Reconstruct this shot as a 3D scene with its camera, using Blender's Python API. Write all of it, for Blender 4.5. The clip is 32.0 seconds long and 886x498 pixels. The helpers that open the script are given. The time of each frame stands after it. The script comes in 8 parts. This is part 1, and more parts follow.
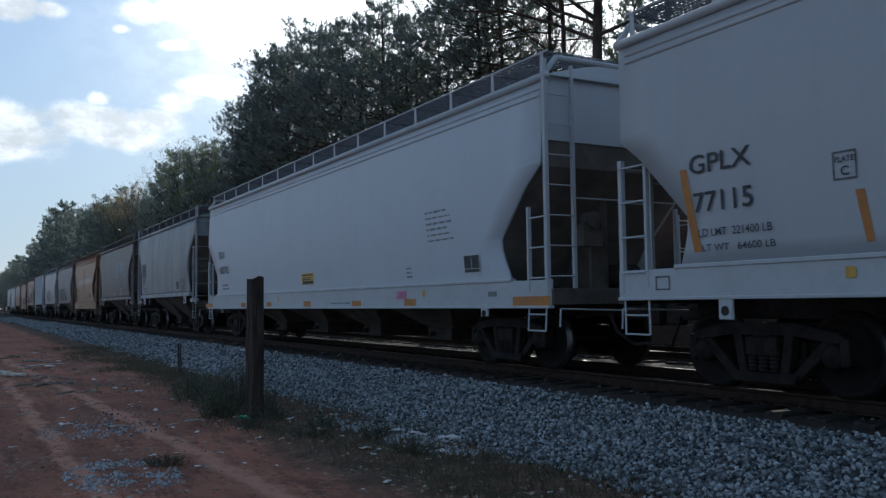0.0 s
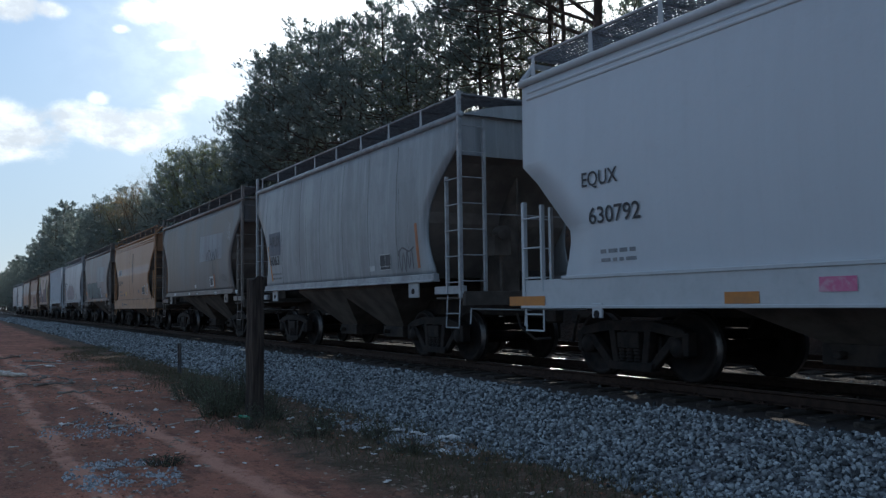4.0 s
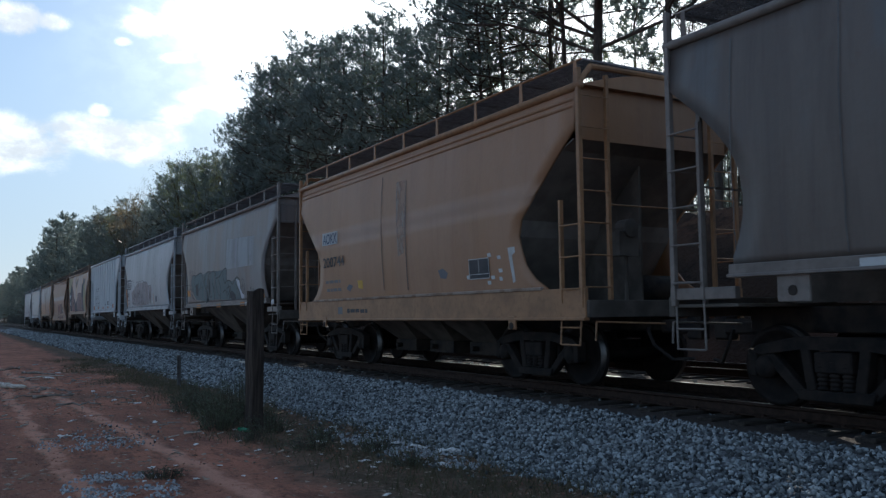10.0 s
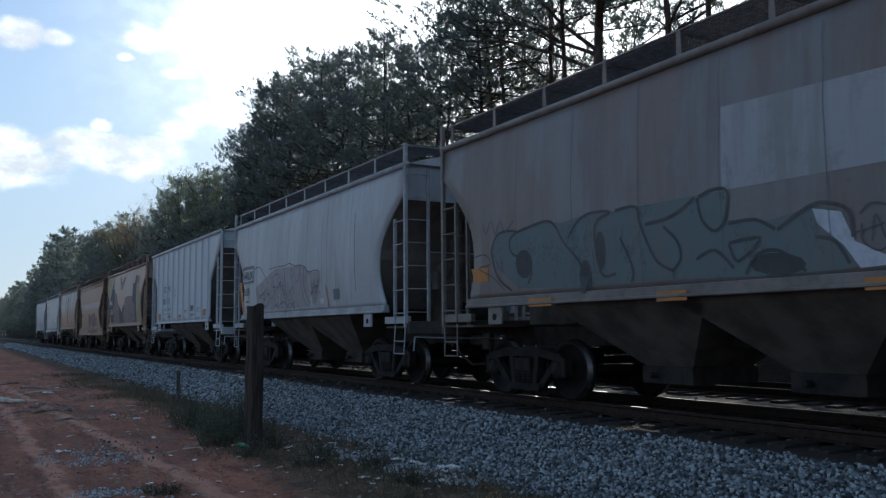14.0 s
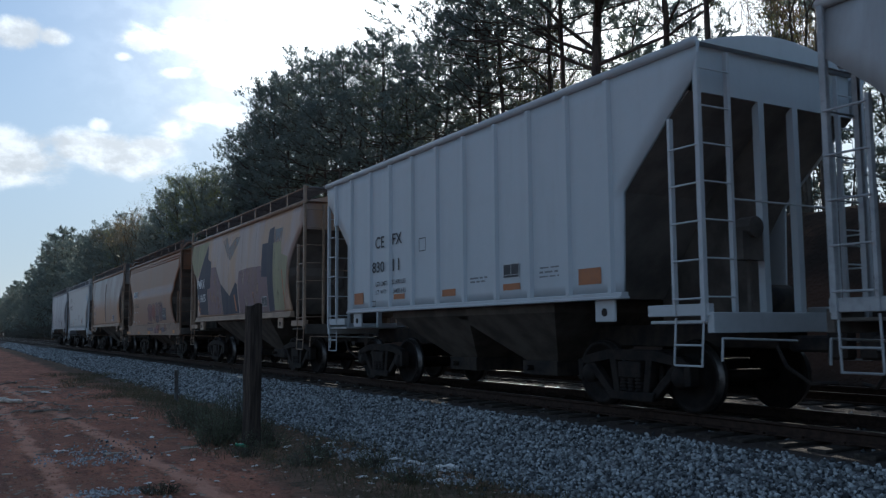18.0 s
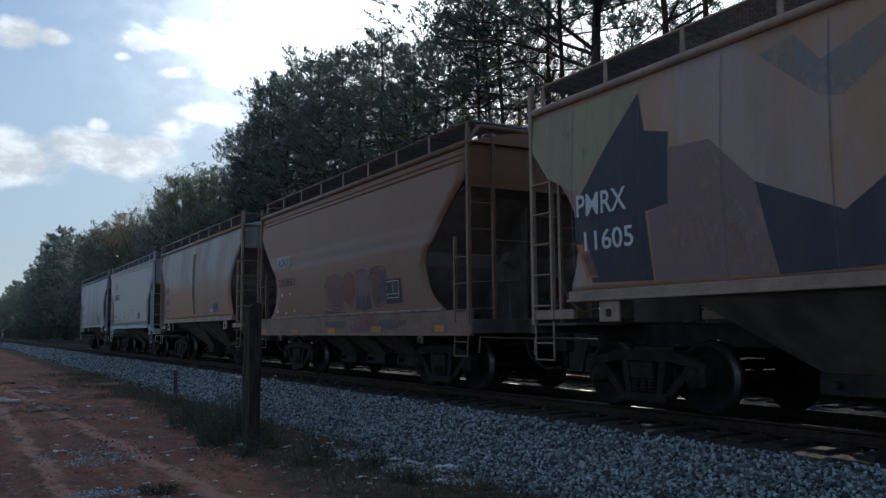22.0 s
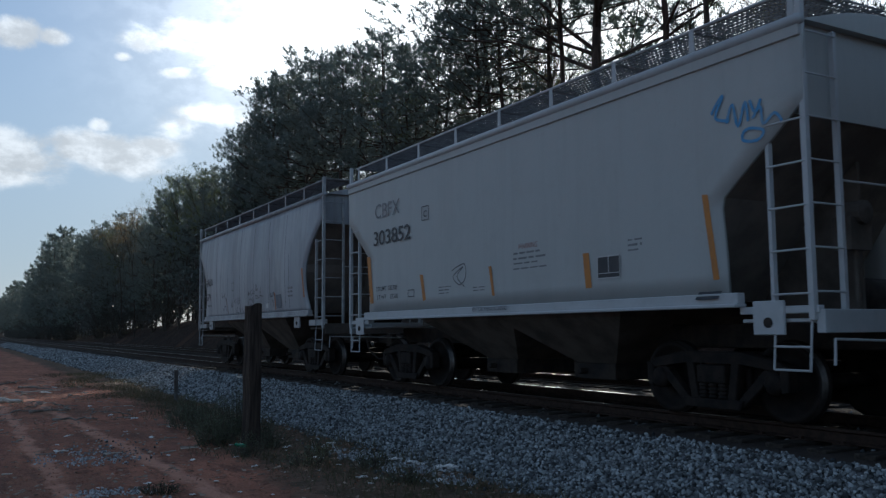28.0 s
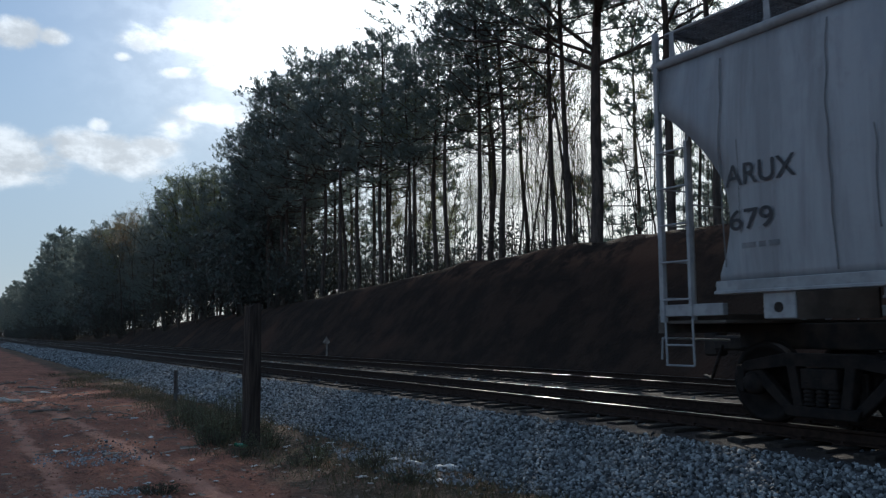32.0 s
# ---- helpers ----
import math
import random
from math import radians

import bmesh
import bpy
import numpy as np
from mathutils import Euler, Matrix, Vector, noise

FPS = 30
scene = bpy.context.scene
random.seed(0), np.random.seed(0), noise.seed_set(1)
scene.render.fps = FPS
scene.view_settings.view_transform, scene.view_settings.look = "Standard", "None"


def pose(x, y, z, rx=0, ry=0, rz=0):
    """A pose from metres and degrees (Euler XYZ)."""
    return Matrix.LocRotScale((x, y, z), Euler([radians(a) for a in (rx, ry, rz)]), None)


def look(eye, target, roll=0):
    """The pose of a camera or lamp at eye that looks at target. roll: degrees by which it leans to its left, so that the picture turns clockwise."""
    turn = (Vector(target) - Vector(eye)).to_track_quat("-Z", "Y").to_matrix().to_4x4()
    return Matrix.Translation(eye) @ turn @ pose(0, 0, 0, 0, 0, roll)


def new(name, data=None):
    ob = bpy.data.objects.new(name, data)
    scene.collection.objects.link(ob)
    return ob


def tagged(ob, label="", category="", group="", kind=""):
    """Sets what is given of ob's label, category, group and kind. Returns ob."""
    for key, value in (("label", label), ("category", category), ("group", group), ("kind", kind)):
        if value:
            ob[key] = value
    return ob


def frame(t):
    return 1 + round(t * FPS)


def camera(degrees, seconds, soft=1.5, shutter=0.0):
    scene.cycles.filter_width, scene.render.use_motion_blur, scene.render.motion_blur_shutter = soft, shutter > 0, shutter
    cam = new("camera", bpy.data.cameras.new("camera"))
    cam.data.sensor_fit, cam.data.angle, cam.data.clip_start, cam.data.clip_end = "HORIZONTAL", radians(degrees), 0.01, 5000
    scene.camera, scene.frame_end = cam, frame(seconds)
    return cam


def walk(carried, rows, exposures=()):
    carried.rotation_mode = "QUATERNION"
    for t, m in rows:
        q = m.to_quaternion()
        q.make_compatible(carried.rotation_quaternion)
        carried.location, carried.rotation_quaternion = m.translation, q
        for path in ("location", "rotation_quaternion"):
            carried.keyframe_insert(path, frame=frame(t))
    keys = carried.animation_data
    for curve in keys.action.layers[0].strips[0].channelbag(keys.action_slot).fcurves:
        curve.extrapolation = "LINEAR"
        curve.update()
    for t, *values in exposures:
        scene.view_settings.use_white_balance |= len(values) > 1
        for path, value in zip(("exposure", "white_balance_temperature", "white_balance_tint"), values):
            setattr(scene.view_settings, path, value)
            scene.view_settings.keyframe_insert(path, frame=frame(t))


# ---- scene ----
# Rail tops lie at z = 0; the near track runs along x with its centre line at y = 0.

cam = camera(54.75, 32.0, soft=1.3, shutter=0.1)


def gaze(yaw, pitch, roll):
    a, b = radians(yaw), radians(pitch)
    eye = Vector((0.0, -9.0, 1.074))
    return look(eye, eye + Vector((-math.sin(a) * math.cos(b), math.cos(a) * math.cos(b), math.sin(b))), roll)


def blend(w, drift=0.0):
    return gaze(60.596 + 0.027 * w + drift * 0.038, 3.582 + 1.903 * w, -0.772 + 0.318 * w)


walk(cam, [
    (0.0, blend(0)), (3.0, blend(0)), (5.5, blend(0, 0.5)), (6.5, blend(0, 1)), (7.2, blend(0, 3)), (8.0, blend(0, 0)),
    (9.0, blend(0, -1)), (9.3, blend(0.03, -0.5)), (9.5, blend(0.13, 0)), (10.0, blend(0.44, 0)), (10.5, blend(0.74, 1)),
    (11.0, blend(0.95, 1.5)), (11.5, blend(0.99, 0)), (12.0, blend(1, 0)), (14.0, blend(0.99, 0)), (16.5, blend(0.98, -2)),
    (19.0, blend(0.98, -3.5)), (22.0, blend(0.98, -4.5)), (25.5, blend(0.98, -4.5)), (28.0, blend(0.98, -3.5)), (32.0, blend(0.98, -4)),
], [(0.0, 0.46, 5780, 6), (3.0, 0.50, 5780, 6), (6.0, 0.62, 5780, 6), (14.0, 0.60, 5780, 6), (18.0, 0.40, 5780, 6), (24.0, 0.18, 5780, 6), (29.0, 0.15, 5780, 6), (32.0, 0.18, 5780, 6)])

# ---- light ----
SUN = Vector((-0.749, 0.582, 0.317)).normalized()
sun = new("sun", bpy.data.lights.new("sun", "SUN"))
sun.data.energy, sun.data.angle, sun.data.color = 3.2, radians(0.6), (1.0, 0.86, 0.70)
sun.matrix_world = look(SUN * 100, (0, 0, 0))

world = bpy.data.worlds.new("sky")
scene.world = world
world.use_nodes = True
wt = world.node_tree
wt.nodes.clear()


class Net:
    """Short hand for building node trees."""

    def __init__(self, tree):
        self.t = tree

    def node(self, kind, **props):
        n = self.t.nodes.new(kind)
        for k, v in props.items():
            if k in n.inputs:
                n.inputs[k].default_value = v
        return n

    def link(self, a, b):
        self.t.links.new(a, b)

    def math(self, op, a, b=None, c=None, clamp=False):
        n = self.t.nodes.new("ShaderNodeMath")
        n.operation = op
        n.use_clamp = clamp
        for i, v in enumerate((a, b, c)):
            if v is None:
                continue
            if isinstance(v, (int, float)):
                n.inputs[i].default_value = v
            else:
                self.link(v, n.inputs[i])
        return n.outputs[0]

    def mix(self, fac, a, b, mode="MIX"):
        n = self.t.nodes.new("ShaderNodeMix")
        n.data_type, n.blend_type = "RGBA", mode
        for sock, v in ((n.inputs[0], fac), (n.inputs[6], a), (n.inputs[7], b)):
            if isinstance(v, (int, float)):
                sock.default_value = v
            elif isinstance(v, tuple):
                sock.default_value = (*v[:3], 1)
            else:
                self.link(v, sock)
        return n.outputs[2]

    def noise(self, vec, scale, detail=4, rough=0.55, stretch=None, distort=0.0):
        if stretch:
            m = self.t.nodes.new("ShaderNodeMapping")
            m.inputs["Scale"].default_value = stretch
            self.link(vec, m.inputs[0])
            vec = m.outputs[0]
        n = self.t.nodes.new("ShaderNodeTexNoise")
        n.inputs["Scale"].default_value, n.inputs["Detail"].default_value, n.inputs["Roughness"].default_value = scale, detail, rough
        n.inputs["Distortion"].default_value = distort
        self.link(vec, n.inputs["Vector"])
        return n.outputs["Fac"]

    def ramp(self, fac, a, b, lo=0.0, hi=1.0):
        n = self.t.nodes.new("ShaderNodeMapRange")
        n.interpolation_type = "SMOOTHSTEP"
        n.inputs[1].default_value, n.inputs[2].default_value, n.inputs[3].default_value, n.inputs[4].default_value = a, b, lo, hi
        self.link(fac, n.inputs[0])
        return n.outputs[0]


CLOUDS = [
    (-0.982, 0.05, 0.181, 0.053, 0.025), (-0.974, 0.109, 0.197, 0.046, 0.02), (-0.971, 0.146, 0.192, 0.05, 0.022),
    (-0.963, 0.179, 0.203, 0.033, 0.015), (-0.953, 0.198, 0.227, 0.036, 0.015), (-0.942, 0.232, 0.241, 0.05, 0.011),
    (-0.951, 0.038, 0.307, 0.028, 0.013), (-0.949, 0.075, 0.307, 0.017, 0.009), (-0.967, 0.125, 0.223, 0.011, 0.007),
    (-0.945, 0.143, 0.295, 0.009, 0.005), (-0.939, 0.198, 0.283, 0.017, 0.006), (-0.933, 0.177, 0.314, 0.046, 0.012),
    (-0.92, 0.213, 0.328, 0.063, 0.017), (-0.913, 0.255, 0.317, 0.053, 0.026), (-0.922, 0.264, 0.282, 0.032, 0.011),
    (-0.886, 0.31, 0.344, 0.086, 0.04), (-0.851, 0.384, 0.358, 0.092, 0.046), (-0.985, 0.04, 0.165, 0.04, 0.012),
]


def build_sky():
    n = Net(wt)
    sky = wt.nodes.new("ShaderNodeTexSky")
    sky.sky_type = "NISHITA"
    sky.sun_disc = False
    sky.sun_elevation = math.asin(SUN.z)
    sky.sun_rotation = math.atan2(SUN.x, SUN.y)
    sky.dust_density, sky.air_density, sky.ozone_density = 0.85, 1.0, 2.2
    co = wt.nodes.new("ShaderNodeTexCoord")
    d = co.outputs["Generated"]
    # broken cumulus: heaps of cloud with ragged, noisy edges, thin haze towards the sun
    big = n.noise(d, 13.0, 9, 0.64, (1.0, 1.0, 1.7), 0.4)
    fray = n.math("MULTIPLY_ADD", big, 2.6, -1.3)
    best = None
    for cx, cy, cz, a, b in CLOUDS:
        c = Vector((cx, cy, cz)).normalized()
        h = Vector((c.y, -c.x, 0)).normalized()
        u = c.cross(h)
        parts = []
        for axis, size in ((h, a), (u, b)):
            dt = wt.nodes.new("ShaderNodeVectorMath")
            dt.operation = "DOT_PRODUCT"
            dt.inputs[1].default_value = axis / size
            wt.links.new(d, dt.inputs[0])
            parts.append(n.math("POWER", n.math("ABSOLUTE", n.math("SUBTRACT", dt.outputs["Value"], c.dot(axis) / size)), 2.0))
        r = n.math("SUBTRACT", 1.0, n.math("SQRT", n.math("ADD", parts[0], parts[1])))
        best = r if best is None else n.math("MAXIMUM", best, r)
    ahead = wt.nodes.new("ShaderNodeVectorMath")
    ahead.operation = "DOT_PRODUCT"
    ahead.inputs[1].default_value = (-0.85, 0.5, 0.15)
    wt.links.new(d, ahead.inputs[0])
    heap = n.math("MULTIPLY", n.ramp(n.math("ADD", best, fray), -0.30, 0.55), n.ramp(ahead.outputs["Value"], 0.3, 0.6))
    loose = n.math("MULTIPLY", n.ramp(n.noise(d, 2.1, 7, 0.6, (1.0, 1.0, 2.4), 0.3), 0.60, 0.75), n.ramp(ahead.outputs["Value"], 0.75, 0.55))
    mask = n.math("MAXIMUM", heap, loose)
    dot = wt.nodes.new("ShaderNodeVectorMath")
    dot.operation = "DOT_PRODUCT"
    dot.inputs[1].default_value = SUN
    wt.links.new(d, dot.inputs[0])
    sepz = wt.nodes.new("ShaderNodeSeparateXYZ")
    wt.links.new(d, sepz.inputs[0])
    near = n.math("MULTIPLY", n.math("POWER", n.ramp(dot.outputs["Value"], 0.80, 1.0), 1.45), n.ramp(sepz.outputs[2], 0.15, 0.31, 0.10, 1.0))
    puff = n.ramp(n.noise(d, 26.0, 6, 0.6, (1.0, 1.0, 1.6)), 0.35, 0.65, 0.72, 1.12)
    glare = n.math("MULTIPLY", n.math("MULTIPLY_ADD", near, 12.0, 7.6), puff)
    white = n.mix(1.0, (1.0, 0.985, 0.965), glare, "MULTIPLY")
    veil = n.mix(n.ramp(n.math("ABSOLUTE", sepz.outputs[2]), 0.42, 0.06, 0.25, 0.8), sky.outputs[0], (3.2, 3.8, 4.5))
    hazy = n.mix(n.math("MULTIPLY", near, 0.62), veil, white)
    cloudy = n.mix(n.math("MULTIPLY", mask, 0.85), hazy, white)
    bg = wt.nodes.new("ShaderNodeBackground")
    bg.inputs["Strength"].default_value = 0.102
    wt.links.new(cloudy, bg.inputs[0])
    out = wt.nodes.new("ShaderNodeOutputWorld")
    wt.links.new(bg.outputs[0], out.inputs[0])


build_sky()


# ---- materials ----
def surface(name, build, rough=0.6, metal=0.0, bump=None, coord="Object"):
    """A node material. build(net, vec) gives the colour socket; bump = (scale, distance)."""
    m = bpy.data.materials.new(name)
    m.use_nodes = True
    t = m.node_tree
    n = Net(t)
    bsdf = t.nodes["Principled BSDF"]
    vec = t.nodes.new("ShaderNodeTexCoord").outputs[coord]
    col = build(n, vec)
    if isinstance(col, tuple):
        bsdf.inputs["Base Color"].default_value = (*col, 1)
    else:
        n.link(col, bsdf.inputs["Base Color"])
    bsdf.inputs["Roughness"].default_value, bsdf.inputs["Metallic"].default_value = rough, metal
    if rough >= 0.7:
        bsdf.inputs["Specular IOR Level"].default_value = 0.16
    if bump:
        b = t.nodes.new("ShaderNodeBump")
        b.inputs["Strength"].default_value, b.inputs["Distance"].default_value = 1.0, bump[1]
        n.link(n.noise(vec, bump[0], 5, 0.6), b.inputs["Height"])
        n.link(b.outputs[0], bsdf.inputs["Normal"])
    return m


def mottled(name, a, b, scale=3.0, lo=0.35, hi=0.65, fine=None, rough=0.7, metal=0.0, bump=None, stretch=None):
    def build(n, v):
        c = n.mix(n.ramp(n.noise(v, scale, 6, 0.6, stretch), lo, hi), a, b)
        if fine:
            c = n.mix(n.ramp(n.noise(v, fine[1], 3, 0.6), 0.45, 0.7, 0, fine[2]), c, fine[0])
        return c
    return surface(name, build, rough, metal, bump)


def paint(name, base, streak, rust=(0.12, 0.055, 0.03), streaks=0.5, rusty=0.25, patch=None, rough=0.5):
    """Weathered car paint: vertical run-down streaks, soft blotches, rust specks; patch = (colour, amount) of faded fields."""
    def build(n, v):
        c = base
        if patch:
            c = n.mix(n.ramp(n.noise(v, 1.0, 5, 0.6, (0.75, 0.75, 0.28)), 0.44, 0.58, 0, patch[1]), base, patch[0])
        broad = n.noise(v, 1.0, 7, 0.66, (1.1, 1.1, 0.17), 0.5)
        c = n.mix(n.ramp(broad, 0.48, 0.62, 0, streaks * 0.85), c, streak)
        run = n.noise(v, 1.0, 7, 0.7, (3.4, 3.4, 0.24), 0.6)
        c = n.mix(n.ramp(run, 0.47, 0.66, 0, streaks * 0.8), c, streak)
        fine = n.noise(v, 1.0, 6, 0.75, (13.0, 13.0, 0.45))
        c = n.mix(n.ramp(fine, 0.52, 0.72, 0, streaks * 0.32), c, streak)
        cloud = n.noise(v, 1.3, 7, 0.7)
        c = n.mix(n.ramp(cloud, 0.48, 0.66, 0, 0.35 * min(1.0, streaks)), c, tuple(x * 0.55 for x in base))
        spots = n.noise(v, 2.2, 9, 0.75)
        c = n.mix(n.ramp(spots, 0.58, 0.72, 0, rusty), c, rust)
        return n.mix(n.ramp(n.noise(v, 9.0, 6, 0.8), 0.62, 0.74, 0, min(0.6, rusty + 0.15)), c, rust)
    return surface(name, build, rough, 0.0, (7.0, 0.004))


STEEL = mottled("dark steel", (0.018, 0.017, 0.018), (0.045, 0.036, 0.03), 4.0, rough=0.7, bump=(30, 0.003))
TRUCK = mottled("truck steel", (0.010, 0.009, 0.009), (0.026, 0.020, 0.017), 6.0, rough=0.75, bump=(25, 0.004))
WHEEL = mottled("wheel steel", (0.010, 0.009, 0.009), (0.022, 0.017, 0.015), 5.0, rough=0.7, metal=0.2)
TREAD = mottled("tread steel", (0.06, 0.057, 0.055), (0.13, 0.12, 0.115), 8.0, rough=0.42, metal=0.9)
RAILHEAD = mottled("polished rail head", (0.13, 0.125, 0.12), (0.20, 0.19, 0.185), 9.0, rough=0.28, metal=1.0)
RAILRUST = mottled("rusty rail", (0.022, 0.014, 0.011), (0.045, 0.028, 0.021), 12.0, rough=0.8, bump=(40, 0.002))
TIE = mottled("creosoted tie", (0.02, 0.017, 0.015), (0.06, 0.05, 0.042), 3.0, rough=0.9, bump=(30, 0.006), stretch=(6, 1, 6))
GRATE = mottled("grating steel", (0.13, 0.13, 0.135), (0.22, 0.22, 0.225), 8.0, rough=0.6, metal=0.3)


# underside dirt, with the shade below the cars mixed into the colour
SHADED_GRIME = mottled("shaded grimy underside", (0.070, 0.061, 0.054), (0.13, 0.112, 0.096), 1.6, rough=0.85, bump=(12, 0.004))

# darker than the body paint: the overhang's shade is put into the colour
SLOPE = mottled("shaded slope sheet", (0.13, 0.118, 0.107), (0.21, 0.185, 0.165), 1.4, rough=0.8, bump=(12, 0.004))
# paler than the trim: light on the ledge's top is put into its colour
SILLCAP = mottled("lit ledge paint", (0.34, 0.27, 0.22), (0.20, 0.13, 0.09), 3.0, rough=0.7)


def bm_new():
    return bmesh.new()


def box(bm, x0, x1, y0, y1, z0, z1):
    v = [bm.verts.new((x, y, z)) for x in (x0, x1) for y in (y0, y1) for z in (z0, z1)]
    for f in ((0, 1, 3, 2), (4, 6, 7, 5), (0, 4, 5, 1), (2, 3, 7, 6), (0, 2, 6, 4), (1, 5, 7, 3)):
        bm.faces.new([v[i] for i in f])


def rod(bm, a, b, r, n=6, r2=None):
    a, b = Vector(a), Vector(b)
    r2 = r if r2 is None else r2
    d = (b - a).normalized()
    u = d.orthogonal().normalized()
    w = d.cross(u)
    ring = []
    for p, q in ((a, r), (b, r2)):
        ring.append([bm.verts.new(p + (u * math.cos(k * math.tau / n) + w * math.sin(k * math.tau / n)) * q) for k in range(n)])
    for k in range(n):
        bm.faces.new((ring[0][k], ring[0][(k + 1) % n], ring[1][(k + 1) % n], ring[1][k]))
    bm.faces.new(ring[0][::-1])
    bm.faces.new(ring[1])


def prism(bm, poly, y0, y1):
    """Extrude an x-z outline across y."""
    a = [bm.verts.new((x, y0, z)) for x, z in poly]
    b = [bm.verts.new((x, y1, z)) for x, z in poly]
    n = len(poly)
    bm.faces.new(a)
    bm.faces.new(b[::-1])
    for k in range(n):
        bm.faces.new((a[k], b[k], b[(k + 1) % n], a[(k + 1) % n]))


def lathe(bm, prof, n=24, axis="y", c=(0, 0, 0)):
    """Turn an outline of (radius, along) about an axis."""
    rings = []
    for r, h in prof:
        ring = []
        for k in range(n):
            a = math.tau * k / n
            p = (r * math.cos(a), h, r * math.sin(a)) if axis == "y" else (r * math.cos(a), r * math.sin(a), h) if axis == "z" else (h, r * math.cos(a), r * math.sin(a))
            ring.append(bm.verts.new((p[0] + c[0], p[1] + c[1], p[2] + c[2])))
        rings.append(ring)
    for i in range(len(rings) - 1):
        for k in range(n):
            bm.faces.new((rings[i][k], rings[i][(k + 1) % n], rings[i + 1][(k + 1) % n], rings[i + 1][k]))
    bm.faces.new(rings[0][::-1])
    bm.faces.new(rings[-1])


def mesh_of(bm, name, mat, smooth=False):
    bmesh.ops.recalc_face_normals(bm, faces=bm.faces[:])
    me = bpy.data.meshes.new(name)
    bm.to_mesh(me)
    bm.free()
    if mat:
        me.materials.append(mat)
    if smooth:
        me.polygons.foreach_set("use_smooth", [True] * len(me.polygons))
    return me


def part(name, bm, mat, parent, label="", smooth=False, at=None):
    ob = new(name, mesh_of(bm, name, mat, smooth))
    ob.parent = parent
    if at is not None:
        ob.matrix_basis = at
    if label:
        ob["label"] = label
    return ob


def share(name, me, parent, at, label=""):
    ob = new(name, me)
    ob.parent = parent
    ob.matrix_basis = at
    if label:
        ob["label"] = label
    return ob


def bevelled(bm, w=0.01, seg=1):
    bmesh.ops.bevel(bm, geom=bm.edges[:], offset=w, segments=seg, affect="EDGES", clamp_overlap=True)
    return bm


def fast_mesh(name, verts, faces, mat, smooth=False):
    me = bpy.data.meshes.new(name)
    me.from_pydata([tuple(v) for v in verts], [], [tuple(f) for f in faces])
    me.update()
    if mat:
        me.materials.append(mat)
    if smooth:
        me.polygons.foreach_set("use_smooth", [True] * len(me.polygons))
    return me


# ---- the lie of the land ----
def lerp_table(x, table):
    if x <= table[0][0]:
        return table[0][1]
    for (a, p), (b, q) in zip(table, table[1:]):
        if x <= b:
            u = (x - a) / (b - a)
            return p + (q - p) * u
    return table[-1][1]


CREST = [(-900, 0.0), (-230, 0.2), (-100, 2.0), (-66, 3.0), (-45, 3.75), (-28, 4.45), (-18, 4.35), (60, 4.2)]


def smooth01(u):
    u = max(0.0, min(1.0, u))
    return u * u * (3 - 2 * u)


def land(x, y):
    """Height of the bare ground."""
    fore = -0.66 + 0.05 * noise.noise(Vector((x * 0.25, y * 0.25, 0))) + 0.025 * noise.noise(Vector((x * 1.1, y * 1.1, 3)))
    if y < -9.5:
        fore += 0.02 * min(40.0, -9.5 - y)
    bed = -0.72
    crest = lerp_table(x, CREST) + 0.25 * noise.noise(Vector((x * 0.12, y * 0.12, 8)))
    far = crest - 0.035 * max(0.0, min(60.0, y - 14.0))
    if y < -2.5:
        return fore
    if y < 6.5:
        return fore + (bed - fore) * smooth01((y + 2.5) / 2.0)
    u = smooth01((y - 6.5) / 5.8)
    rough = 0.22 * noise.noise(Vector((x * 0.5, y * 0.5, 5))) * u
    return bed + (far - bed) * u + rough


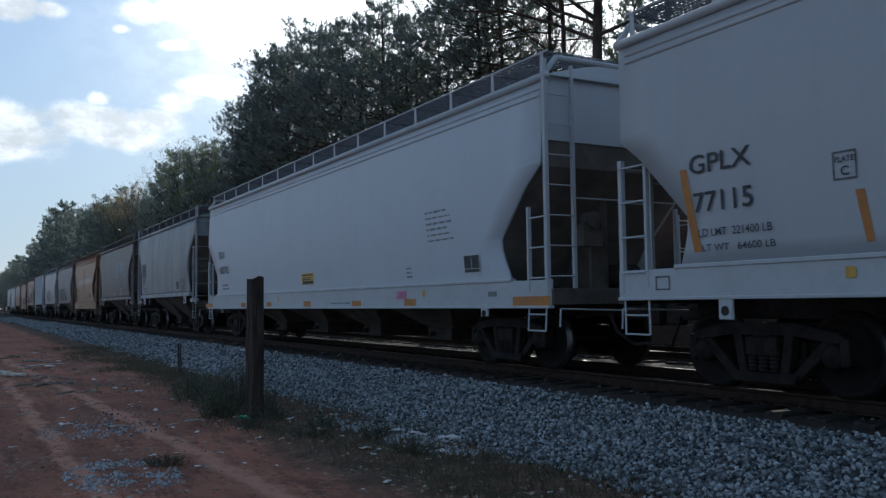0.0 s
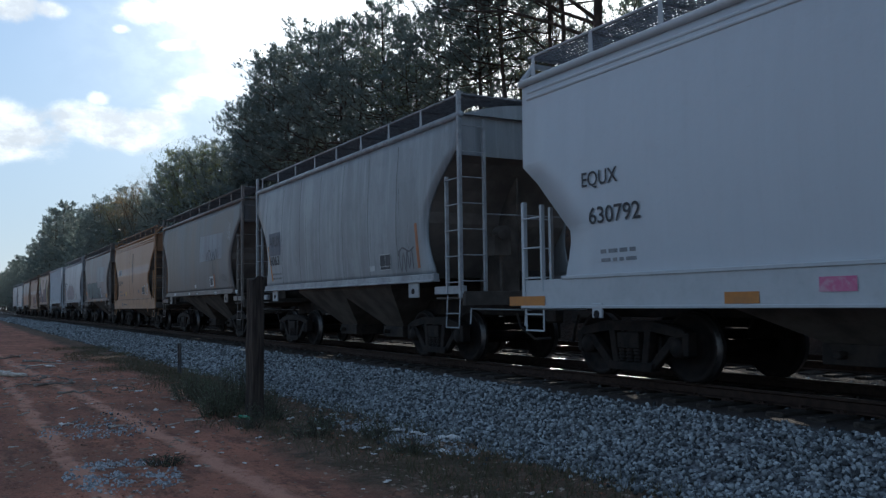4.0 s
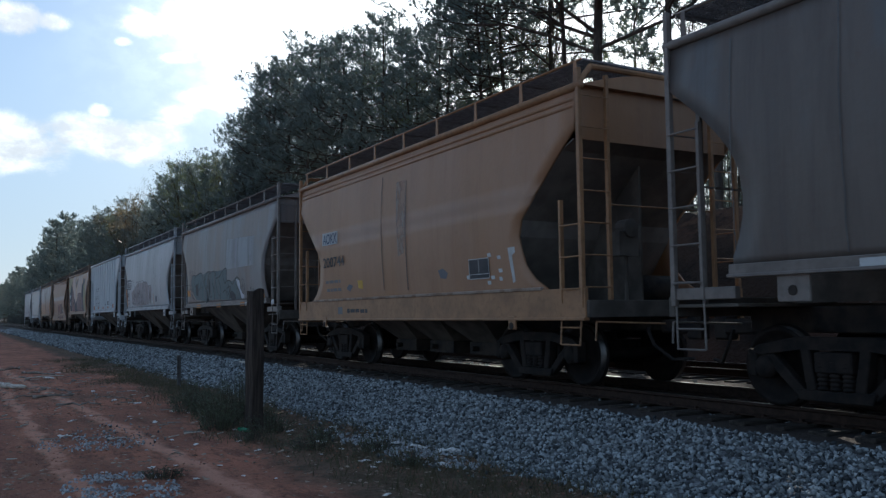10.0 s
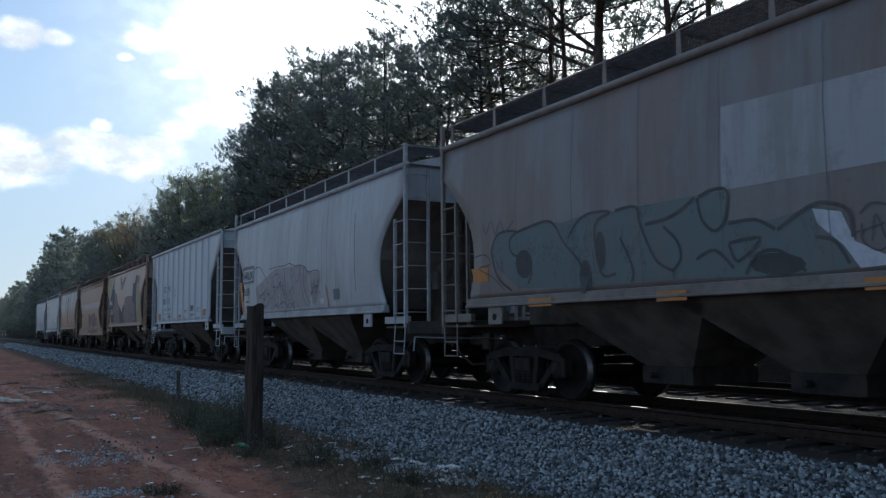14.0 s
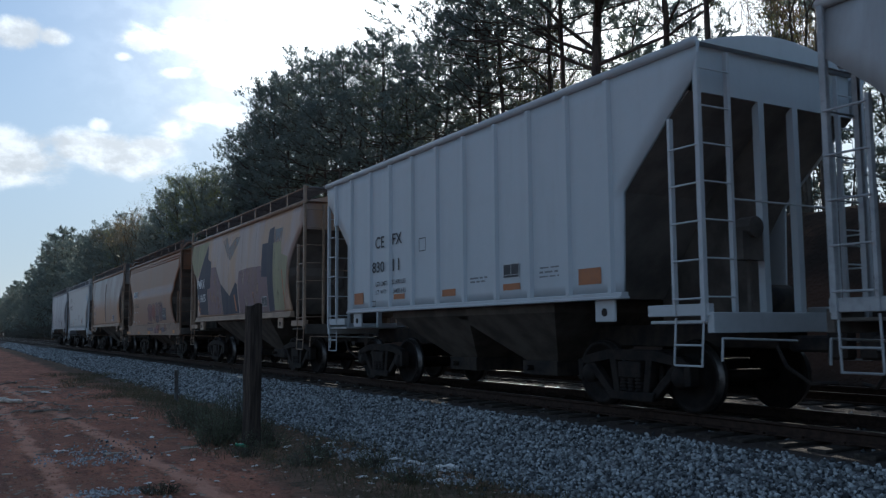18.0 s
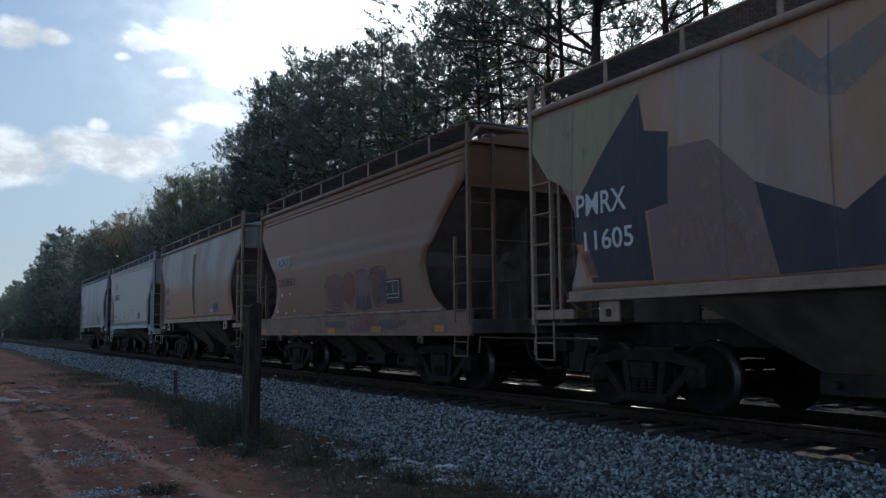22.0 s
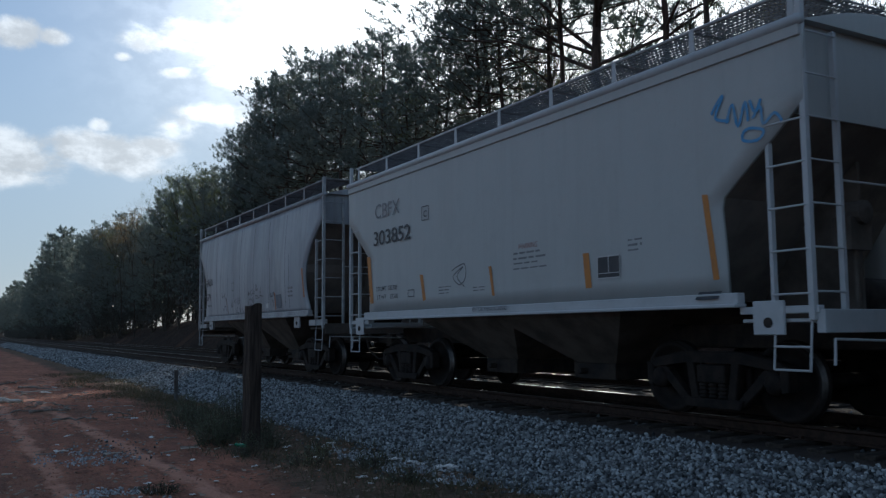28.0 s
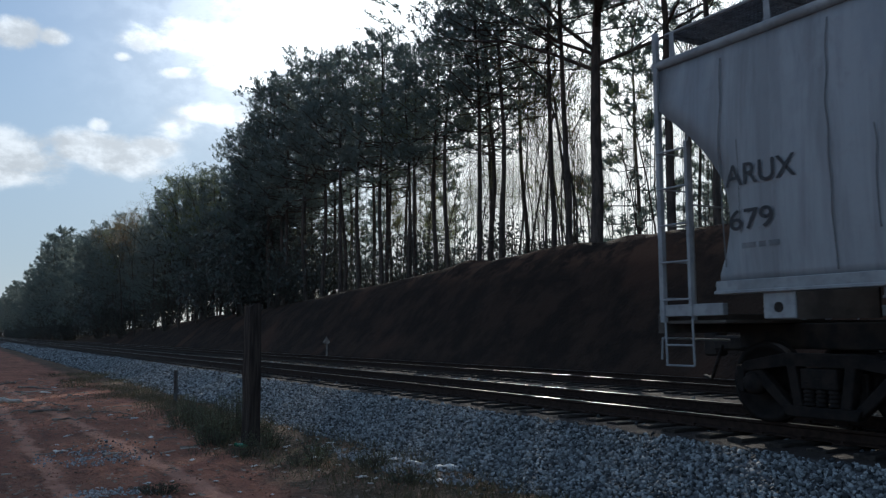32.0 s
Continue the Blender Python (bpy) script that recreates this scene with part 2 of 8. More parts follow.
def build_ground():
    xs = [-2500, -1600, -1000, -700, -500] + [-400 + 12 * k for k in range(25)] + [-108 + 4 * k for k in range(19)]
    xs += [-35 + 0.5 * k for k in range(80)] + [6 + 6 * k for k in range(10)] + [80, 150, 300, 700, 1500, 2500]
    ys = [-2500, -1200, -500, -200, -100, -60, -40, -28, -20, -16, -13, -11] + [-9.6 + 0.3 * k for k in range(26)]
    ys += [-1.8 + 1.2 * k for k in range(7)] + [6.6 + 0.4 * k for k in range(18)] + [14.5, 17, 20, 26, 35, 50, 80, 150, 300, 700, 1500, 2500]
    xs, ys = sorted(set(round(v, 3) for v in xs)), sorted(set(round(v, 3) for v in ys))
    verts = [(x, y, land(x, y)) for x in xs for y in ys]
    m = len(ys)
    faces = [(i * m + j, (i + 1) * m + j, (i + 1) * m + j + 1, i * m + j + 1) for i in range(len(xs) - 1) for j in range(m - 1)]

    def clay(n, v):
        c = n.mix(n.ramp(n.noise(v, 0.55, 7, 0.68), 0.36, 0.62), (0.48, 0.200, 0.128), (0.31, 0.138, 0.092))
        c = n.mix(n.ramp(n.noise(v, 1.7, 8, 0.78, (0.4, 1.3, 1.0)), 0.49, 0.62, 0, 0.8), c, (0.16, 0.080, 0.057))
        c = n.mix(n.ramp(n.noise(v, 0.9, 8, 0.75, (0.25, 1.9, 1.0)), 0.53, 0.66, 0, 0.75), c, (0.53, 0.24, 0.15))
        c = n.mix(n.ramp(n.noise(v, 0.23, 5, 0.6), 0.52, 0.66, 0, 0.6), c, (0.17, 0.105, 0.072))
        c = n.mix(n.ramp(n.noise(v, 4.5, 7, 0.8), 0.51, 0.64, 0, 0.7), c, (0.14, 0.075, 0.055))
        c = n.mix(n.ramp(n.noise(v, 18.0, 6, 0.75), 0.55, 0.69, 0, 0.7), c, (0.10, 0.055, 0.040))
        c = n.mix(n.ramp(n.noise(v, 26.0, 4, 0.7), 0.64, 0.71, 0, 0.7), c, (0.50, 0.37, 0.30))
        sep = n.t.nodes.new("ShaderNodeSeparateXYZ")
        n.link(v, sep.inputs[0])
        # trodden ruts running beside the track
        for slope, start, wide in ((0.051, -5.98, 0.20), (0.012, -7.75, 0.16)):
            rut = n.math("ADD", n.math("SUBTRACT", sep.outputs[1], n.math("MULTIPLY_ADD", sep.outputs[0], slope, start)), n.math("MULTIPLY_ADD", n.noise(v, 1.1, 4, 0.6), 0.5, -0.25))
            worn_way = n.math("MULTIPLY", n.ramp(n.math("ABSOLUTE", rut), wide, 0.05), n.ramp(n.noise(v, 2.6, 6, 0.7), 0.32, 0.50, 0.2, 0.95))
            c = n.mix(worn_way, c, (0.58, 0.30, 0.21))
        # thin sod and leaf mould along the foot of the ballast
        sod = n.mix(n.ramp(n.noise(v, 2.3, 8, 0.75), 0.40, 0.6), (0.080, 0.068, 0.046), (0.17, 0.112, 0.078))
        sod = n.mix(n.ramp(n.noise(v, 7.0, 6, 0.75), 0.55, 0.66, 0, 0.7), sod, (0.045, 0.050, 0.026))
        edge = n.math("ADD", sep.outputs[1], n.math("MULTIPLY_ADD", n.noise(v, 0.9, 6, 0.7), 1.6, -0.8))
        near_end = n.math("MULTIPLY", n.ramp(sep.outputs[0], -19.0, -9.0), 0.75)
        c = n.mix(n.ramp(n.math("ADD", edge, near_end), -5.2, -4.5, 0, 0.92), c, sod)
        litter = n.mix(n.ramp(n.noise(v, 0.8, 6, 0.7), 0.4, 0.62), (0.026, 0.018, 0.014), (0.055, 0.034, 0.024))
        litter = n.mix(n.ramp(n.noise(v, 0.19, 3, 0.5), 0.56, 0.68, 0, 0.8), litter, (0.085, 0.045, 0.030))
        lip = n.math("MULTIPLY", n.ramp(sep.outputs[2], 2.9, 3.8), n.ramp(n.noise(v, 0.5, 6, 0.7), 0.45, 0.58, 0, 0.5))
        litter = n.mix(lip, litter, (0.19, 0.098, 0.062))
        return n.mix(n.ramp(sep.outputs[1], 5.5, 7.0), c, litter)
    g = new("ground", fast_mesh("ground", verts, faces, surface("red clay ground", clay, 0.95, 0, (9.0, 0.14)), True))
    tagged(g, "bare red clay ground with sparse weeds and a wooded bank", "ground", kind="structure")


build_ground()

def ballast_bed(n, v):
    c = n.mix(n.ramp(n.noise(v, 9.0, 6, 0.6), 0.35, 0.65), (0.06, 0.062, 0.066), (0.22, 0.225, 0.235))
    c = n.mix(n.ramp(n.noise(v, 30.0, 3, 0.6), 0.45, 0.7, 0, 0.8), c, (0.07, 0.07, 0.073))
    sep = n.t.nodes.new("ShaderNodeSeparateXYZ")
    n.link(v, sep.inputs[0])
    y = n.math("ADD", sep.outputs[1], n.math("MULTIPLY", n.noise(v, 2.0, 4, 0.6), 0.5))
    # oil, brake dust and painted shade darken the track bed; wider far off
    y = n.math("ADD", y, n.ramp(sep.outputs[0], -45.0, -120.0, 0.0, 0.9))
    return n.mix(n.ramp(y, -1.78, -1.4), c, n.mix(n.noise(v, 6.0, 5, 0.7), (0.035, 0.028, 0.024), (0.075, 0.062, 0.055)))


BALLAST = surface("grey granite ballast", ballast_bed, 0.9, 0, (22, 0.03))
STONE = None


def ballast_height(y):
    """Top of the ballast, both tracks."""
    prof = [(-3.75, -0.80), (-3.45, -0.66), (-2.1, -0.27), (-1.75, -0.20), (6.0, -0.20), (6.6, -0.30), (7.8, -0.80)]
    return lerp_table(y, prof)


def build_ballast():
    ys = [-3.75, -3.45, -3.0, -2.55, -2.1, -1.75, -1.3, 0, 1.3, 1.8, 2.4, 3.2, 4.45, 5.6, 6.0, 6.6, 7.2, 7.8]
    xs = [-1500, -900, -500, -300, -200] + [-150 + 10 * k for k in range(10)] + [-50 + 0.5 * k for k in range(130)] + [20, 40, 80, 200, 700]
    verts = []
    for x in xs:
        for y in ys:
            w = 0.10 * noise.noise(Vector((x * 0.35, y, 2)))
            verts.append((x, y + (w if y < -3.2 else 0), ballast_height(y) + 0.02 * noise.noise(Vector((x * 2.1, y * 2.1, 6)))))
    m = len(ys)
    faces = [(i * m + j, (i + 1) * m + j, (i + 1) * m + j + 1, i * m + j + 1) for i in range(len(xs) - 1) for j in range(m - 1)]
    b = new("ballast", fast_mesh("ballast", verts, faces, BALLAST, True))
    return tagged(b, "bed of grey crushed granite ballast under the tracks", "ballast", kind="structure")


ballast = build_ballast()

# ---- tracks ----
RAIL_OUT = [(-0.036, 0), (0.036, 0), (0.036, -0.030), (0.009, -0.045), (0.009, -0.125), (0.070, -0.140), (0.070, -0.152), (-0.070, -0.152), (-0.070, -0.140), (-0.009, -0.125), (-0.009, -0.045), (-0.036, -0.030)]


def build_track(cy, label):
    track = new("railway_track")
    track.location = (0, cy, 0)
    tagged(track, label, "railway track", "tracks", "structure")
    for sy in (-0.7535, 0.7535):
        bm = bm_new()
        for x0, x1 in ((-1500, -200), (-200, -40), (-40, 60), (60, 700)):
            a = [bm.verts.new((x0, sy + y, z)) for y, z in RAIL_OUT]
            b = [bm.verts.new((x1, sy + y, z)) for y, z in RAIL_OUT]
            for k in range(len(a)):
                j = (k + 1) % len(a)
                if k == 0:
                    continue
                bm.faces.new((a[k], a[j], b[j], b[k]))
        r = part("rail", bm, RAILRUST, track)
        bm = bm_new()
        box(bm, -1500, 700, sy - 0.034, sy + 0.034, -0.006, 0.001)
        part("rail_head", bm, RAILHEAD, r, "polished running surface of the rail")
    return track


near_track = build_track(0.0, "near railway track of steel rails on dark ties")
far_track = build_track(4.45, "second railway track of steel rails on dark ties")

# ---- hopper cars ----
TRAVEL = (7.366367e-06, -5.351263e-04, 2.933671e-02, 4.635139, -176.373014)


def train_at(t):
    """Place of the train's rear end along the track."""
    return (((TRAVEL[0] * t + TRAVEL[1]) * t + TRAVEL[2]) * t + TRAVEL[3]) * t + TRAVEL[4]


BELL = [(0.08, 4.33), (0.09, 3.77), (0.36, 3.55), (0.63, 3.32), (0.83, 3.12), (0.99, 2.93), (1.11, 2.74), (1.17, 2.54), (1.19, 2.33), (1.17, 2.13), (1.10, 1.90), (0.99, 1.68), (0.97, 1.52)]
CUT = [(0.02, 4.25), (0.05, 3.41), (0.42, 3.10), (0.78, 2.83), (1.14, 2.54), (1.17, 2.42), (1.13, 1.90), (1.11, 1.34)]
POSTED = [(0.0, 4.45), (0.12, 4.02), (0.55, 3.62), (1.0, 3.19), (1.36, 2.84), (1.40, 1.70), (1.41, 1.50)]
DEEP = [(0.12, 4.30), (0.17, 3.66), (0.45, 3.42), (0.72, 3.18), (1.10, 2.85), (1.47, 2.51), (1.55, 2.26), (1.50, 2.05), (1.41, 1.81), (1.2, 1.60), (0.92, 1.45)]
LONG = [(0.04, 4.42), (0.12, 3.60), (0.15, 3.10), (0.52, 2.81), (0.90, 2.42), (1.25, 2.05), (1.24, 1.88), (1.18, 1.70), (1.05, 1.40)]

wheel_rows = []
cars = []
_truck_mesh = {}


def truck_meshes():
    if _truck_mesh:
        return _truck_mesh
    bm = bm_new()
    # cast side frame: arched top member, two pedestals, bottom tie round the spring window
    prism(bm, [(-1.08, 0.62), (-0.98, 0.70), (-0.45, 0.80), (0.45, 0.80), (0.98, 0.70), (1.08, 0.62), (0.95, 0.58), (0.42, 0.66), (-0.42, 0.66), (-0.95, 0.58)], -0.07, 0.07)
    for s in (-1, 1):
        prism(bm, [(s * 0.42, 0.68), (s * 0.30, 0.68), (s * 0.22, 0.24), (s * 0.34, 0.20)], -0.07, 0.07)
        prism(bm, [(s * 0.98, 0.62), (s * 0.76, 0.60), (s * 0.36, 0.22), (s * 0.46, 0.16)], -0.06, 0.06)
        prism(bm, [(s * 1.10, 0.66), (s * 1.10, 0.36), (s * 1.00, 0.34), (s * 0.98, 0.62)], -0.08, 0.08)
    prism(bm, [(-0.48, 0.24), (0.48, 0.24), (0.42, 0.12), (-0.42, 0.12)], -0.09, 0.09)
    _truck_mesh["frame"] = mesh_of(bevelled(bm, 0.012), "side_frame", TRUCK)
    bm = bm_new()
    lathe(bm, [(r, 0.24 + k * 0.046 + dz) for k in range(7) for r, dz in ((0.050, 0), (0.066, 0.012), (0.066, 0.026), (0.050, 0.038))], 10, "z")
    _truck_mesh["spring"] = mesh_of(bm, "spring", TRUCK, True)
    bm = bm_new()
    lathe(bm, [(0.08, -0.10), (0.135, -0.08), (0.135, 0.05), (0.09, 0.09)], 14, "y")
    _truck_mesh["cap"] = mesh_of(bm, "bearing_cap", TRUCK, True)
    bm = bm_new()
    prof = [(0.10, -0.07), (0.14, -0.07), (0.17, -0.02), (0.37, -0.015), (0.39, -0.065), (0.454, -0.068), (0.457, 0.03), (0.485, 0.045), (0.485, 0.068), (0.39, 0.068), (0.37, 0.02), (0.17, 0.03), (0.13, 0.075)]
    for s in (-1, 1):
        lathe(bm, [(r, -s * h) for r, h in prof], 28, "y", (0, s * 0.79, 0))
    lathe(bm, [(0.075, -0.86), (0.085, 0), (0.075, 0.86)], 14, "y")
    me = mesh_of(bm, "wheelset", WHEEL, True)
    me.materials.append(TREAD)
    for p in me.polygons:
        c = p.center
        if abs(math.hypot(c.x, c.z) - 0.4555) < 0.004:
            p.material_index = 1
    _truck_mesh["wheelset"] = me
    bm = bm_new()
    box(bm, -0.22, 0.22, -1.12, 1.12, 0.42, 0.64)
    box(bm, -0.30, 0.30, -0.35, 0.35, 0.60, 0.78)
    for s in (-1, 1):
        box(bm, s * 0.46 - 0.05, s * 0.46 + 0.05, -0.9, 0.9, 0.30, 0.42)
        box(bm, s * 0.40 - 0.04, s * 0.40 + 0.04, -0.93, -0.70, 0.30, 0.60)
        box(bm, s * 0.40 - 0.04, s * 0.40 + 0.04, 0.70, 0.93, 0.30, 0.60)
    _truck_mesh["bolster"] = mesh_of(bevelled(bm, 0.015), "truck", TRUCK)
    return _truck_mesh


def add_truck(car, x):
    ms = truck_meshes()
    tr = share("truck", ms["bolster"], car, pose(x, 0, 0), "dark cast steel truck with two wheelsets")
    for s in (-1, 1):
        share("side_frame", ms["frame"], tr, pose(0, s * 1.02, 0))
        for k in (-0.15, 0.0, 0.15):
            share("spring", ms["spring"], tr, pose(k, s * 1.06, 0))
        for ax in (-0.89, 0.89):
            share("bearing_cap", ms["cap"], tr, pose(ax, s * 1.03, 0.457, 0, 0, 0 if s > 0 else 180))
    for ax in (-0.89, 0.89):
        w = share("wheelset", ms["wheelset"], tr, pose(ax, 0, 0.457))
        wheel_rows.append((w, ax))


def side_y(kind, z):
    """Outward bulge of the side sheet at a height."""
    if kind in ("cut", "post"):
        return 1.57
    u = max(0.0, min(1.0, (z - 1.4) / 2.95))
    return 1.47 + 0.12 * math.sin(math.pi * (0.12 + 0.80 * u))


_grate = {}


def grating(L, dense):
    """Open walkway grating of the given length."""
    key = (round(L, 1), dense)
    if key not in _grate:
        verts, faces = [], []

        def bar(x0, x1, y0, y1, z0, z1):
            b = len(verts)
            verts.extend((x, y, z) for x in (x0, x1) for y in (y0, y1) for z in (z0, z1))
            faces.extend(tuple(b + i for i in f) for f in ((0, 1, 3, 2), (4, 6, 7, 5), (0, 4, 5, 1), (2, 3, 7, 6), (0, 2, 6, 4), (1, 5, 7, 3)))
        for k in range(11 if dense else 9):
            y = -0.32 + (0.064 if dense else 0.08) * k
            bar(-L / 2, L / 2, y - 0.007, y + 0.007, 0, 0.034 if dense else 0.022)
        n = int(L / (0.055 if dense else 0.07))
        for k in range(n + 1):
            x = -L / 2 + L * k / n
            bar(x - 0.009, x + 0.009, -0.32, 0.32, 0.002, 0.024 if dense else 0.014)
        _grate[key] = fast_mesh("grating", verts, faces, GRATE)
    return _grate[key]


def hopper_car(rear, front, kind, prof, body, trim, label, sill=(1.45, 1.60), eave=4.33, bays=2, truck=1.86, hood=False, ladder_top=3.3, boards=True):
    """One covered hopper car between two places along the train. Returns its root, its half length and its middle."""
    L = front - rear
    mid = (front + rear) / 2
    H = L / 2
    car = new("covered_hopper_car")
    tagged(car, label, "freight car", "cars of the freight train")
    z0 = sill[1]
    # side sheets
    zs = sorted(set([z for _, z in prof if z >= z0] + [z0] + [z0 + (eave - z0) * k / 12 for k in range(13)]))
    inset = sorted((z, d) for d, z in prof)
    nu = 30
    for s in (-1, 1):
        bm = bm_new()
        outer, inner = [], []
        for z in zs:
            d = lerp_table(z, inset)
            y = side_y(kind, z)
            ro, ri = [], []
            for k in range(nu + 1):
                x = -H + d + (L - 2 * d) * k / nu
                ro.append(bm.verts.new((x, s * y, z)))
                ri.append(bm.verts.new((x, s * (y - 0.045), z)))
            outer.append(ro)
            inner.append(ri)
        for i in range(len(zs) - 1):
            for k in range(nu):
                bm.faces.new((outer[i][k], outer[i][k + 1], outer[i + 1][k + 1], outer[i + 1][k]))
                bm.faces.new((inner[i][k], inner[i + 1][k], inner[i + 1][k + 1], inner[i][k + 1]))
            for k in (0, nu):
                bm.faces.new((outer[i][k], outer[i + 1][k], inner[i + 1][k], inner[i][k]))
        for i in (0, -1):
            for k in range(nu):
                bm.faces.new((outer[i][k], outer[i][k + 1], inner[i][k + 1], inner[i][k]))
        part("side_sheet", bm, body, car, smooth=True)
    # roof
    bm = bm_new()
    arc = [(-1.50 + 3.0 * k / 12, eave + 0.02 + 0.27 * math.cos(math.pi * (k / 12 - 0.5))) for k in range(13)]
    ra = [bm.verts.new((-H + 0.06, y, z)) for y, z in arc]
    rb = [bm.verts.new((H - 0.06, y, z)) for y, z in arc]
    for k in range(12):
        bm.faces.new((ra[k], ra[k + 1], rb[k + 1], rb[k]))
    bm.faces.new(ra)
    bm.faces.new(rb[::-1])
    bm.faces.new((ra[0], rb[0], rb[-1], ra[-1]))
    part("roof", bm, body, car)
    ye = side_y(kind, eave)
    for s in (-1, 1):
        bm = bm_new()
        rod(bm, (-H + 0.02, s * (ye + 0.01), eave), (H - 0.02, s * (ye + 0.01), eave), 0.06, 10)
        part("eave_rail", bm, trim, car, smooth=True)
        if kind == "cut":
            bm = bm_new()
            box(bm, -H + 0.04, H - 0.04, s * ye - 0.03, s * ye + 0.035, eave - 0.17, eave - 0.02)
            part("eave_band", bevelled(bm, 0.008), body, car)
        if hood:
            for dz in (0.17, 0.27):
                bm = bm_new()
                rod(bm, (-H + 0.2, s * (side_y(kind, eave - dz) - 0.005), eave - dz), (H - 0.2, s * (side_y(kind, eave - dz) - 0.005), eave - dz), 0.028, 6)
                part("side_rib", bm, body, car, smooth=True)
        # side sill
        bm = bm_new()
        ys = side_y(kind, z0)
        xe = H if sill[0] < 1.1 else H - 1.38 if kind == "post" else H - 0.95
        if sill[0] < 1.1:
            box(bm, -xe, xe, s * ys - 0.03, s * ys + 0.03, sill[0], sill[1] + 0.01)
            lip = bm_new()
            box(lip, -xe, xe, s * ys - 0.06, s * ys + 0.045, sill[0] - 0.012, sill[0] + 0.03)
            part("sill_flange", bevelled(lip, 0.008), trim, car)
            lip = bm_new()
            box(lip, -xe + 1.0, xe - 1.0, s * ys - 0.05, s * ys + 0.06, sill[1], sill[1] + 0.05)
            part("sill_cap", bevelled(lip, 0.008), SILLCAP if kind == "deep" else trim, car)
        else:
            box(bm, -xe, xe, s * ys - 0.05, s * ys + 0.07, sill[0] + 0.03, sill[1])
            lip = bm_new()
            box(lip, -xe, xe, s * ys - 0.09, s * ys + 0.09, sill[0], sill[0] + 0.04)
            part("sill_flange", bevelled(lip, 0.008), trim, car)
        part("side_sill", bevelled(bm, 0.008), trim, car)
    # end sheets, slope sheets, sills and platforms
    lowz = prof[1][1] - 0.12
    for e in (-1, 1):
        bm = bm_new()
        x = e * (H - 0.20)
        box(bm, x - 0.03, x + 0.03, -1.44, 1.44, lowz, eave + 0.03)
        prism2 = [(-1.44, eave + 0.02)] + [(y, z - 0.015) for y, z in arc[1:-1]] + [(1.44, eave + 0.02)]
        pa = [bm.verts.new((x + e * 0.032, y, z)) for y, z in prism2]
        pb = [bm.verts.new((x - e * 0.03, y, z)) for y, z in prism2]
        bm.faces.new(pa)
        bm.faces.new(pb[::-1])
        for k in range(len(pa)):
            bm.faces.new((pa[k], pb[k], pb[(k + 1) % len(pa)], pa[(k + 1) % len(pa)]))
        part("end_sheet", bm, body, car)
        # the slope sheet follows the cut of the side sheet, then falls on to the sill
        zb = sill[1] - 0.05
        deepest = max(d for d, _ in prof)
        fall = [(0.20, lowz)]
        for d, z in prof[2:]:
            if z < lowz - 0.05:
                fall.append((max(d, 0.24) + 0.012, z))
            if d > 0.95 * deepest:
                break
        fall.append((fall[-1][0] + 0.7 * (fall[-1][1] - zb), zb))
        bm = bm_new()
        rows = []
        for d, z in fall:
            w = side_y(kind, z) - 0.05
            rows.append([bm.verts.new((e * (H - d - t), y, z)) for t, y in ((0, -w), (0, w), (0.05, w), (0.05, -w))])
        for p, q in zip(rows, rows[1:]):
            for k in range(4):
                bm.faces.new((p[k], p[(k + 1) % 4], q[(k + 1) % 4], q[k]))
        bm.faces.new(rows[0])
        bm.faces.new(rows[-1][::-1])
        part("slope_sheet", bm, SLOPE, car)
        bm = bm_new()
        box(bm, min(e * (H - 1.0), e * H), max(e * (H - 1.0), e * H), -1.50, 1.50, 1.13, 1.17)
        box(bm, e * H - 0.05, e * H + 0.05, -1.52, 1.52, 1.02, 1.26)
        part("end_platform", bevelled(bm, 0.008), trim if kind in ("cut", "post") else SHADED_GRIME, car)
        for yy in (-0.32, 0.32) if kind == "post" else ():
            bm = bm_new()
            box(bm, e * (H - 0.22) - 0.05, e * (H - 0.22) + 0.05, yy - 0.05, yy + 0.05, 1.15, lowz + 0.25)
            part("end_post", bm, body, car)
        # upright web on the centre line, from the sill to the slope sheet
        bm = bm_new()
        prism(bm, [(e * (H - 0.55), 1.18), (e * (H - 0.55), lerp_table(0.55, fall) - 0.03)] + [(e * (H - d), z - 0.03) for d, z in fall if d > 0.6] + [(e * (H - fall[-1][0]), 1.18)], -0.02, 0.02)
        part("centre_web", bm, SHADED_GRIME, car)
        for s in (-1, 1):
            if sill[0] > 1.1:
                bm = bm_new()
                box(bm, min(e * (H - 1.0), e * H), max(e * (H - 1.0), e * H), s * 1.50 - 0.04, s * 1.50 + 0.05, 1.22, 1.36 if kind != "cut" else 1.30)
                part("end_sill_side", bevelled(bm, 0.008), trim, car)
            # jacking pad with its pull hole
            bm = bm_new()
            xp = e * (H - (0.6 if kind == "cut" else 1.78))
            zp = 0.84 if sill[0] < 1.1 else 1.0 if kind == "cut" else 1.17
            w = 0.10 if sill[0] < 1.1 else 0.20
            box(bm, xp - w, xp + w, s * 1.50 - 0.03, s * 1.57, zp, sill[0] + 0.06)
            pad = part("jacking_pad", bevelled(bm, 0.01), trim, car)
            bm = bm_new()
            lathe(bm, [(0.055, 0), (0.055, 0.012)], 14, "y", (xp, s * 1.575 - (0.006), (zp + sill[0]) / 2 - 0.02))
            part("pull_hole", bm, STEEL, pad)
    # centre sill and hoppers
    bm = bm_new()
    box(bm, -H + 0.1, H - 0.1, -0.28, 0.28, 0.82, 1.13)
    part("centre_sill", bevelled(bm, 0.015), STEEL, car)
    span = L - 2 * 3.35
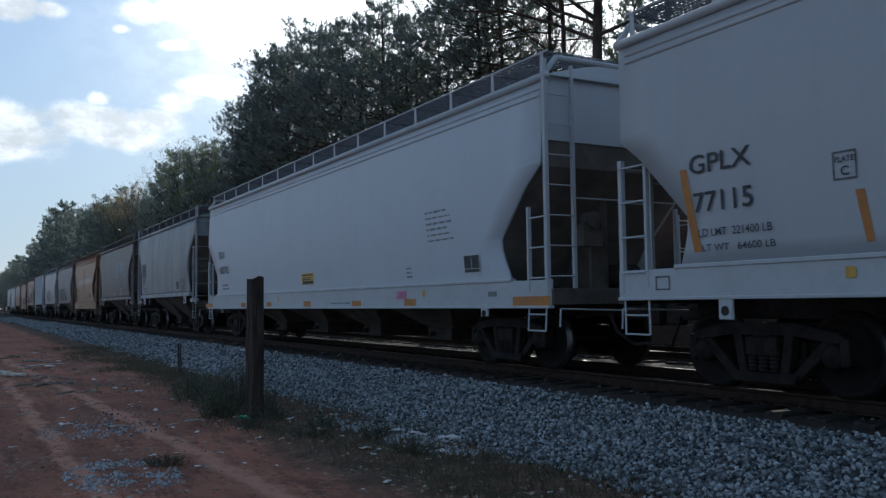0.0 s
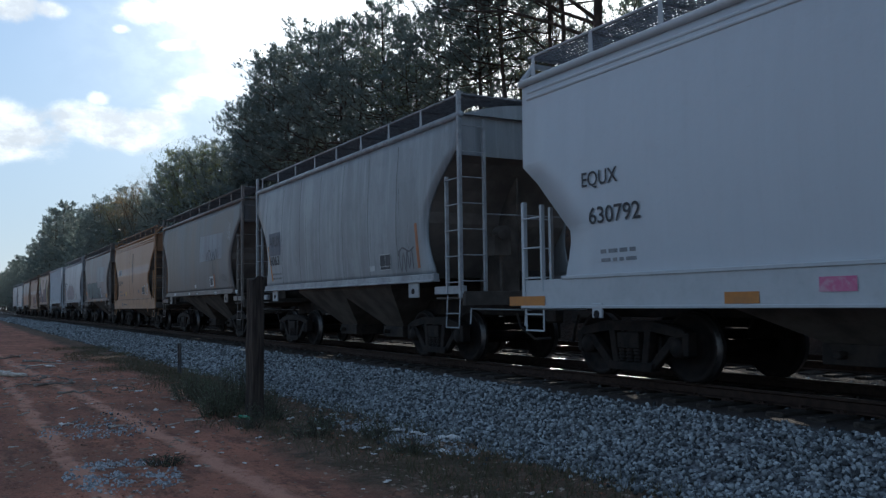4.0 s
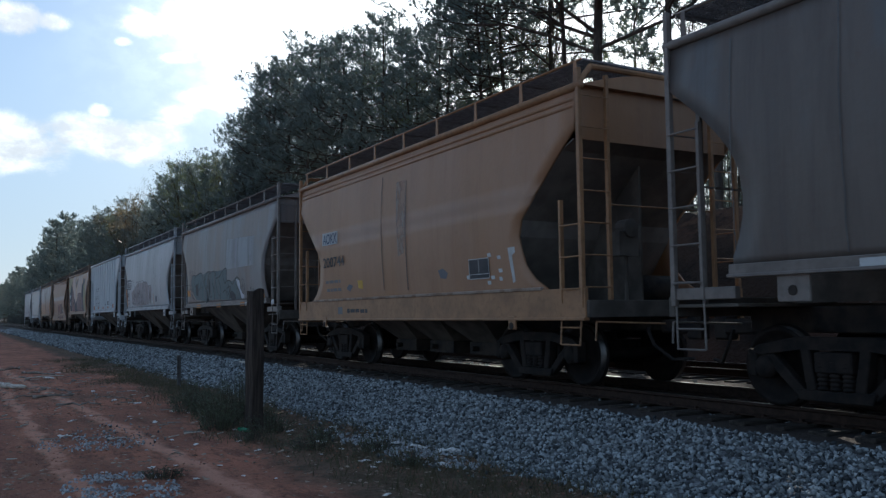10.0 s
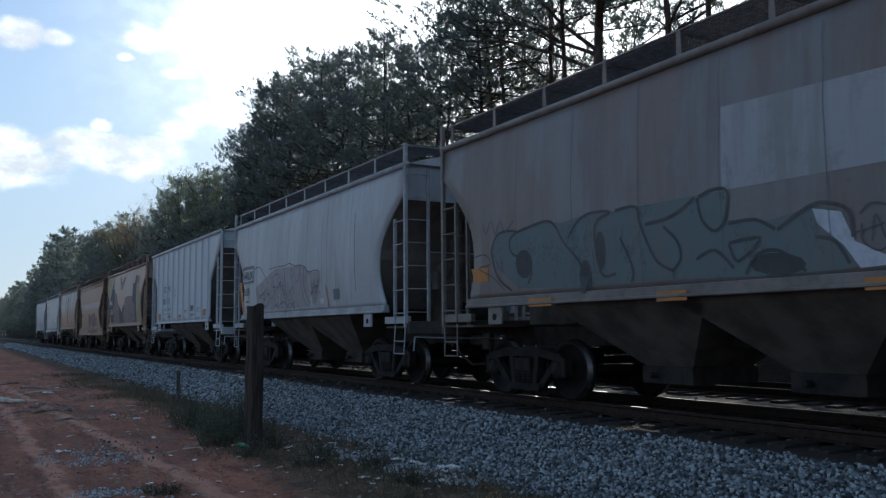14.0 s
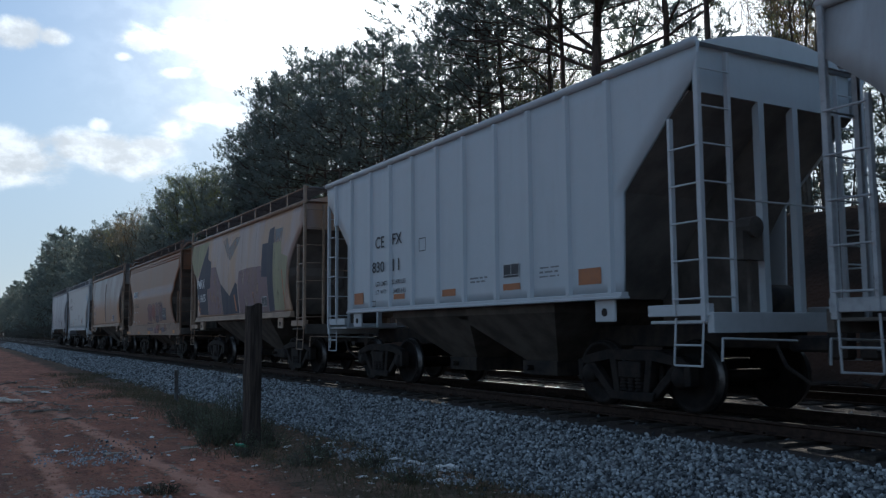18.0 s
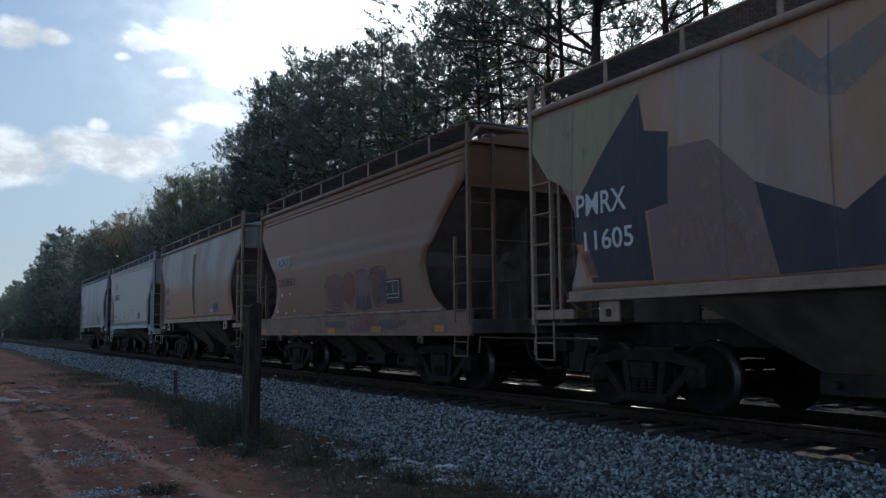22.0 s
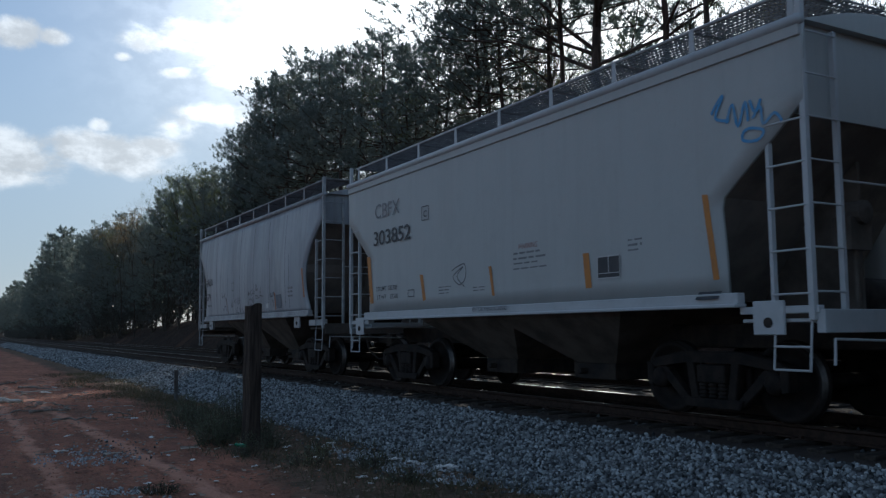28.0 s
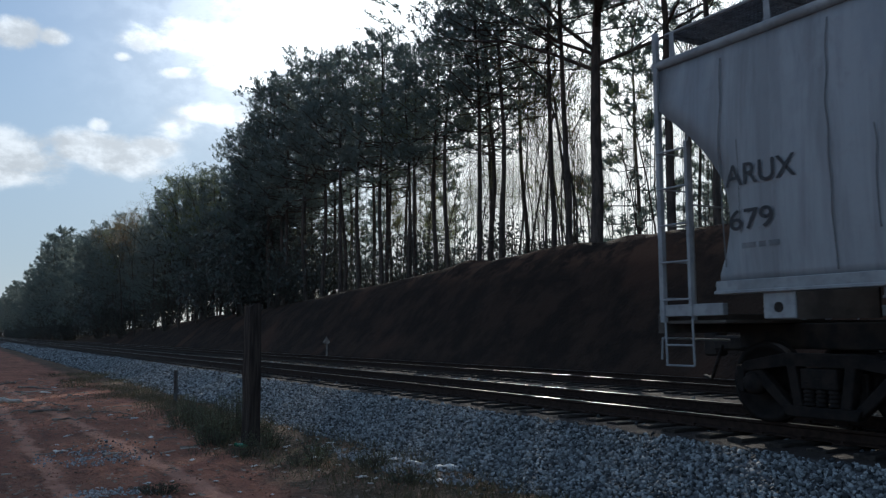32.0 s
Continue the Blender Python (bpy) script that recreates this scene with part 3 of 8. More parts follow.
    for b in range(bays):
        c = -span / 2 + span * (b + 0.5) / bays
        hw = span / bays / 2
        hz = 0.45
        bm = bm_new()
        top = [(-hw - 0.25, -1.40), (hw + 0.25, -1.40), (hw + 0.25, 1.40), (-hw - 0.25, 1.40)]
        bot = [(-0.42, -0.55), (0.42, -0.55), (0.42, 0.55), (-0.42, 0.55)]
        a = [bm.verts.new((c + x, y, sill[1] - 0.02)) for x, y in top]
        m = [bm.verts.new((c + x * (0.97 if bays < 3 else 0.9), y * 0.98, sill[1] - 0.22)) for x, y in top]
        d = [bm.verts.new((c + x, y, hz + 0.1)) for x, y in bot]
        for u, w in ((a, m), (m, d)):
            for k in range(4):
                bm.faces.new((u[k], u[(k + 1) % 4], w[(k + 1) % 4], w[k]))
        bm.faces.new(d)
        bm.faces.new(a[::-1])
        hp = part("hopper", bm, SHADED_GRIME, car)
        bm = bm_new()
        box(bm, c - 0.48, c + 0.48, -0.62, 0.62, hz - 0.12, hz + 0.12)
        rod(bm, (c - 0.2, -0.75, hz), (c - 0.2, 0.75, hz), 0.05, 8)
        part("outlet_gate", bevelled(bm, 0.01), STEEL, hp)
    # ladders at the four corners
    for e in (-1, 1):
        for s in (-1, 1):
            ladder = bm_new()
            xc, yc = e * (H - 0.07), s * 1.53
            tz = eave + (0.25 if hood else 0.0)
            if kind == "long" and e * s > 0:
                tz = ladder_top + 0.08
            box(ladder, xc - 0.035, xc + 0.035, yc - 0.035, yc + 0.035, 1.15, tz if hood or not boards else eave + 0.42)
            lad = part("ladder", bevelled(ladder, 0.006), trim, car)
            bm = bm_new()
            xi = e * (H - 0.53)
            box(bm, xi - 0.022, xi + 0.022, yc - 0.03, yc + 0.03, 1.22, ladder_top)
            part("stile", bm, trim, lad)
            bm = bm_new()
            box(bm, xc - 0.03, xc + 0.03, s * 1.03 - 0.025, s * 1.03 + 0.025, 1.15, tz - 0.05)
            part("stile", bm, trim, lad)
            z = 1.42
            while z < tz - 0.1:
                if z < ladder_top:
                    bm = bm_new()
                    rod(bm, (xc, yc - s * -0.04, z), (xi, yc - s * -0.04, z), 0.012, 6)
                    part("rung", bm, trim, lad)
                bm = bm_new()
                rod(bm, (xc + e * 0.03, yc, z + 0.02), (xc + e * 0.03, s * 1.03, z + 0.02), 0.012, 6)
                part("rung", bm, trim, lad)
                z += 0.45
            # stirrup step under the corner
            bm = bm_new()
            for xx in (xc - e * 0.02, xi):
                rod(bm, (xx, yc, 1.2), (xx - e * 0.03, yc + s * 0.02, 0.64), 0.013, 6)
            for zz in (0.64, 0.88):
                rod(bm, (xc - e * 0.04, yc + s * 0.02, zz), (xi - e * 0.02, yc + s * 0.02, zz), 0.013, 6)
            part("stirrup_step", bm, trim, lad)
    if hood:
        for e in (-1, 1):
            bm = bm_new()
            for y0, z0_, y1, z1_ in ((-1.53, eave + 0.02, -1.30, eave + 0.30), (-1.30, eave + 0.30, 1.30, eave + 0.30), (1.30, eave + 0.30, 1.53, eave + 0.02)):
                rod(bm, (e * (H - 0.07), y0, z0_), (e * (H - 0.07), y1, z1_), 0.045, 8)
            part("end_hoop", bm, trim, car)
    # running boards on their brackets
    if boards:
        for s in (-1, 1):
            share("running_board", grating(L - 0.2, kind not in ("cut", "long")), car, pose(0, s * 1.08, eave + 0.38))
            bm = bm_new()
            rod(bm, (-H + 0.12, s * 1.42, eave + 0.405), (H - 0.12, s * 1.42, eave + 0.405), 0.017, 6)
            part("edge_rail", bm, trim, car, smooth=True)
            n = int(L / 1.4)
            for k in range(n + 1):
                x = -H + 0.25 + (L - 0.5) * k / n
                bm = bm_new()
                prism(bm, [(x - 0.032, eave + 0.40), (x + 0.032, eave + 0.40), (x + 0.05, eave + 0.02), (x - 0.05, eave + 0.02)], s * 1.432 - 0.006, s * 1.432 + 0.006)
                part("bracket", bm, trim, car)
                bm = bm_new()
                box(bm, x - 0.01, x + 0.01, s * 1.08 - 0.34, s * 1.08 + 0.345, eave + 0.352, eave + 0.378)
                part("board_bearer", bm, GRATE, car)
        for e in (-1, 1):
            share("end_running_board", grating(1.46, kind not in ("cut", "long")), car, pose(e * (H - 0.45), 0, eave + 0.38, 0, 0, 90))
    # roof hatches
    for k in range(max(4, int(L / 2))):
        x = -H + L * (k + 0.5) / max(4, int(L / 2))
        bm = bm_new()
        lathe(bm, [(0.36, eave + 0.25), (0.38, eave + 0.30), (0.36, eave + 0.36), (0.1, eave + 0.39)], 16, "z", (x, 0, 0))
        part("roof_hatch", bm, trim, car, smooth=True)
    # couplers, hoses, brake gear
    for e in (-1, 1):
        bm = bm_new()
        box(bm, min(e * (H - 0.1), e * (H + 0.52)), max(e * (H - 0.1), e * (H + 0.52)), -0.10, 0.10, 0.78, 0.98)
        box(bm, min(e * (H + 0.48), e * (H + 0.74)), max(e * (H + 0.48), e * (H + 0.74)), -0.17 if e > 0 else -0.05, 0.05 if e > 0 else 0.17, 0.70, 1.04)
        part("coupler", bevelled(bm, 0.03), STEEL, car, "cast steel coupler")
        bm = bm_new()
        pts = [(e * (H + 0.02), -0.45, 0.86), (e * (H + 0.14), -0.44, 0.62), (e * (H + 0.36), -0.30, 0.42), (e * (H + 0.62), -0.16, 0.44)]
        for p, q in zip(pts, pts[1:]):
            rod(bm, p, q, 0.024, 7)
        part("air_hose", bm, STEEL, car, "black rubber air hose")
        bm = bm_new()
        rod(bm, (e * (H + 0.08), -1.42, 0.96), (e * (H + 0.12), -0.2, 0.92), 0.014, 6)
        rod(bm, (e * (H + 0.08), -1.42, 0.96), (e * (H + 0.08), -1.44, 0.70), 0.014, 6)
        part("uncoupling_lever", bm, trim, car)
        bm = bm_new()
        rod(bm, (e * (H - 0.10), -1.03, 2.62), (e * (H - 0.10), 1.03, 2.62), 0.014, 6)
        part("grab_iron", bm, trim, car)
    bm = bm_new()
    lathe(bm, [(0.05, -0.42), (0.21, -0.38), (0.21, 0.38), (0.05, 0.42)], 16, "y", (H - 0.85, 0.45, 1.45))
    part("air_reservoir", bm, STEEL, car, smooth=True)
    bm = bm_new()
    lathe(bm, [(0.10, -0.10), (0.13, -0.08), (0.13, 0.14), (0.05, 0.16)], 14, "x", (H - 0.20, -0.62, 2.30))
    box(bm, H - 0.34, H - 0.12, -0.80, -0.45, 1.90, 2.25)
    rod(bm, (H - 0.2, -0.62, 1.2), (H - 0.2, -0.62, 2.0), 0.03, 8)
    part("brake_gear", bm, SHADED_GRIME, car, "hand brake housing and chain rod")
    for e in (-1, 1):
        add_truck(car, e * (H - truck))
    cars.append((car, mid))

    def face(z):
        if z < sill[1]:
            return side_y(kind, sill[1]) + (0.03 if sill[0] < 1.1 else 0.07)
        return side_y(kind, z)
    return car, H, mid, face



# ---- the train, rear to front ----


def trim_of(name, col):
    k = 0.9 if col[0] > 0.42 else 0.6
    return mottled(name, col, tuple(c * k for c in col), 2.0, 0.35, 0.75, (tuple(c * 0.5 for c in col), 9, 0.12 if col[0] > 0.42 else 0.5), 0.55, bump=(20, 0.002))


P1 = paint("clean white paint", (0.40, 0.42, 0.44), (0.33, 0.345, 0.355), streaks=0.2, rusty=0.03)
P2 = paint("new light grey paint", (0.49, 0.525, 0.56), (0.41, 0.435, 0.46), streaks=0.2, rusty=0.03)
P3 = paint("weathered grey paint", (0.235, 0.25, 0.26), (0.32, 0.335, 0.345), streaks=0.8, rusty=0.25, patch=((0.19, 0.20, 0.205), 0.8))
P4 = paint("brown grey primer", (0.130, 0.108, 0.094), (0.066, 0.048, 0.041), streaks=0.42, rusty=0.3, patch=((0.118, 0.122, 0.127), 0.8))
P5 = paint("faded yellow paint", (0.315, 0.165, 0.080), (0.24, 0.12, 0.065), streaks=0.42, rusty=0.3, patch=((0.33, 0.185, 0.105), 0.8))
P6 = paint("dull brown grey paint", (0.185, 0.15, 0.135), (0.115, 0.085, 0.072), streaks=0.4, rusty=0.3, patch=((0.19, 0.195, 0.20), 0.8))
P7 = paint("stained light grey paint", (0.40, 0.415, 0.43), (0.24, 0.235, 0.225), streaks=0.4, rusty=0.2, patch=((0.33, 0.34, 0.35), 0.8))
P8 = paint("ribbed car white paint", (0.44, 0.475, 0.50), (0.36, 0.38, 0.39), streaks=0.2, rusty=0.06)
P9 = paint("faded tan paint", (0.36, 0.215, 0.125), (0.24, 0.165, 0.135), streaks=0.42, rusty=0.22, patch=((0.33, 0.26, 0.24), 0.8))
P10 = paint("rust orange paint", (0.205, 0.090, 0.042), (0.17, 0.088, 0.056), streaks=0.4, rusty=0.25, patch=((0.20, 0.108, 0.066), 0.65))
P12 = paint("off white paint", (0.385, 0.40, 0.395), (0.31, 0.315, 0.305), streaks=0.25, rusty=0.06)
P13 = paint("grimy light grey paint", (0.35, 0.365, 0.385), (0.16, 0.16, 0.165), streaks=0.5, rusty=0.2, patch=((0.27, 0.29, 0.32), 0.8))


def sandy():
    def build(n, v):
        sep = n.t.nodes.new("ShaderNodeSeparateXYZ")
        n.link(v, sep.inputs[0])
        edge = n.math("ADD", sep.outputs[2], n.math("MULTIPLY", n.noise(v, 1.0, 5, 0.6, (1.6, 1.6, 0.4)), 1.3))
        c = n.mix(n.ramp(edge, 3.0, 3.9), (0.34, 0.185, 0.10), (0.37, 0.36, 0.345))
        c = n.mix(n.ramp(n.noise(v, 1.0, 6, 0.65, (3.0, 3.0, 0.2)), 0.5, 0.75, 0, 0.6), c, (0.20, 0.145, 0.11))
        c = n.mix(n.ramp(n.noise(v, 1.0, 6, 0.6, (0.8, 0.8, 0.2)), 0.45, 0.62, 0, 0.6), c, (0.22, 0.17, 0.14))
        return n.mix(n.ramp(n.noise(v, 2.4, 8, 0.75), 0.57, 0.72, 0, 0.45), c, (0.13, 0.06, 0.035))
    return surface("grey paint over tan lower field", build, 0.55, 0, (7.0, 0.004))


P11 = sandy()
T_WHITE, T_GREY, T_BROWN = trim_of("white trim", (0.44, 0.46, 0.475)), trim_of("grey trim", (0.36, 0.37, 0.38)), trim_of("brown trim", (0.20, 0.17, 0.15))
T_YELLOW, T_TAN = trim_of("yellow trim", (0.34, 0.18, 0.085)), trim_of("tan trim", (0.33, 0.23, 0.16))

T_RUST = trim_of("rust brown trim", (0.20, 0.115, 0.072))
CAR = {}
CAR[13] = hopper_car(0.0, 11.95, "bell", BELL, P13, T_GREY, "grimy light grey two-bay covered hopper car with scrawled tags")
CAR[12] = hopper_car(13.45, 25.22, "cut", CUT, P12, T_WHITE, "off-white flat-sided covered hopper car with orange stripes", (1.30, 1.46), 4.25)
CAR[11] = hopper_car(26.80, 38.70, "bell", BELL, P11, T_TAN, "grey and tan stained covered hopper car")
CAR[10] = hopper_car(40.50, 51.95, "deep", DEEP, P10, T_RUST, "rust-orange covered hopper car with purple graffiti", (0.99, 1.42), 4.28, 3, hood=True, ladder_top=2.7)
CAR[9] = hopper_car(53.68, 65.62, "bell", BELL, P9, T_TAN, "tan covered hopper car painted over in coloured blocks")
CAR[8] = hopper_car(67.12, 78.75, "post", POSTED, P8, T_WHITE, "white covered hopper car with vertical side posts", (1.46, 1.55), 4.45, ladder_top=3.62, boards=False)
CAR[7] = hopper_car(80.30, 92.24, "bell", BELL, P7, T_GREY, "light grey covered hopper car with outlined graffiti")
CAR[6] = hopper_car(93.60, 105.25, "bell", BELL, P6, T_BROWN, "dull brown-grey covered hopper car with teal graffiti")
CAR[5] = hopper_car(106.88, 118.27, "deep", DEEP, P5, T_YELLOW, "faded yellow covered hopper car", (0.99, 1.42), 4.28, 3, hood=True, ladder_top=2.7)
CAR[4] = hopper_car(119.88, 131.70, "bell", BELL, P4, T_BROWN, "brown-grey covered hopper car with a pale panel")
CAR[3] = hopper_car(133.10, 144.82, "bell", BELL, P3, T_GREY, "streaked grey covered hopper car")
CAR[2] = hopper_car(146.60, 166.30, "long", LONG, P2, T_WHITE, "clean light grey long covered hopper car", (0.98, 1.38), 4.42, 4, hood=True, ladder_top=2.5)
CAR[1] = hopper_car(167.80, 186.60, "long", LONG, P1, T_WHITE, "clean white long covered hopper car", (1.08, 1.44), 4.42, 4, hood=True, ladder_top=2.8)

# ---- lettering, signs, stripes and graffiti on the near sides ----
def flat(name, col, dirt=None, amount=0.5, rough=0.6):
    d = dirt or tuple(c * 0.6 for c in col)
    return mottled(name, col, d, 2.5, 0.45, 0.75, (d, 11, amount), rough)


def worn(name, col, dirt, lost=0.4, rough=0.65):
    """Old spray paint: streaked with dirt, and thinned in patches so that the car's own paint shows."""
    def build(n, v):
        c = n.mix(n.ramp(n.noise(v, 1.0, 6, 0.65, (2.8, 2.8, 0.3)), 0.42, 0.64, 0, 0.8), col, dirt)
        return n.mix(n.ramp(n.noise(v, 3.0, 7, 0.75), 0.5, 0.66, 0, 0.6), c, dirt)
    m = surface(name, build, rough)
    t = m.node_tree
    n = Net(t)
    vec = t.nodes.new("ShaderNodeTexCoord").outputs["Object"]
    gone = n.ramp(n.noise(vec, 2.1, 9, 0.78, (1.3, 1.3, 0.6)), 0.62 - 0.22 * lost, 0.74 - 0.16 * lost, 0.12 + 0.3 * lost, 0.35 + 0.6 * lost)
    clear = t.nodes.new("ShaderNodeBsdfTransparent")
    mx = t.nodes.new("ShaderNodeMixShader")
    n.link(gone, mx.inputs[0])
    n.link(t.nodes["Principled BSDF"].outputs[0], mx.inputs[1])
    n.link(clear.outputs[0], mx.inputs[2])
    n.link(mx.outputs[0], t.nodes["Material Output"].inputs[0])
    return m


INK = flat("black stencil ink", (0.025, 0.027, 0.032), (0.06, 0.06, 0.065))
GREYINK = worn("worn grey ink", (0.19, 0.195, 0.205), (0.30, 0.30, 0.31), 0.45)
FRAME = flat("thin dark frame", (0.07, 0.075, 0.08), (0.14, 0.14, 0.15))
FRAMEW = flat("white frame", (0.5, 0.5, 0.5))
ORANGE = flat("orange reflective tape", (0.46, 0.185, 0.035), (0.32, 0.14, 0.045))
RUSTORANGE = flat("faded orange tape", (0.36, 0.135, 0.05), (0.24, 0.11, 0.06))
YELLOWTAG = flat("yellow sign", (0.58, 0.36, 0.05), (0.36, 0.22, 0.06))
PINK = flat("pink sticker", (0.50, 0.12, 0.24), (0.5, 0.42, 0.45))
PALE = flat("dirty white", (0.52, 0.53, 0.53), (0.34, 0.33, 0.31))
PALE2 = worn("dull pale panel", (0.38, 0.40, 0.42), (0.27, 0.27, 0.27), 0.2)
SPLASH = flat("white splash", (0.48, 0.50, 0.56), (0.30, 0.33, 0.36))
SLATE = worn("slate panel", (0.15, 0.165, 0.195), (0.21, 0.21, 0.22), 0.3)
NAVY = flat("navy ink", (0.03, 0.055, 0.12), (0.06, 0.08, 0.13))
DARKNAVY = worn("dark navy block", (0.035, 0.04, 0.065), (0.06, 0.06, 0.075), 0.1)
TEAL = worn("faded teal", (0.15, 0.205, 0.21), (0.18, 0.19, 0.185), 0.45)
PINKISH = worn("washed pink", (0.44, 0.38, 0.38), (0.38, 0.39, 0.40), 0.6)
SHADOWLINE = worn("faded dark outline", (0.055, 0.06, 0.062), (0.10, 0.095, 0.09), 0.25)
DARKLINE = worn("thin dark line", (0.10, 0.09, 0.10), (0.16, 0.15, 0.15), 0.4)
LETTERWHITE = flat("letter white", (0.60, 0.61, 0.62), (0.45, 0.45, 0.45))
LIME = worn("faded yellow green", (0.36, 0.35, 0.20), (0.30, 0.27, 0.17), 0.3)
MAUVE = worn("faded mauve", (0.25, 0.17, 0.185), (0.27, 0.18, 0.15), 0.6)
BLUEGREY = worn("faded blue", (0.22, 0.25, 0.28), (0.30, 0.24, 0.19), 0.8)
VIOLET = worn("dull violet", (0.22, 0.115, 0.145), (0.24, 0.12, 0.09), 0.6)
INDIGO = worn("dull indigo", (0.11, 0.09, 0.12), (0.17, 0.10, 0.075), 0.6)
RUSTRED = worn("dull red", (0.29, 0.105, 0.085), (0.25, 0.115, 0.07), 0.55)
DARKRUN = worn("dark run", (0.13, 0.09, 0.075), (0.20, 0.13, 0.09), 0.6)
TAGBLUE = flat("bright blue tag", (0.07, 0.26, 0.50), (0.2, 0.33, 0.45))
GREYINK2 = worn("faded dark ink", (0.10, 0.075, 0.06), (0.16, 0.09, 0.06), 0.4)
HOTPINK = worn("faded pink line", (0.30, 0.16, 0.15), (0.26, 0.13, 0.10), 0.6)
WASHED = worn("washed out band", (0.38, 0.32, 0.28), (0.34, 0.22, 0.14), 0.85)
SEAM = worn("weld seam", (0.10, 0.10, 0.105), (0.17, 0.17, 0.17), 0.35)
RUNPALE = worn("pale run", (0.48, 0.49, 0.50), (0.36, 0.365, 0.37), 0.6)
_count = {}


def lay(no, bm, name, mat, lift, label=""):
    """Press a flat outline (x along the train, z) onto the near side of a car."""
    car, H, mid, face = CAR[no]
    top = 4.2 if H < 7 else 4.4
    for v in bm.verts:
        v.co.z = min(v.co.z, top)
    zs = [v.co.z for v in bm.verts]
    z = math.ceil(min(zs) / 0.3) * 0.3
    while z < max(zs):
        bmesh.ops.bisect_plane(bm, geom=bm.verts[:] + bm.edges[:] + bm.faces[:], plane_co=(0, 0, z), plane_no=(0, 0, 1))
        z += 0.3
    for v in bm.verts:
        v.co = Vector((v.co.x - mid, -(face(v.co.z) + lift), v.co.z))
    for f in bm.faces:
        f.normal_update()
        if f.normal.y > 0:
            f.normal_flip()
    me = bpy.data.meshes.new(name)
    bm.to_mesh(me)
    bm.free()
    me.materials.append(mat)
    ob = new(name, me)
    ob.parent = car
    if label:
        ob["label"] = label
    return ob


def field(no, name, mat, pts, label=""):
    k = _count[no] = _count.get(no, 0) + 1
    bm = bm_new()
    bm.faces.new([bm.verts.new((x, 0, z)) for x, z in pts])
    bmesh.ops.triangulate(bm, faces=bm.faces[:])
    return lay(no, bm, name, mat, 0.005 + 0.0006 * (k % 8), label)


def mark(no, name, mat, x0, x1, z0, z1, label=""):
    bm = bm_new()
    if mat in (FRAME, FRAMEW):
        w = 0.018
        for a, b, c, d in ((x0, x1, z0, z0 + w), (x0, x1, z1 - w, z1), (x0, x0 + w, z0 + w, z1 - w), (x1 - w, x1, z0 + w, z1 - w)):
            bm.faces.new([bm.verts.new(p) for p in ((a, 0, c), (b, 0, c), (b, 0, d), (a, 0, d))])
    else:
        bm.faces.new([bm.verts.new(p) for p in ((x0, 0, z0), (x1, 0, z0), (x1, 0, z1), (x0, 0, z1))])
    ob = lay(no, bm, name, mat, 0.010, label)
    if name == "data_panel":
        bm = bm_new()
        w, m = 0.014, (x0 + x1) / 2
        for a, b, c, d in ((x0, x1, z0, z0 + w), (x0, x1, z1 - w, z1), (x0, x0 + w, z0 + w, z1 - w), (x1 - w, x1, z0 + w, z1 - w), (m - 0.006, m + 0.006, z0 + 0.25 * (z1 - z0), z1 - w), (x0 + w, x1 - w, z0 + 0.22 * (z1 - z0), z0 + 0.25 * (z1 - z0))):
            bm.faces.new([bm.verts.new(p) for p in ((a, 0, c), (b, 0, c), (b, 0, d), (a, 0, d))])
        lay(no, bm, "panel_lines", PALE, 0.014)
    return ob


def scrawl(no, name, mat, width, pts):
    """A brushed or sprayed line along a smooth way."""
    way = []
    n = len(pts)
    for i in range(n - 1):
        p0, p1, p2, p3 = (Vector((*pts[max(0, min(n - 1, j))], 0)) for j in (i - 1, i, i + 1, i + 2))
        for k in range(4):
            t = k / 4
            way.append(0.5 * ((2 * p1) + (p2 - p0) * t + (2 * p0 - 5 * p1 + 4 * p2 - p3) * t * t + (3 * p1 - p0 - 3 * p2 + p3) * t ** 3))
    way.append(Vector((*pts[-1], 0)))
    bm = bm_new()
    rim = []
    for i, p in enumerate(way):
        d = way[min(len(way) - 1, i + 1)] - way[max(0, i - 1)]
        d = d.normalized() if d.length > 1e-6 else Vector((1, 0, 0))
        o = Vector((-d.y, d.x, 0)) * width / 2
        a, b = p + o, p - o
        rim.append((bm.verts.new((a.x, 0, a.y)), bm.verts.new((b.x, 0, b.y))))
    for (a, b), (c, d) in zip(rim, rim[1:]):
        bm.faces.new((a, b, d, c))
    k = _count[no] = _count.get(no, 0) + 1
    return lay(no, bm, name, mat, 0.013 + 0.0004 * (k % 6))


def letters(no, words, mat, x0, x1, z0, z1):
    cu = bpy.data.curves.new("lettering", "FONT")
    cu.body = words
    cu.offset = 0.011 if len(words) < 8 else 0.004
    tmp = new("lettering", cu)
    bpy.context.view_layer.update()
    me = bpy.data.meshes.new_from_object(tmp.evaluated_get(bpy.context.evaluated_depsgraph_get()))
    bpy.data.objects.remove(tmp)
    bm = bm_new()
    bm.from_mesh(me)
    bpy.data.meshes.remove(me)
    xs, ys = [v.co.x for v in bm.verts], [v.co.y for v in bm.verts]
    ax, bx, ay, by = min(xs), max(xs), min(ys), max(ys)
    for v in bm.verts:
        v.co = Vector((x0 + (v.co.x - ax) / (bx - ax) * (x1 - x0), 0, z0 + (v.co.y - ay) / (by - ay) * (z1 - z0)))
    return lay(no, bm, "lettering", mat, 0.017)


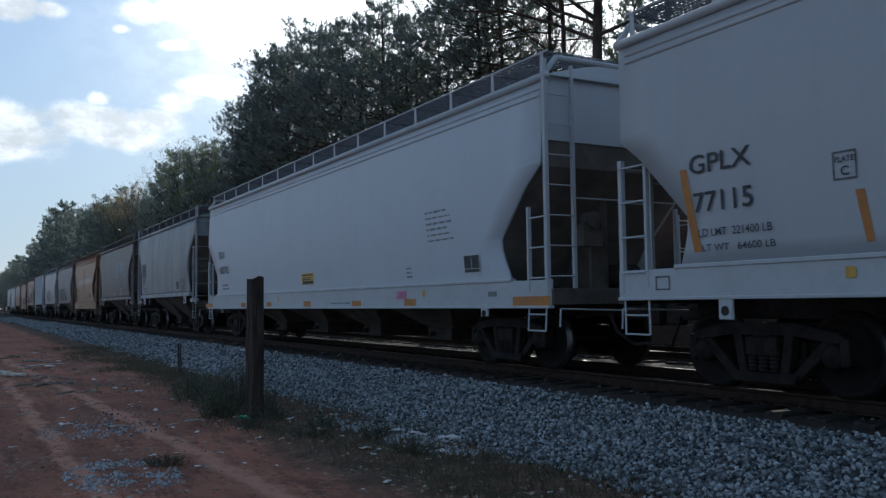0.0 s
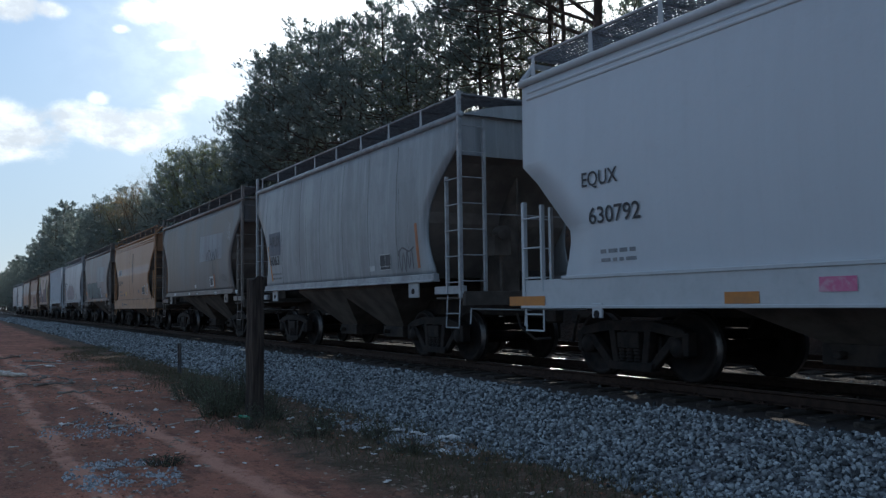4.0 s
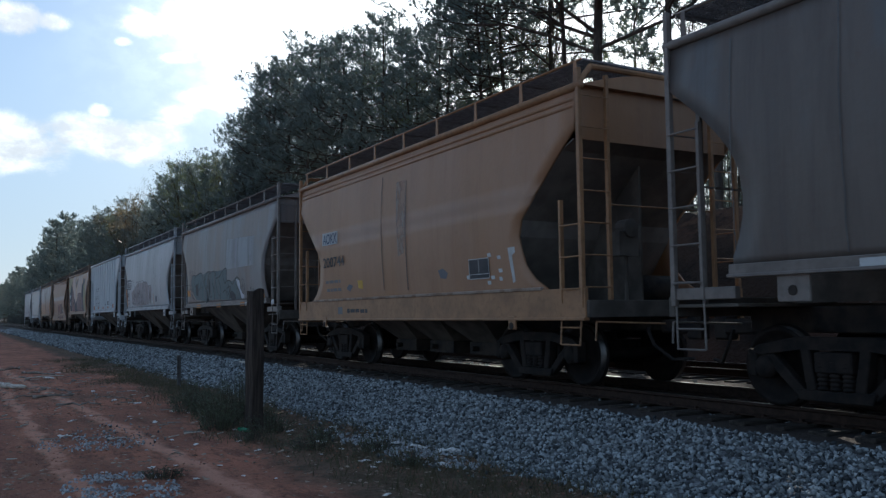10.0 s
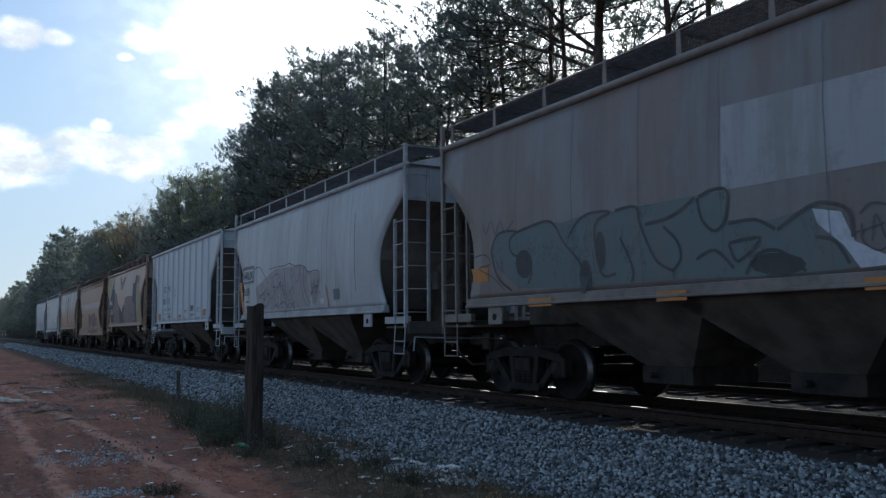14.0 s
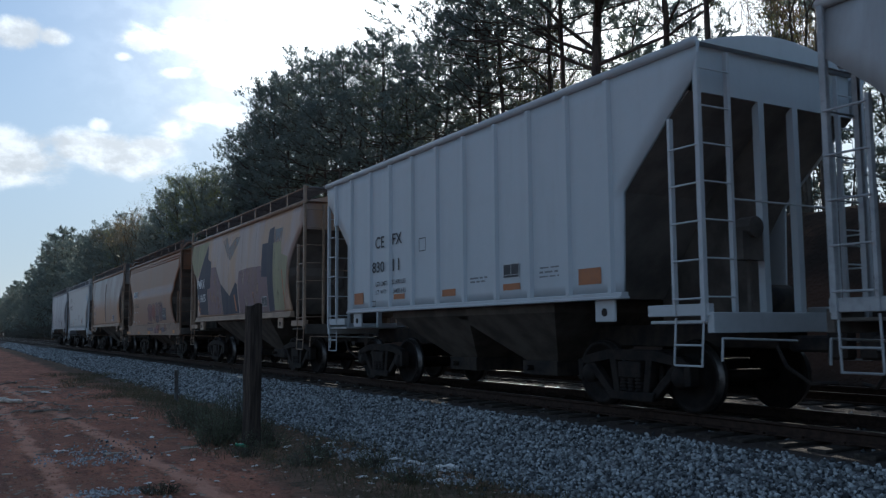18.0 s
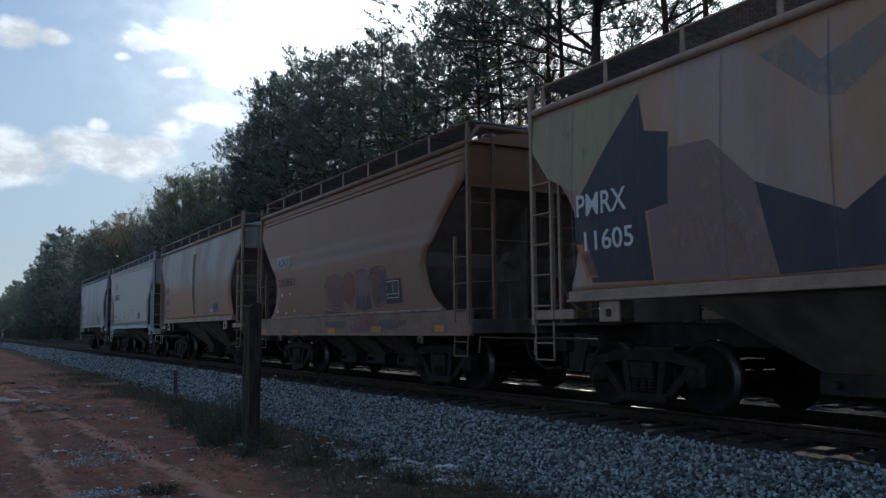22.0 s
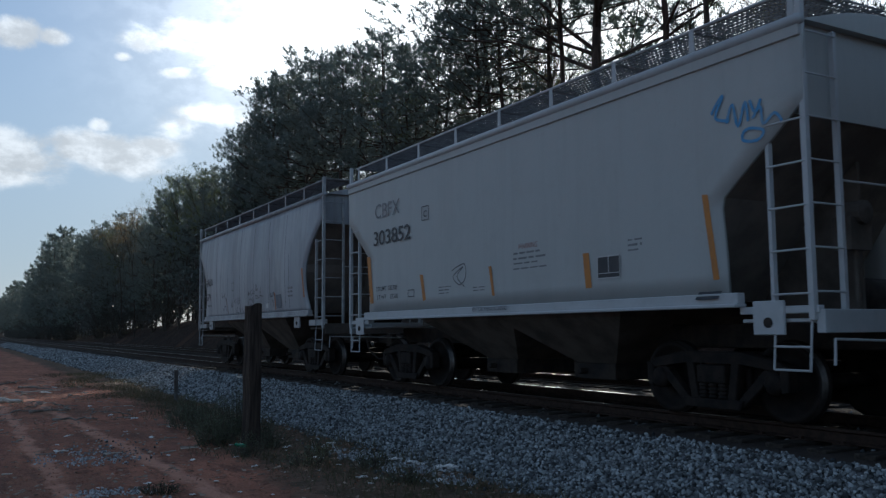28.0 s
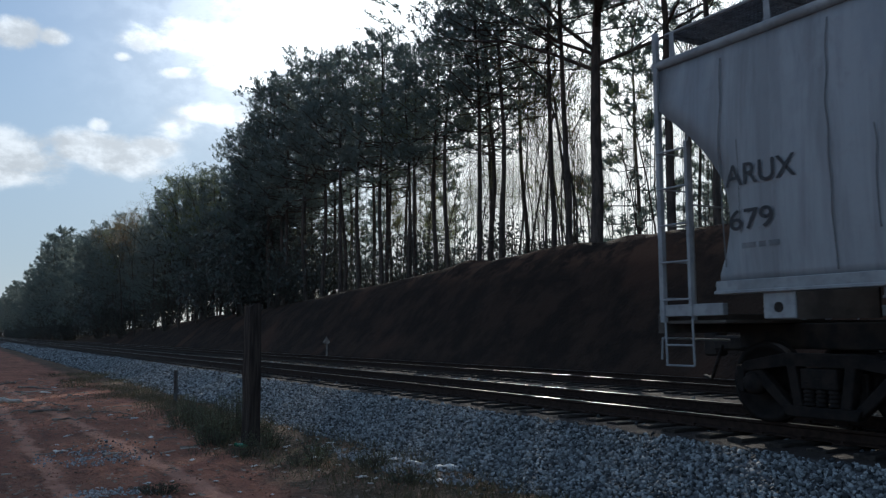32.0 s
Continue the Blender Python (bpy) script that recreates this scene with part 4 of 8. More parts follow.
letters(1, "GPLX", INK, 169.14, 170.03, 2.52, 2.74)
letters(1, "77115", INK, 169.18, 170.03, 2.07, 2.30)
letters(1, "LD LMT  221400 LB", INK, 169.22, 170.25, 1.79, 1.88)
letters(1, "LT WT   64600 LB", INK, 169.26, 170.28, 1.62, 1.70)
mark(1, "plate_box", FRAME, 171.01, 171.27, 2.21, 2.49)
letters(1, "PLATE", INK, 171.04, 171.25, 2.38, 2.44)
letters(1, "C", INK, 171.10, 171.19, 2.25, 2.34)
field(1, "conspicuity_stripe", ORANGE, [(168.97, 2.60), (169.08, 2.60), (169.24, 1.62), (169.12, 1.62)])
field(1, "conspicuity_stripe", ORANGE, [(171.23, 2.10), (171.33, 2.10), (171.39, 1.60), (171.31, 1.59)])
mark(1, "stencil_box", FRAME, 168.48, 168.72, 1.19, 1.36)
mark(1, "warning_sign", YELLOWTAG, 171.08, 171.19, 1.26, 1.37)
letters(2, "EQUX", INK, 148.17, 148.90, 2.58, 2.82)
letters(2, "630792", INK, 148.29, 149.30, 2.10, 2.33)
mark(2, "stencil_word", GREYINK, 148.47, 148.59, 1.698, 1.752)
mark(2, "stencil_word", GREYINK, 148.63, 148.81, 1.698, 1.752)
mark(2, "stencil_word", GREYINK, 148.85, 149.00, 1.698, 1.752)
mark(2, "stencil_word", GREYINK, 149.04, 149.16, 1.698, 1.752)
mark(2, "stencil_word", GREYINK, 148.47, 148.66, 1.587, 1.633)
mark(2, "stencil_word", GREYINK, 148.70, 148.79, 1.587, 1.633)
mark(2, "stencil_word", GREYINK, 148.83, 148.92, 1.587, 1.633)
mark(2, "stencil_word", GREYINK, 148.96, 149.16, 1.587, 1.633)
mark(2, "notice_sign", YELLOWTAG, 155.92, 156.74, 1.56, 1.84, "weathered yellow notice sign with dark print")
mark(2, "print_line", INK, 155.98, 156.68, 1.78, 1.81)
mark(2, "print_line", INK, 155.98, 156.60, 1.72, 1.74)
mark(2, "print_line", INK, 155.98, 156.54, 1.67, 1.70)
mark(2, "print_line", INK, 155.98, 156.69, 1.58, 1.65)
mark(2, "conspicuity_stripe", ORANGE, 150.58, 151.06, 1.02, 1.15)
mark(2, "conspicuity_stripe", ORANGE, 153.07, 153.51, 1.03, 1.15)
mark(2, "conspicuity_stripe", ORANGE, 156.04, 156.52, 1.02, 1.15)
mark(2, "conspicuity_stripe", ORANGE, 146.27, 147.20, 1.01, 1.15)
mark(2, "conspicuity_stripe", ORANGE, 159.07, 159.55, 1.02, 1.14)
mark(2, "conspicuity_stripe", ORANGE, 161.61, 162.08, 1.02, 1.15)
mark(2, "conspicuity_stripe", ORANGE, 165.34, 166.30, 1.01, 1.15)
mark(2, "pink_sticker", PINK, 151.80, 152.22, 1.13, 1.28)
mark(2, "pink_sticker", PINK, 161.26, 161.70, 1.15, 1.30)
mark(2, "yellow_tag", YELLOWTAG, 154.04, 154.14, 1.17, 1.29)
mark(2, "sticker_print", INK, 161.38, 161.58, 1.18, 1.27)
mark(2, "yellow_tag", YELLOWTAG, 162.35, 162.45, 1.19, 1.31)
mark(2, "data_panel", INK, 163.88, 164.38, 1.56, 1.87, "black framed data panel")
mark(2, "stencil_word", GREYINK, 162.56, 162.69, 2.686, 2.724)
mark(2, "stencil_word", GREYINK, 162.73, 162.85, 2.686, 2.724)
mark(2, "stencil_word", GREYINK, 162.89, 163.15, 2.686, 2.724)
mark(2, "stencil_word", GREYINK, 163.19, 163.35, 2.686, 2.724)
mark(2, "stencil_word", GREYINK, 162.58, 162.81, 2.585, 2.615)
mark(2, "stencil_word", GREYINK, 162.85, 163.02, 2.585, 2.615)
mark(2, "stencil_word", GREYINK, 163.06, 163.25, 2.585, 2.615)
mark(2, "stencil_word", GREYINK, 163.29, 163.40, 2.585, 2.615)
mark(2, "stencil_word", GREYINK, 163.44, 163.50, 2.585, 2.615)
mark(2, "stencil_word", GREYINK, 162.60, 162.84, 2.476, 2.514)
mark(2, "stencil_word", GREYINK, 162.88, 163.05, 2.476, 2.514)
mark(2, "stencil_word", GREYINK, 163.09, 163.30, 2.476, 2.514)
mark(2, "stencil_word", GREYINK, 163.34, 163.54, 2.476, 2.514)
mark(2, "stencil_word", GREYINK, 162.62, 162.71, 2.376, 2.414)
mark(2, "stencil_word", GREYINK, 162.75, 162.97, 2.376, 2.414)
mark(2, "stencil_word", GREYINK, 163.01, 163.19, 2.376, 2.414)
mark(2, "stencil_word", GREYINK, 163.23, 163.37, 2.376, 2.414)
mark(2, "stencil_word", GREYINK, 162.64, 162.73, 2.275, 2.305)
mark(2, "stencil_word", GREYINK, 162.77, 163.00, 2.275, 2.305)
mark(2, "stencil_word", GREYINK, 163.04, 163.21, 2.275, 2.305)
mark(2, "stencil_word", GREYINK, 163.25, 163.46, 2.275, 2.305)
mark(2, "stencil_word", GREYINK, 162.66, 162.90, 2.175, 2.205)
mark(2, "stencil_word", GREYINK, 162.94, 163.15, 2.175, 2.205)
mark(2, "stencil_word", GREYINK, 163.19, 163.43, 2.175, 2.205)
mark(2, "stencil_word", GREYINK, 163.47, 163.59, 2.175, 2.205)
mark(2, "stencil_word", GREYINK, 161.70, 161.92, 1.715, 1.745)
mark(2, "stencil_word", GREYINK, 161.70, 161.86, 1.635, 1.665)
mark(2, "stencil_word", GREYINK, 161.90, 161.94, 1.635, 1.665)
mark(2, "stencil_word", GREYINK, 161.70, 161.94, 1.555, 1.585)
mark(2, "data_plate", GREYINK, 164.63, 164.89, 1.16, 1.24)
mark(2, "stencil_word", GREYINK, 157.84, 157.94, 1.075, 1.105)
mark(2, "stencil_word", GREYINK, 157.98, 158.08, 1.075, 1.105)
mark(2, "stencil_word", GREYINK, 158.12, 158.24, 1.075, 1.105)
mark(2, "stencil_word", GREYINK, 158.28, 158.53, 1.075, 1.105)
mark(2, "stencil_word", GREYINK, 158.57, 158.73, 1.075, 1.105)
mark(2, "stencil_word", GREYINK, 158.77, 158.97, 1.075, 1.105)
mark(3, "dark_panel", SLATE, 134.44, 135.41, 2.40, 3.02)
letters(3, "ARUX", INK, 134.53, 135.41, 2.64, 2.92)
letters(3, "6063", INK, 134.54, 135.30, 2.14, 2.39)
mark(3, "stencil_word", GREYINK, 134.71, 134.84, 1.877, 1.923)
mark(3, "stencil_word", GREYINK, 134.88, 135.06, 1.877, 1.923)
mark(3, "stencil_word", GREYINK, 135.10, 135.24, 1.877, 1.923)
mark(3, "stencil_word", GREYINK, 135.28, 135.41, 1.877, 1.923)
mark(3, "stencil_word", GREYINK, 134.71, 134.90, 1.757, 1.803)
mark(3, "stencil_word", GREYINK, 134.94, 135.12, 1.757, 1.803)
mark(3, "stencil_word", GREYINK, 135.16, 135.40, 1.757, 1.803)
field(3, "conspicuity_stripe", ORANGE, [(134.35, 2.67), (134.45, 2.67), (134.70, 1.72), (134.60, 1.71)])
field(3, "conspicuity_stripe", RUSTORANGE, [(143.15, 2.57), (143.25, 2.57), (143.32, 1.73), (143.21, 1.72)])
mark(3, "data_panel", INK, 141.58, 142.08, 1.74, 2.06, "black framed data panel")
mark(3, "small_sign", PALE, 141.04, 141.30, 1.74, 1.85)
scrawl(3, "scrawl", DARKLINE, 0.03, [(142.46, 2.10), (142.55, 1.68), (142.66, 2.04), (142.74, 1.67), (142.82, 2.08), (142.89, 1.73), (143.02, 2.11), (143.05, 1.72)])
scrawl(3, "scrawl", DARKLINE, 0.03, [(142.43, 2.00), (142.62, 2.14), (142.89, 2.06), (143.11, 2.13)])
field(4, "pale_panel", PALE2, [(126.56, 3.52), (129.53, 3.46), (129.48, 2.62), (126.53, 2.63)], "pale repainted rectangular panel")
scrawl(4, "scrawl", INK, 0.05, [(127.53, 2.63), (127.67, 2.86), (127.84, 2.96), (128.02, 2.91), (128.19, 2.66), (128.29, 2.62), (128.42, 2.88), (128.54, 2.71), (128.59, 2.62), (128.76, 2.95), (128.85, 2.82), (128.84, 2.63)])
scrawl(4, "paint_run", INK, 0.03, [(128.34, 3.37), (128.30, 2.90), (128.35, 2.26), (128.40, 1.71)])
mark(4, "data_sign", PALE, 127.85, 128.35, 1.73, 2.07)
mark(4, "data_print", INK, 127.93, 128.26, 1.77, 2.01)
mark(4, "conspicuity_stripe", RUSTORANGE, 128.40, 128.54, 1.67, 2.13)
mark(4, "sticker", PALE, 125.65, 125.89, 1.72, 1.84)
mark(4, "sill_tag", PALE, 122.45, 122.78, 1.46, 1.57)
mark(4, "sill_tag", PALE, 124.91, 125.18, 1.45, 1.56)
mark(4, "sill_tag", PALE, 126.12, 126.38, 1.45, 1.53)
mark(4, "sill_tag", PALE, 128.67, 128.98, 1.44, 1.54)
mark(4, "sill_tag", PALE, 131.15, 131.41, 1.45, 1.55)
scrawl(4, "chalk_mark", PALE, 0.012, [(130.15, 3.79), (130.22, 3.68), (130.32, 3.77), (130.40, 3.62), (130.47, 3.74)])
scrawl(4, "chalk_mark", PALE, 0.012, [(130.14, 3.62), (130.21, 3.52), (130.31, 3.61), (130.40, 3.46), (130.46, 3.58)])
scrawl(4, "chalk_mark", PALE, 0.012, [(130.14, 3.46), (130.21, 3.35), (130.30, 3.45), (130.39, 3.30), (130.46, 3.42)])
scrawl(4, "chalk_mark", PALE, 0.012, [(130.13, 3.29), (130.20, 3.19), (130.30, 3.29), (130.38, 3.14), (130.45, 3.26)])
field(4, "faded_emblem", BLUEGREY, [(127.61, 2.97), (127.57, 2.83), (127.46, 2.73), (127.31, 2.69), (127.14, 2.72), (126.98, 2.82), (126.87, 2.97), (126.83, 3.13), (126.88, 3.28), (127.00, 3.38), (127.17, 3.41), (127.34, 3.36), (127.49, 3.26), (127.58, 3.12)], "ghost of a round blue emblem")
scrawl(4, "scrawl", DARKLINE, 0.022, [(129.29, 2.11), (129.34, 1.89), (129.42, 2.11), (129.45, 1.89)])
scrawl(4, "scrawl", DARKLINE, 0.022, [(129.52, 2.11), (129.55, 1.87), (129.63, 2.10), (129.66, 1.88)])
scrawl(4, "scrawl", DARKLINE, 0.022, [(129.73, 2.10), (129.77, 1.86), (129.84, 2.08), (129.87, 1.86)])
scrawl(4, "scrawl", DARKLINE, 0.022, [(129.91, 2.10), (129.95, 1.84), (130.03, 2.06), (130.05, 1.85)])
field(5, "washed_band", WASHED, [(112.50, 3.70), (112.94, 3.70), (112.97, 3.06), (112.84, 2.28), (112.58, 2.22), (112.52, 3.05)], "washed out vertical band")
mark(5, "owner_sign", PALE, 108.61, 109.54, 2.72, 3.01)
letters(5, "AOKX", NAVY, 108.66, 109.50, 2.74, 2.98)
letters(5, "200744", INK, 108.65, 109.91, 2.20, 2.43)
mark(5, "stencil_word", GREYINK, 108.73, 108.93, 1.831, 1.899)
mark(5, "stencil_word", GREYINK, 108.97, 109.22, 1.831, 1.899)
mark(5, "stencil_word", GREYINK, 109.26, 109.49, 1.831, 1.899)
mark(5, "stencil_word", GREYINK, 109.53, 109.63, 1.831, 1.899)
mark(5, "stencil_word", GREYINK, 108.78, 108.98, 1.641, 1.709)
mark(5, "stencil_word", GREYINK, 109.02, 109.13, 1.641, 1.709)
mark(5, "stencil_word", GREYINK, 109.17, 109.41, 1.641, 1.709)
mark(5, "stencil_word", GREYINK, 109.45, 109.64, 1.641, 1.709)
mark(5, "stencil_box", GREYINK, 109.46, 109.72, 1.12, 1.28)
mark(5, "stencil_line", INK, 109.99, 110.13, 1.14, 1.24)
mark(5, "stencil_word", INK, 110.17, 110.41, 1.152, 1.228)
mark(5, "stencil_word", INK, 110.45, 110.64, 1.152, 1.228)
mark(5, "stencil_word", INK, 110.70, 110.91, 1.142, 1.218)
mark(5, "stencil_word", INK, 110.95, 111.07, 1.142, 1.218)
mark(5, "data_panel", INK, 115.23, 115.86, 1.66, 2.00, "black framed data panel")
field(5, "paper_scrap", PALE, [(116.10, 2.01), (116.20, 2.01), (116.21, 1.95), (116.12, 1.95)])
field(5, "paper_scrap", PALE, [(116.12, 1.80), (116.23, 1.80), (116.24, 1.74), (116.14, 1.74)])
field(5, "paper_scrap", PALE, [(116.12, 1.67), (116.22, 1.67), (116.23, 1.61), (116.14, 1.61)])
field(5, "paper_scrap", PALE, [(115.81, 2.06), (115.92, 2.07), (115.94, 2.00), (115.83, 2.01)])
field(5, "paper_scrap", PALE, [(115.77, 1.62), (115.88, 1.62), (115.89, 1.56), (115.79, 1.56)])
field(5, "paper_scrap", PALE, [(115.89, 1.70), (116.00, 1.70), (116.01, 1.64), (115.91, 1.64)])
field(5, "paper_scrap", PALE, [(115.12, 1.73), (115.25, 1.74), (115.26, 1.67), (115.14, 1.67)])
field(5, "paper_scrap", PALE, [(116.42, 2.11), (116.61, 2.12), (116.62, 2.03), (116.53, 1.99), (116.58, 1.58), (116.51, 1.56), (116.46, 1.94)])
field(5, "torn_sticker", SLATE, [(114.15, 1.87), (114.33, 1.90), (114.50, 1.81), (114.43, 1.71), (114.22, 1.73)])
field(5, "torn_sticker", SLATE, [(109.93, 1.68), (110.10, 1.78), (110.31, 1.73), (110.12, 1.61)])
field(5, "torn_sticker", YELLOWTAG, [(110.56, 1.84), (110.83, 1.83), (110.84, 1.64), (110.59, 1.68)])
scrawl(5, "paint_run", DARKRUN, 0.05, [(111.86, 3.89), (111.86, 3.06), (111.88, 1.60)])
scrawl(5, "paint_run", DARKRUN, 0.05, [(112.94, 3.67), (112.94, 2.91), (112.94, 1.56)])
field(6, "pale_panel", PALE2, [(100.17, 3.58), (103.16, 3.46), (103.13, 2.60), (100.16, 2.62)], "pale repainted rectangular panel")
field(6, "graffiti_fill", TEAL, [(95.33, 2.34), (95.56, 2.60), (96.06, 2.59), (96.77, 2.66), (97.20, 2.59), (97.85, 2.66), (98.32, 2.62), (98.75, 2.62), (99.23, 2.50), (99.76, 2.62), (100.20, 2.61), (100.23, 2.28), (100.78, 2.21), (100.86, 2.10), (101.35, 2.30), (101.66, 2.20), (101.75, 1.65), (101.52, 1.64), (100.63, 1.63), (99.99, 1.66), (98.63, 1.68), (97.32, 1.66), (96.04, 1.72), (95.48, 2.05)], "faded teal graffiti letters")
field(6, "graffiti_shadow", SHADOWLINE, [(101.19, 1.72), (101.13, 1.66), (100.95, 1.62), (100.73, 1.64), (100.54, 1.69), (100.47, 1.77), (100.55, 1.84), (100.74, 1.87), (100.96, 1.85), (101.13, 1.79)])
field(6, "graffiti_shadow", SHADOWLINE, [(96.45, 2.06), (96.41, 1.93), (96.30, 1.86), (96.16, 1.86), (96.04, 1.95), (96.00, 2.09), (96.05, 2.22), (96.17, 2.29), (96.31, 2.28), (96.42, 2.19)])
field(6, "graffiti_shadow", SHADOWLINE, [(97.81, 1.79), (97.78, 1.65), (97.71, 1.57), (97.63, 1.57), (97.56, 1.66), (97.54, 1.80), (97.57, 1.94), (97.64, 2.02), (97.73, 2.02), (97.79, 1.93)])
field(6, "graffiti_shadow", SHADOWLINE, [(98.13, 2.11), (98.11, 1.96), (98.05, 1.87), (97.98, 1.88), (97.93, 1.98), (97.91, 2.13), (97.94, 2.29), (98.00, 2.38), (98.07, 2.37), (98.12, 2.27)])
scrawl(6, "graffiti_outline", SHADOWLINE, 0.04, [(95.33, 2.34), (95.56, 2.60), (96.06, 2.59), (95.88, 2.47), (95.93, 2.26), (96.29, 2.13), (96.43, 1.96), (96.31, 1.77)])
scrawl(6, "graffiti_outline", SHADOWLINE, 0.04, [(96.06, 2.57), (96.77, 2.66), (97.04, 2.58), (97.24, 2.31), (97.54, 2.04), (97.68, 1.79), (97.57, 1.62)])
scrawl(6, "graffiti_outline", SHADOWLINE, 0.04, [(97.35, 2.36), (97.56, 2.56), (97.85, 2.65), (98.27, 2.61), (97.94, 2.48), (98.01, 1.83), (98.30, 1.80)])
scrawl(6, "graffiti_outline", SHADOWLINE, 0.04, [(98.36, 2.62), (98.75, 2.62), (98.82, 2.39), (99.05, 1.93), (99.31, 1.78)])
scrawl(6, "graffiti_outline", SHADOWLINE, 0.04, [(98.91, 2.38), (99.38, 2.43), (99.76, 2.60)])
scrawl(6, "graffiti_outline", SHADOWLINE, 0.04, [(99.22, 2.32), (99.44, 2.11), (99.47, 1.90), (99.31, 1.76)])
scrawl(6, "graffiti_outline", SHADOWLINE, 0.04, [(99.79, 2.59), (99.85, 2.33), (100.02, 2.18), (100.19, 2.29), (100.24, 2.60), (100.04, 2.65), (99.81, 2.60)])
scrawl(6, "graffiti_outline", SHADOWLINE, 0.04, [(100.22, 2.02), (100.65, 2.04), (100.33, 1.81), (100.22, 2.01)])
scrawl(6, "graffiti_outline", SHADOWLINE, 0.04, [(100.23, 2.24), (100.60, 2.24), (100.85, 2.11)])
scrawl(6, "graffiti_outline", SHADOWLINE, 0.04, [(100.88, 2.10), (101.24, 2.28), (101.46, 2.31), (101.71, 2.20), (101.74, 1.94)])
scrawl(6, "graffiti_outline", SHADOWLINE, 0.04, [(100.42, 1.66), (100.58, 1.86), (100.88, 1.88), (101.18, 1.65)])
scrawl(6, "graffiti_outline", SHADOWLINE, 0.04, [(95.33, 2.34), (95.48, 1.92), (95.86, 1.69)])
scrawl(6, "graffiti_outline", SHADOWLINE, 0.04, [(98.43, 2.26), (98.63, 1.85), (98.58, 1.67)])
scrawl(6, "graffiti_outline", SHADOWLINE, 0.04, [(99.72, 1.88), (100.01, 1.96), (100.26, 1.74)])
scrawl(6, "graffiti_outline", SHADOWLINE, 0.04, [(101.33, 1.98), (101.54, 1.92), (101.68, 1.69)])
scrawl(6, "scrawl", DARKLINE, 0.02, [(101.83, 2.15), (101.95, 2.24), (102.16, 2.17), (102.19, 1.98), (102.02, 1.79), (101.84, 1.89), (101.84, 2.06)])
scrawl(6, "scrawl", DARKLINE, 0.02, [(101.77, 1.98), (102.08, 2.04)])
scrawl(6, "scrawl", DARKLINE, 0.02, [(101.93, 1.89), (101.99, 2.13), (102.09, 1.87), (102.17, 2.07), (102.20, 1.82), (102.29, 1.73)])
scrawl(6, "scrawl", DARKLINE, 0.02, [(94.81, 2.28), (95.15, 2.30), (95.29, 2.14), (94.94, 2.09), (95.35, 1.92), (95.67, 1.70)])
scrawl(6, "scrawl", DARKLINE, 0.02, [(95.12, 2.79), (95.20, 2.64), (95.37, 2.83), (95.47, 2.60), (95.63, 2.80), (95.75, 2.62), (96.01, 2.76)])
field(6, "white_splash", SPLASH, [(101.31, 2.27), (101.63, 2.20), (101.75, 1.90), (102.06, 1.74), (102.05, 1.65), (101.78, 1.64), (101.63, 1.87), (101.36, 2.11)])
field(6, "conspicuity_stripe", ORANGE, [(94.69, 2.10), (95.21, 2.08), (95.20, 1.86), (94.77, 1.87)])
mark(6, "conspicuity_stripe", ORANGE, 103.55, 104.04, 1.64, 1.86)
mark(6, "conspicuity_stripe", ORANGE, 96.38, 96.95, 1.42, 1.54)
mark(6, "conspicuity_stripe", ORANGE, 99.09, 99.59, 1.41, 1.53)
mark(6, "conspicuity_stripe", ORANGE, 101.86, 102.31, 1.42, 1.54)
mark(6, "sill_tag", PALE, 102.37, 102.63, 1.43, 1.53)
mark(6, "sill_tag", PALE, 104.83, 105.07, 1.43, 1.55)
scrawl(6, "scrawl", INK, 0.03, [(102.73, 1.73), (102.80, 1.96), (102.90, 1.74), (102.98, 1.92)])
scrawl(6, "scrawl", INK, 0.03, [(103.01, 1.72), (103.08, 1.91), (103.17, 1.72), (103.25, 1.90)])
scrawl(6, "scrawl", INK, 0.03, [(103.28, 1.70), (103.34, 1.86), (103.44, 1.71), (103.51, 1.88)])
mark(7, "owner_panel", SLATE, 81.39, 82.53, 2.51, 3.02)
mark(7, "owner_sign", PALE, 81.48, 82.48, 2.58, 2.92)
letters(7, "ARUX", INK, 81.54, 82.46, 2.61, 2.88)
letters(7, "555", INK, 81.56, 82.10, 2.16, 2.37)
mark(7, "stencil_word", GREYINK, 81.65, 81.88, 1.942, 2.018)
mark(7, "stencil_word", GREYINK, 81.92, 82.01, 1.942, 2.018)
mark(7, "stencil_word", GREYINK, 81.64, 81.77, 1.781, 1.849)
mark(7, "stencil_word", GREYINK, 81.81, 81.90, 1.781, 1.849)
mark(7, "stencil_word", GREYINK, 81.94, 82.00, 1.781, 1.849)
field(7, "conspicuity_stripe", ORANGE, [(81.06, 2.59), (81.29, 2.58), (81.46, 1.69), (81.27, 1.69)])
field(7, "conspicuity_stripe", ORANGE, [(83.94, 2.16), (84.10, 2.15), (84.25, 1.68), (84.13, 1.68)])
field(7, "conspicuity_stripe", ORANGE, [(85.92, 2.24), (86.04, 2.24), (86.20, 1.73), (86.11, 1.73)])
field(7, "conspicuity_stripe", ORANGE, [(88.07, 2.16), (88.15, 2.16), (88.30, 1.64), (88.23, 1.64)])
field(7, "graffiti_fill", PINKISH, [(82.67, 2.35), (84.12, 2.71), (84.51, 2.78), (86.60, 2.74), (86.98, 2.58), (87.05, 1.71), (85.28, 1.68), (83.11, 1.71), (82.74, 1.99)], "washed out pinkish graffiti")
field(7, "graffiti_fill", PINKISH, [(87.06, 2.54), (87.76, 2.50), (87.55, 1.98), (87.40, 1.69), (87.18, 1.77)])
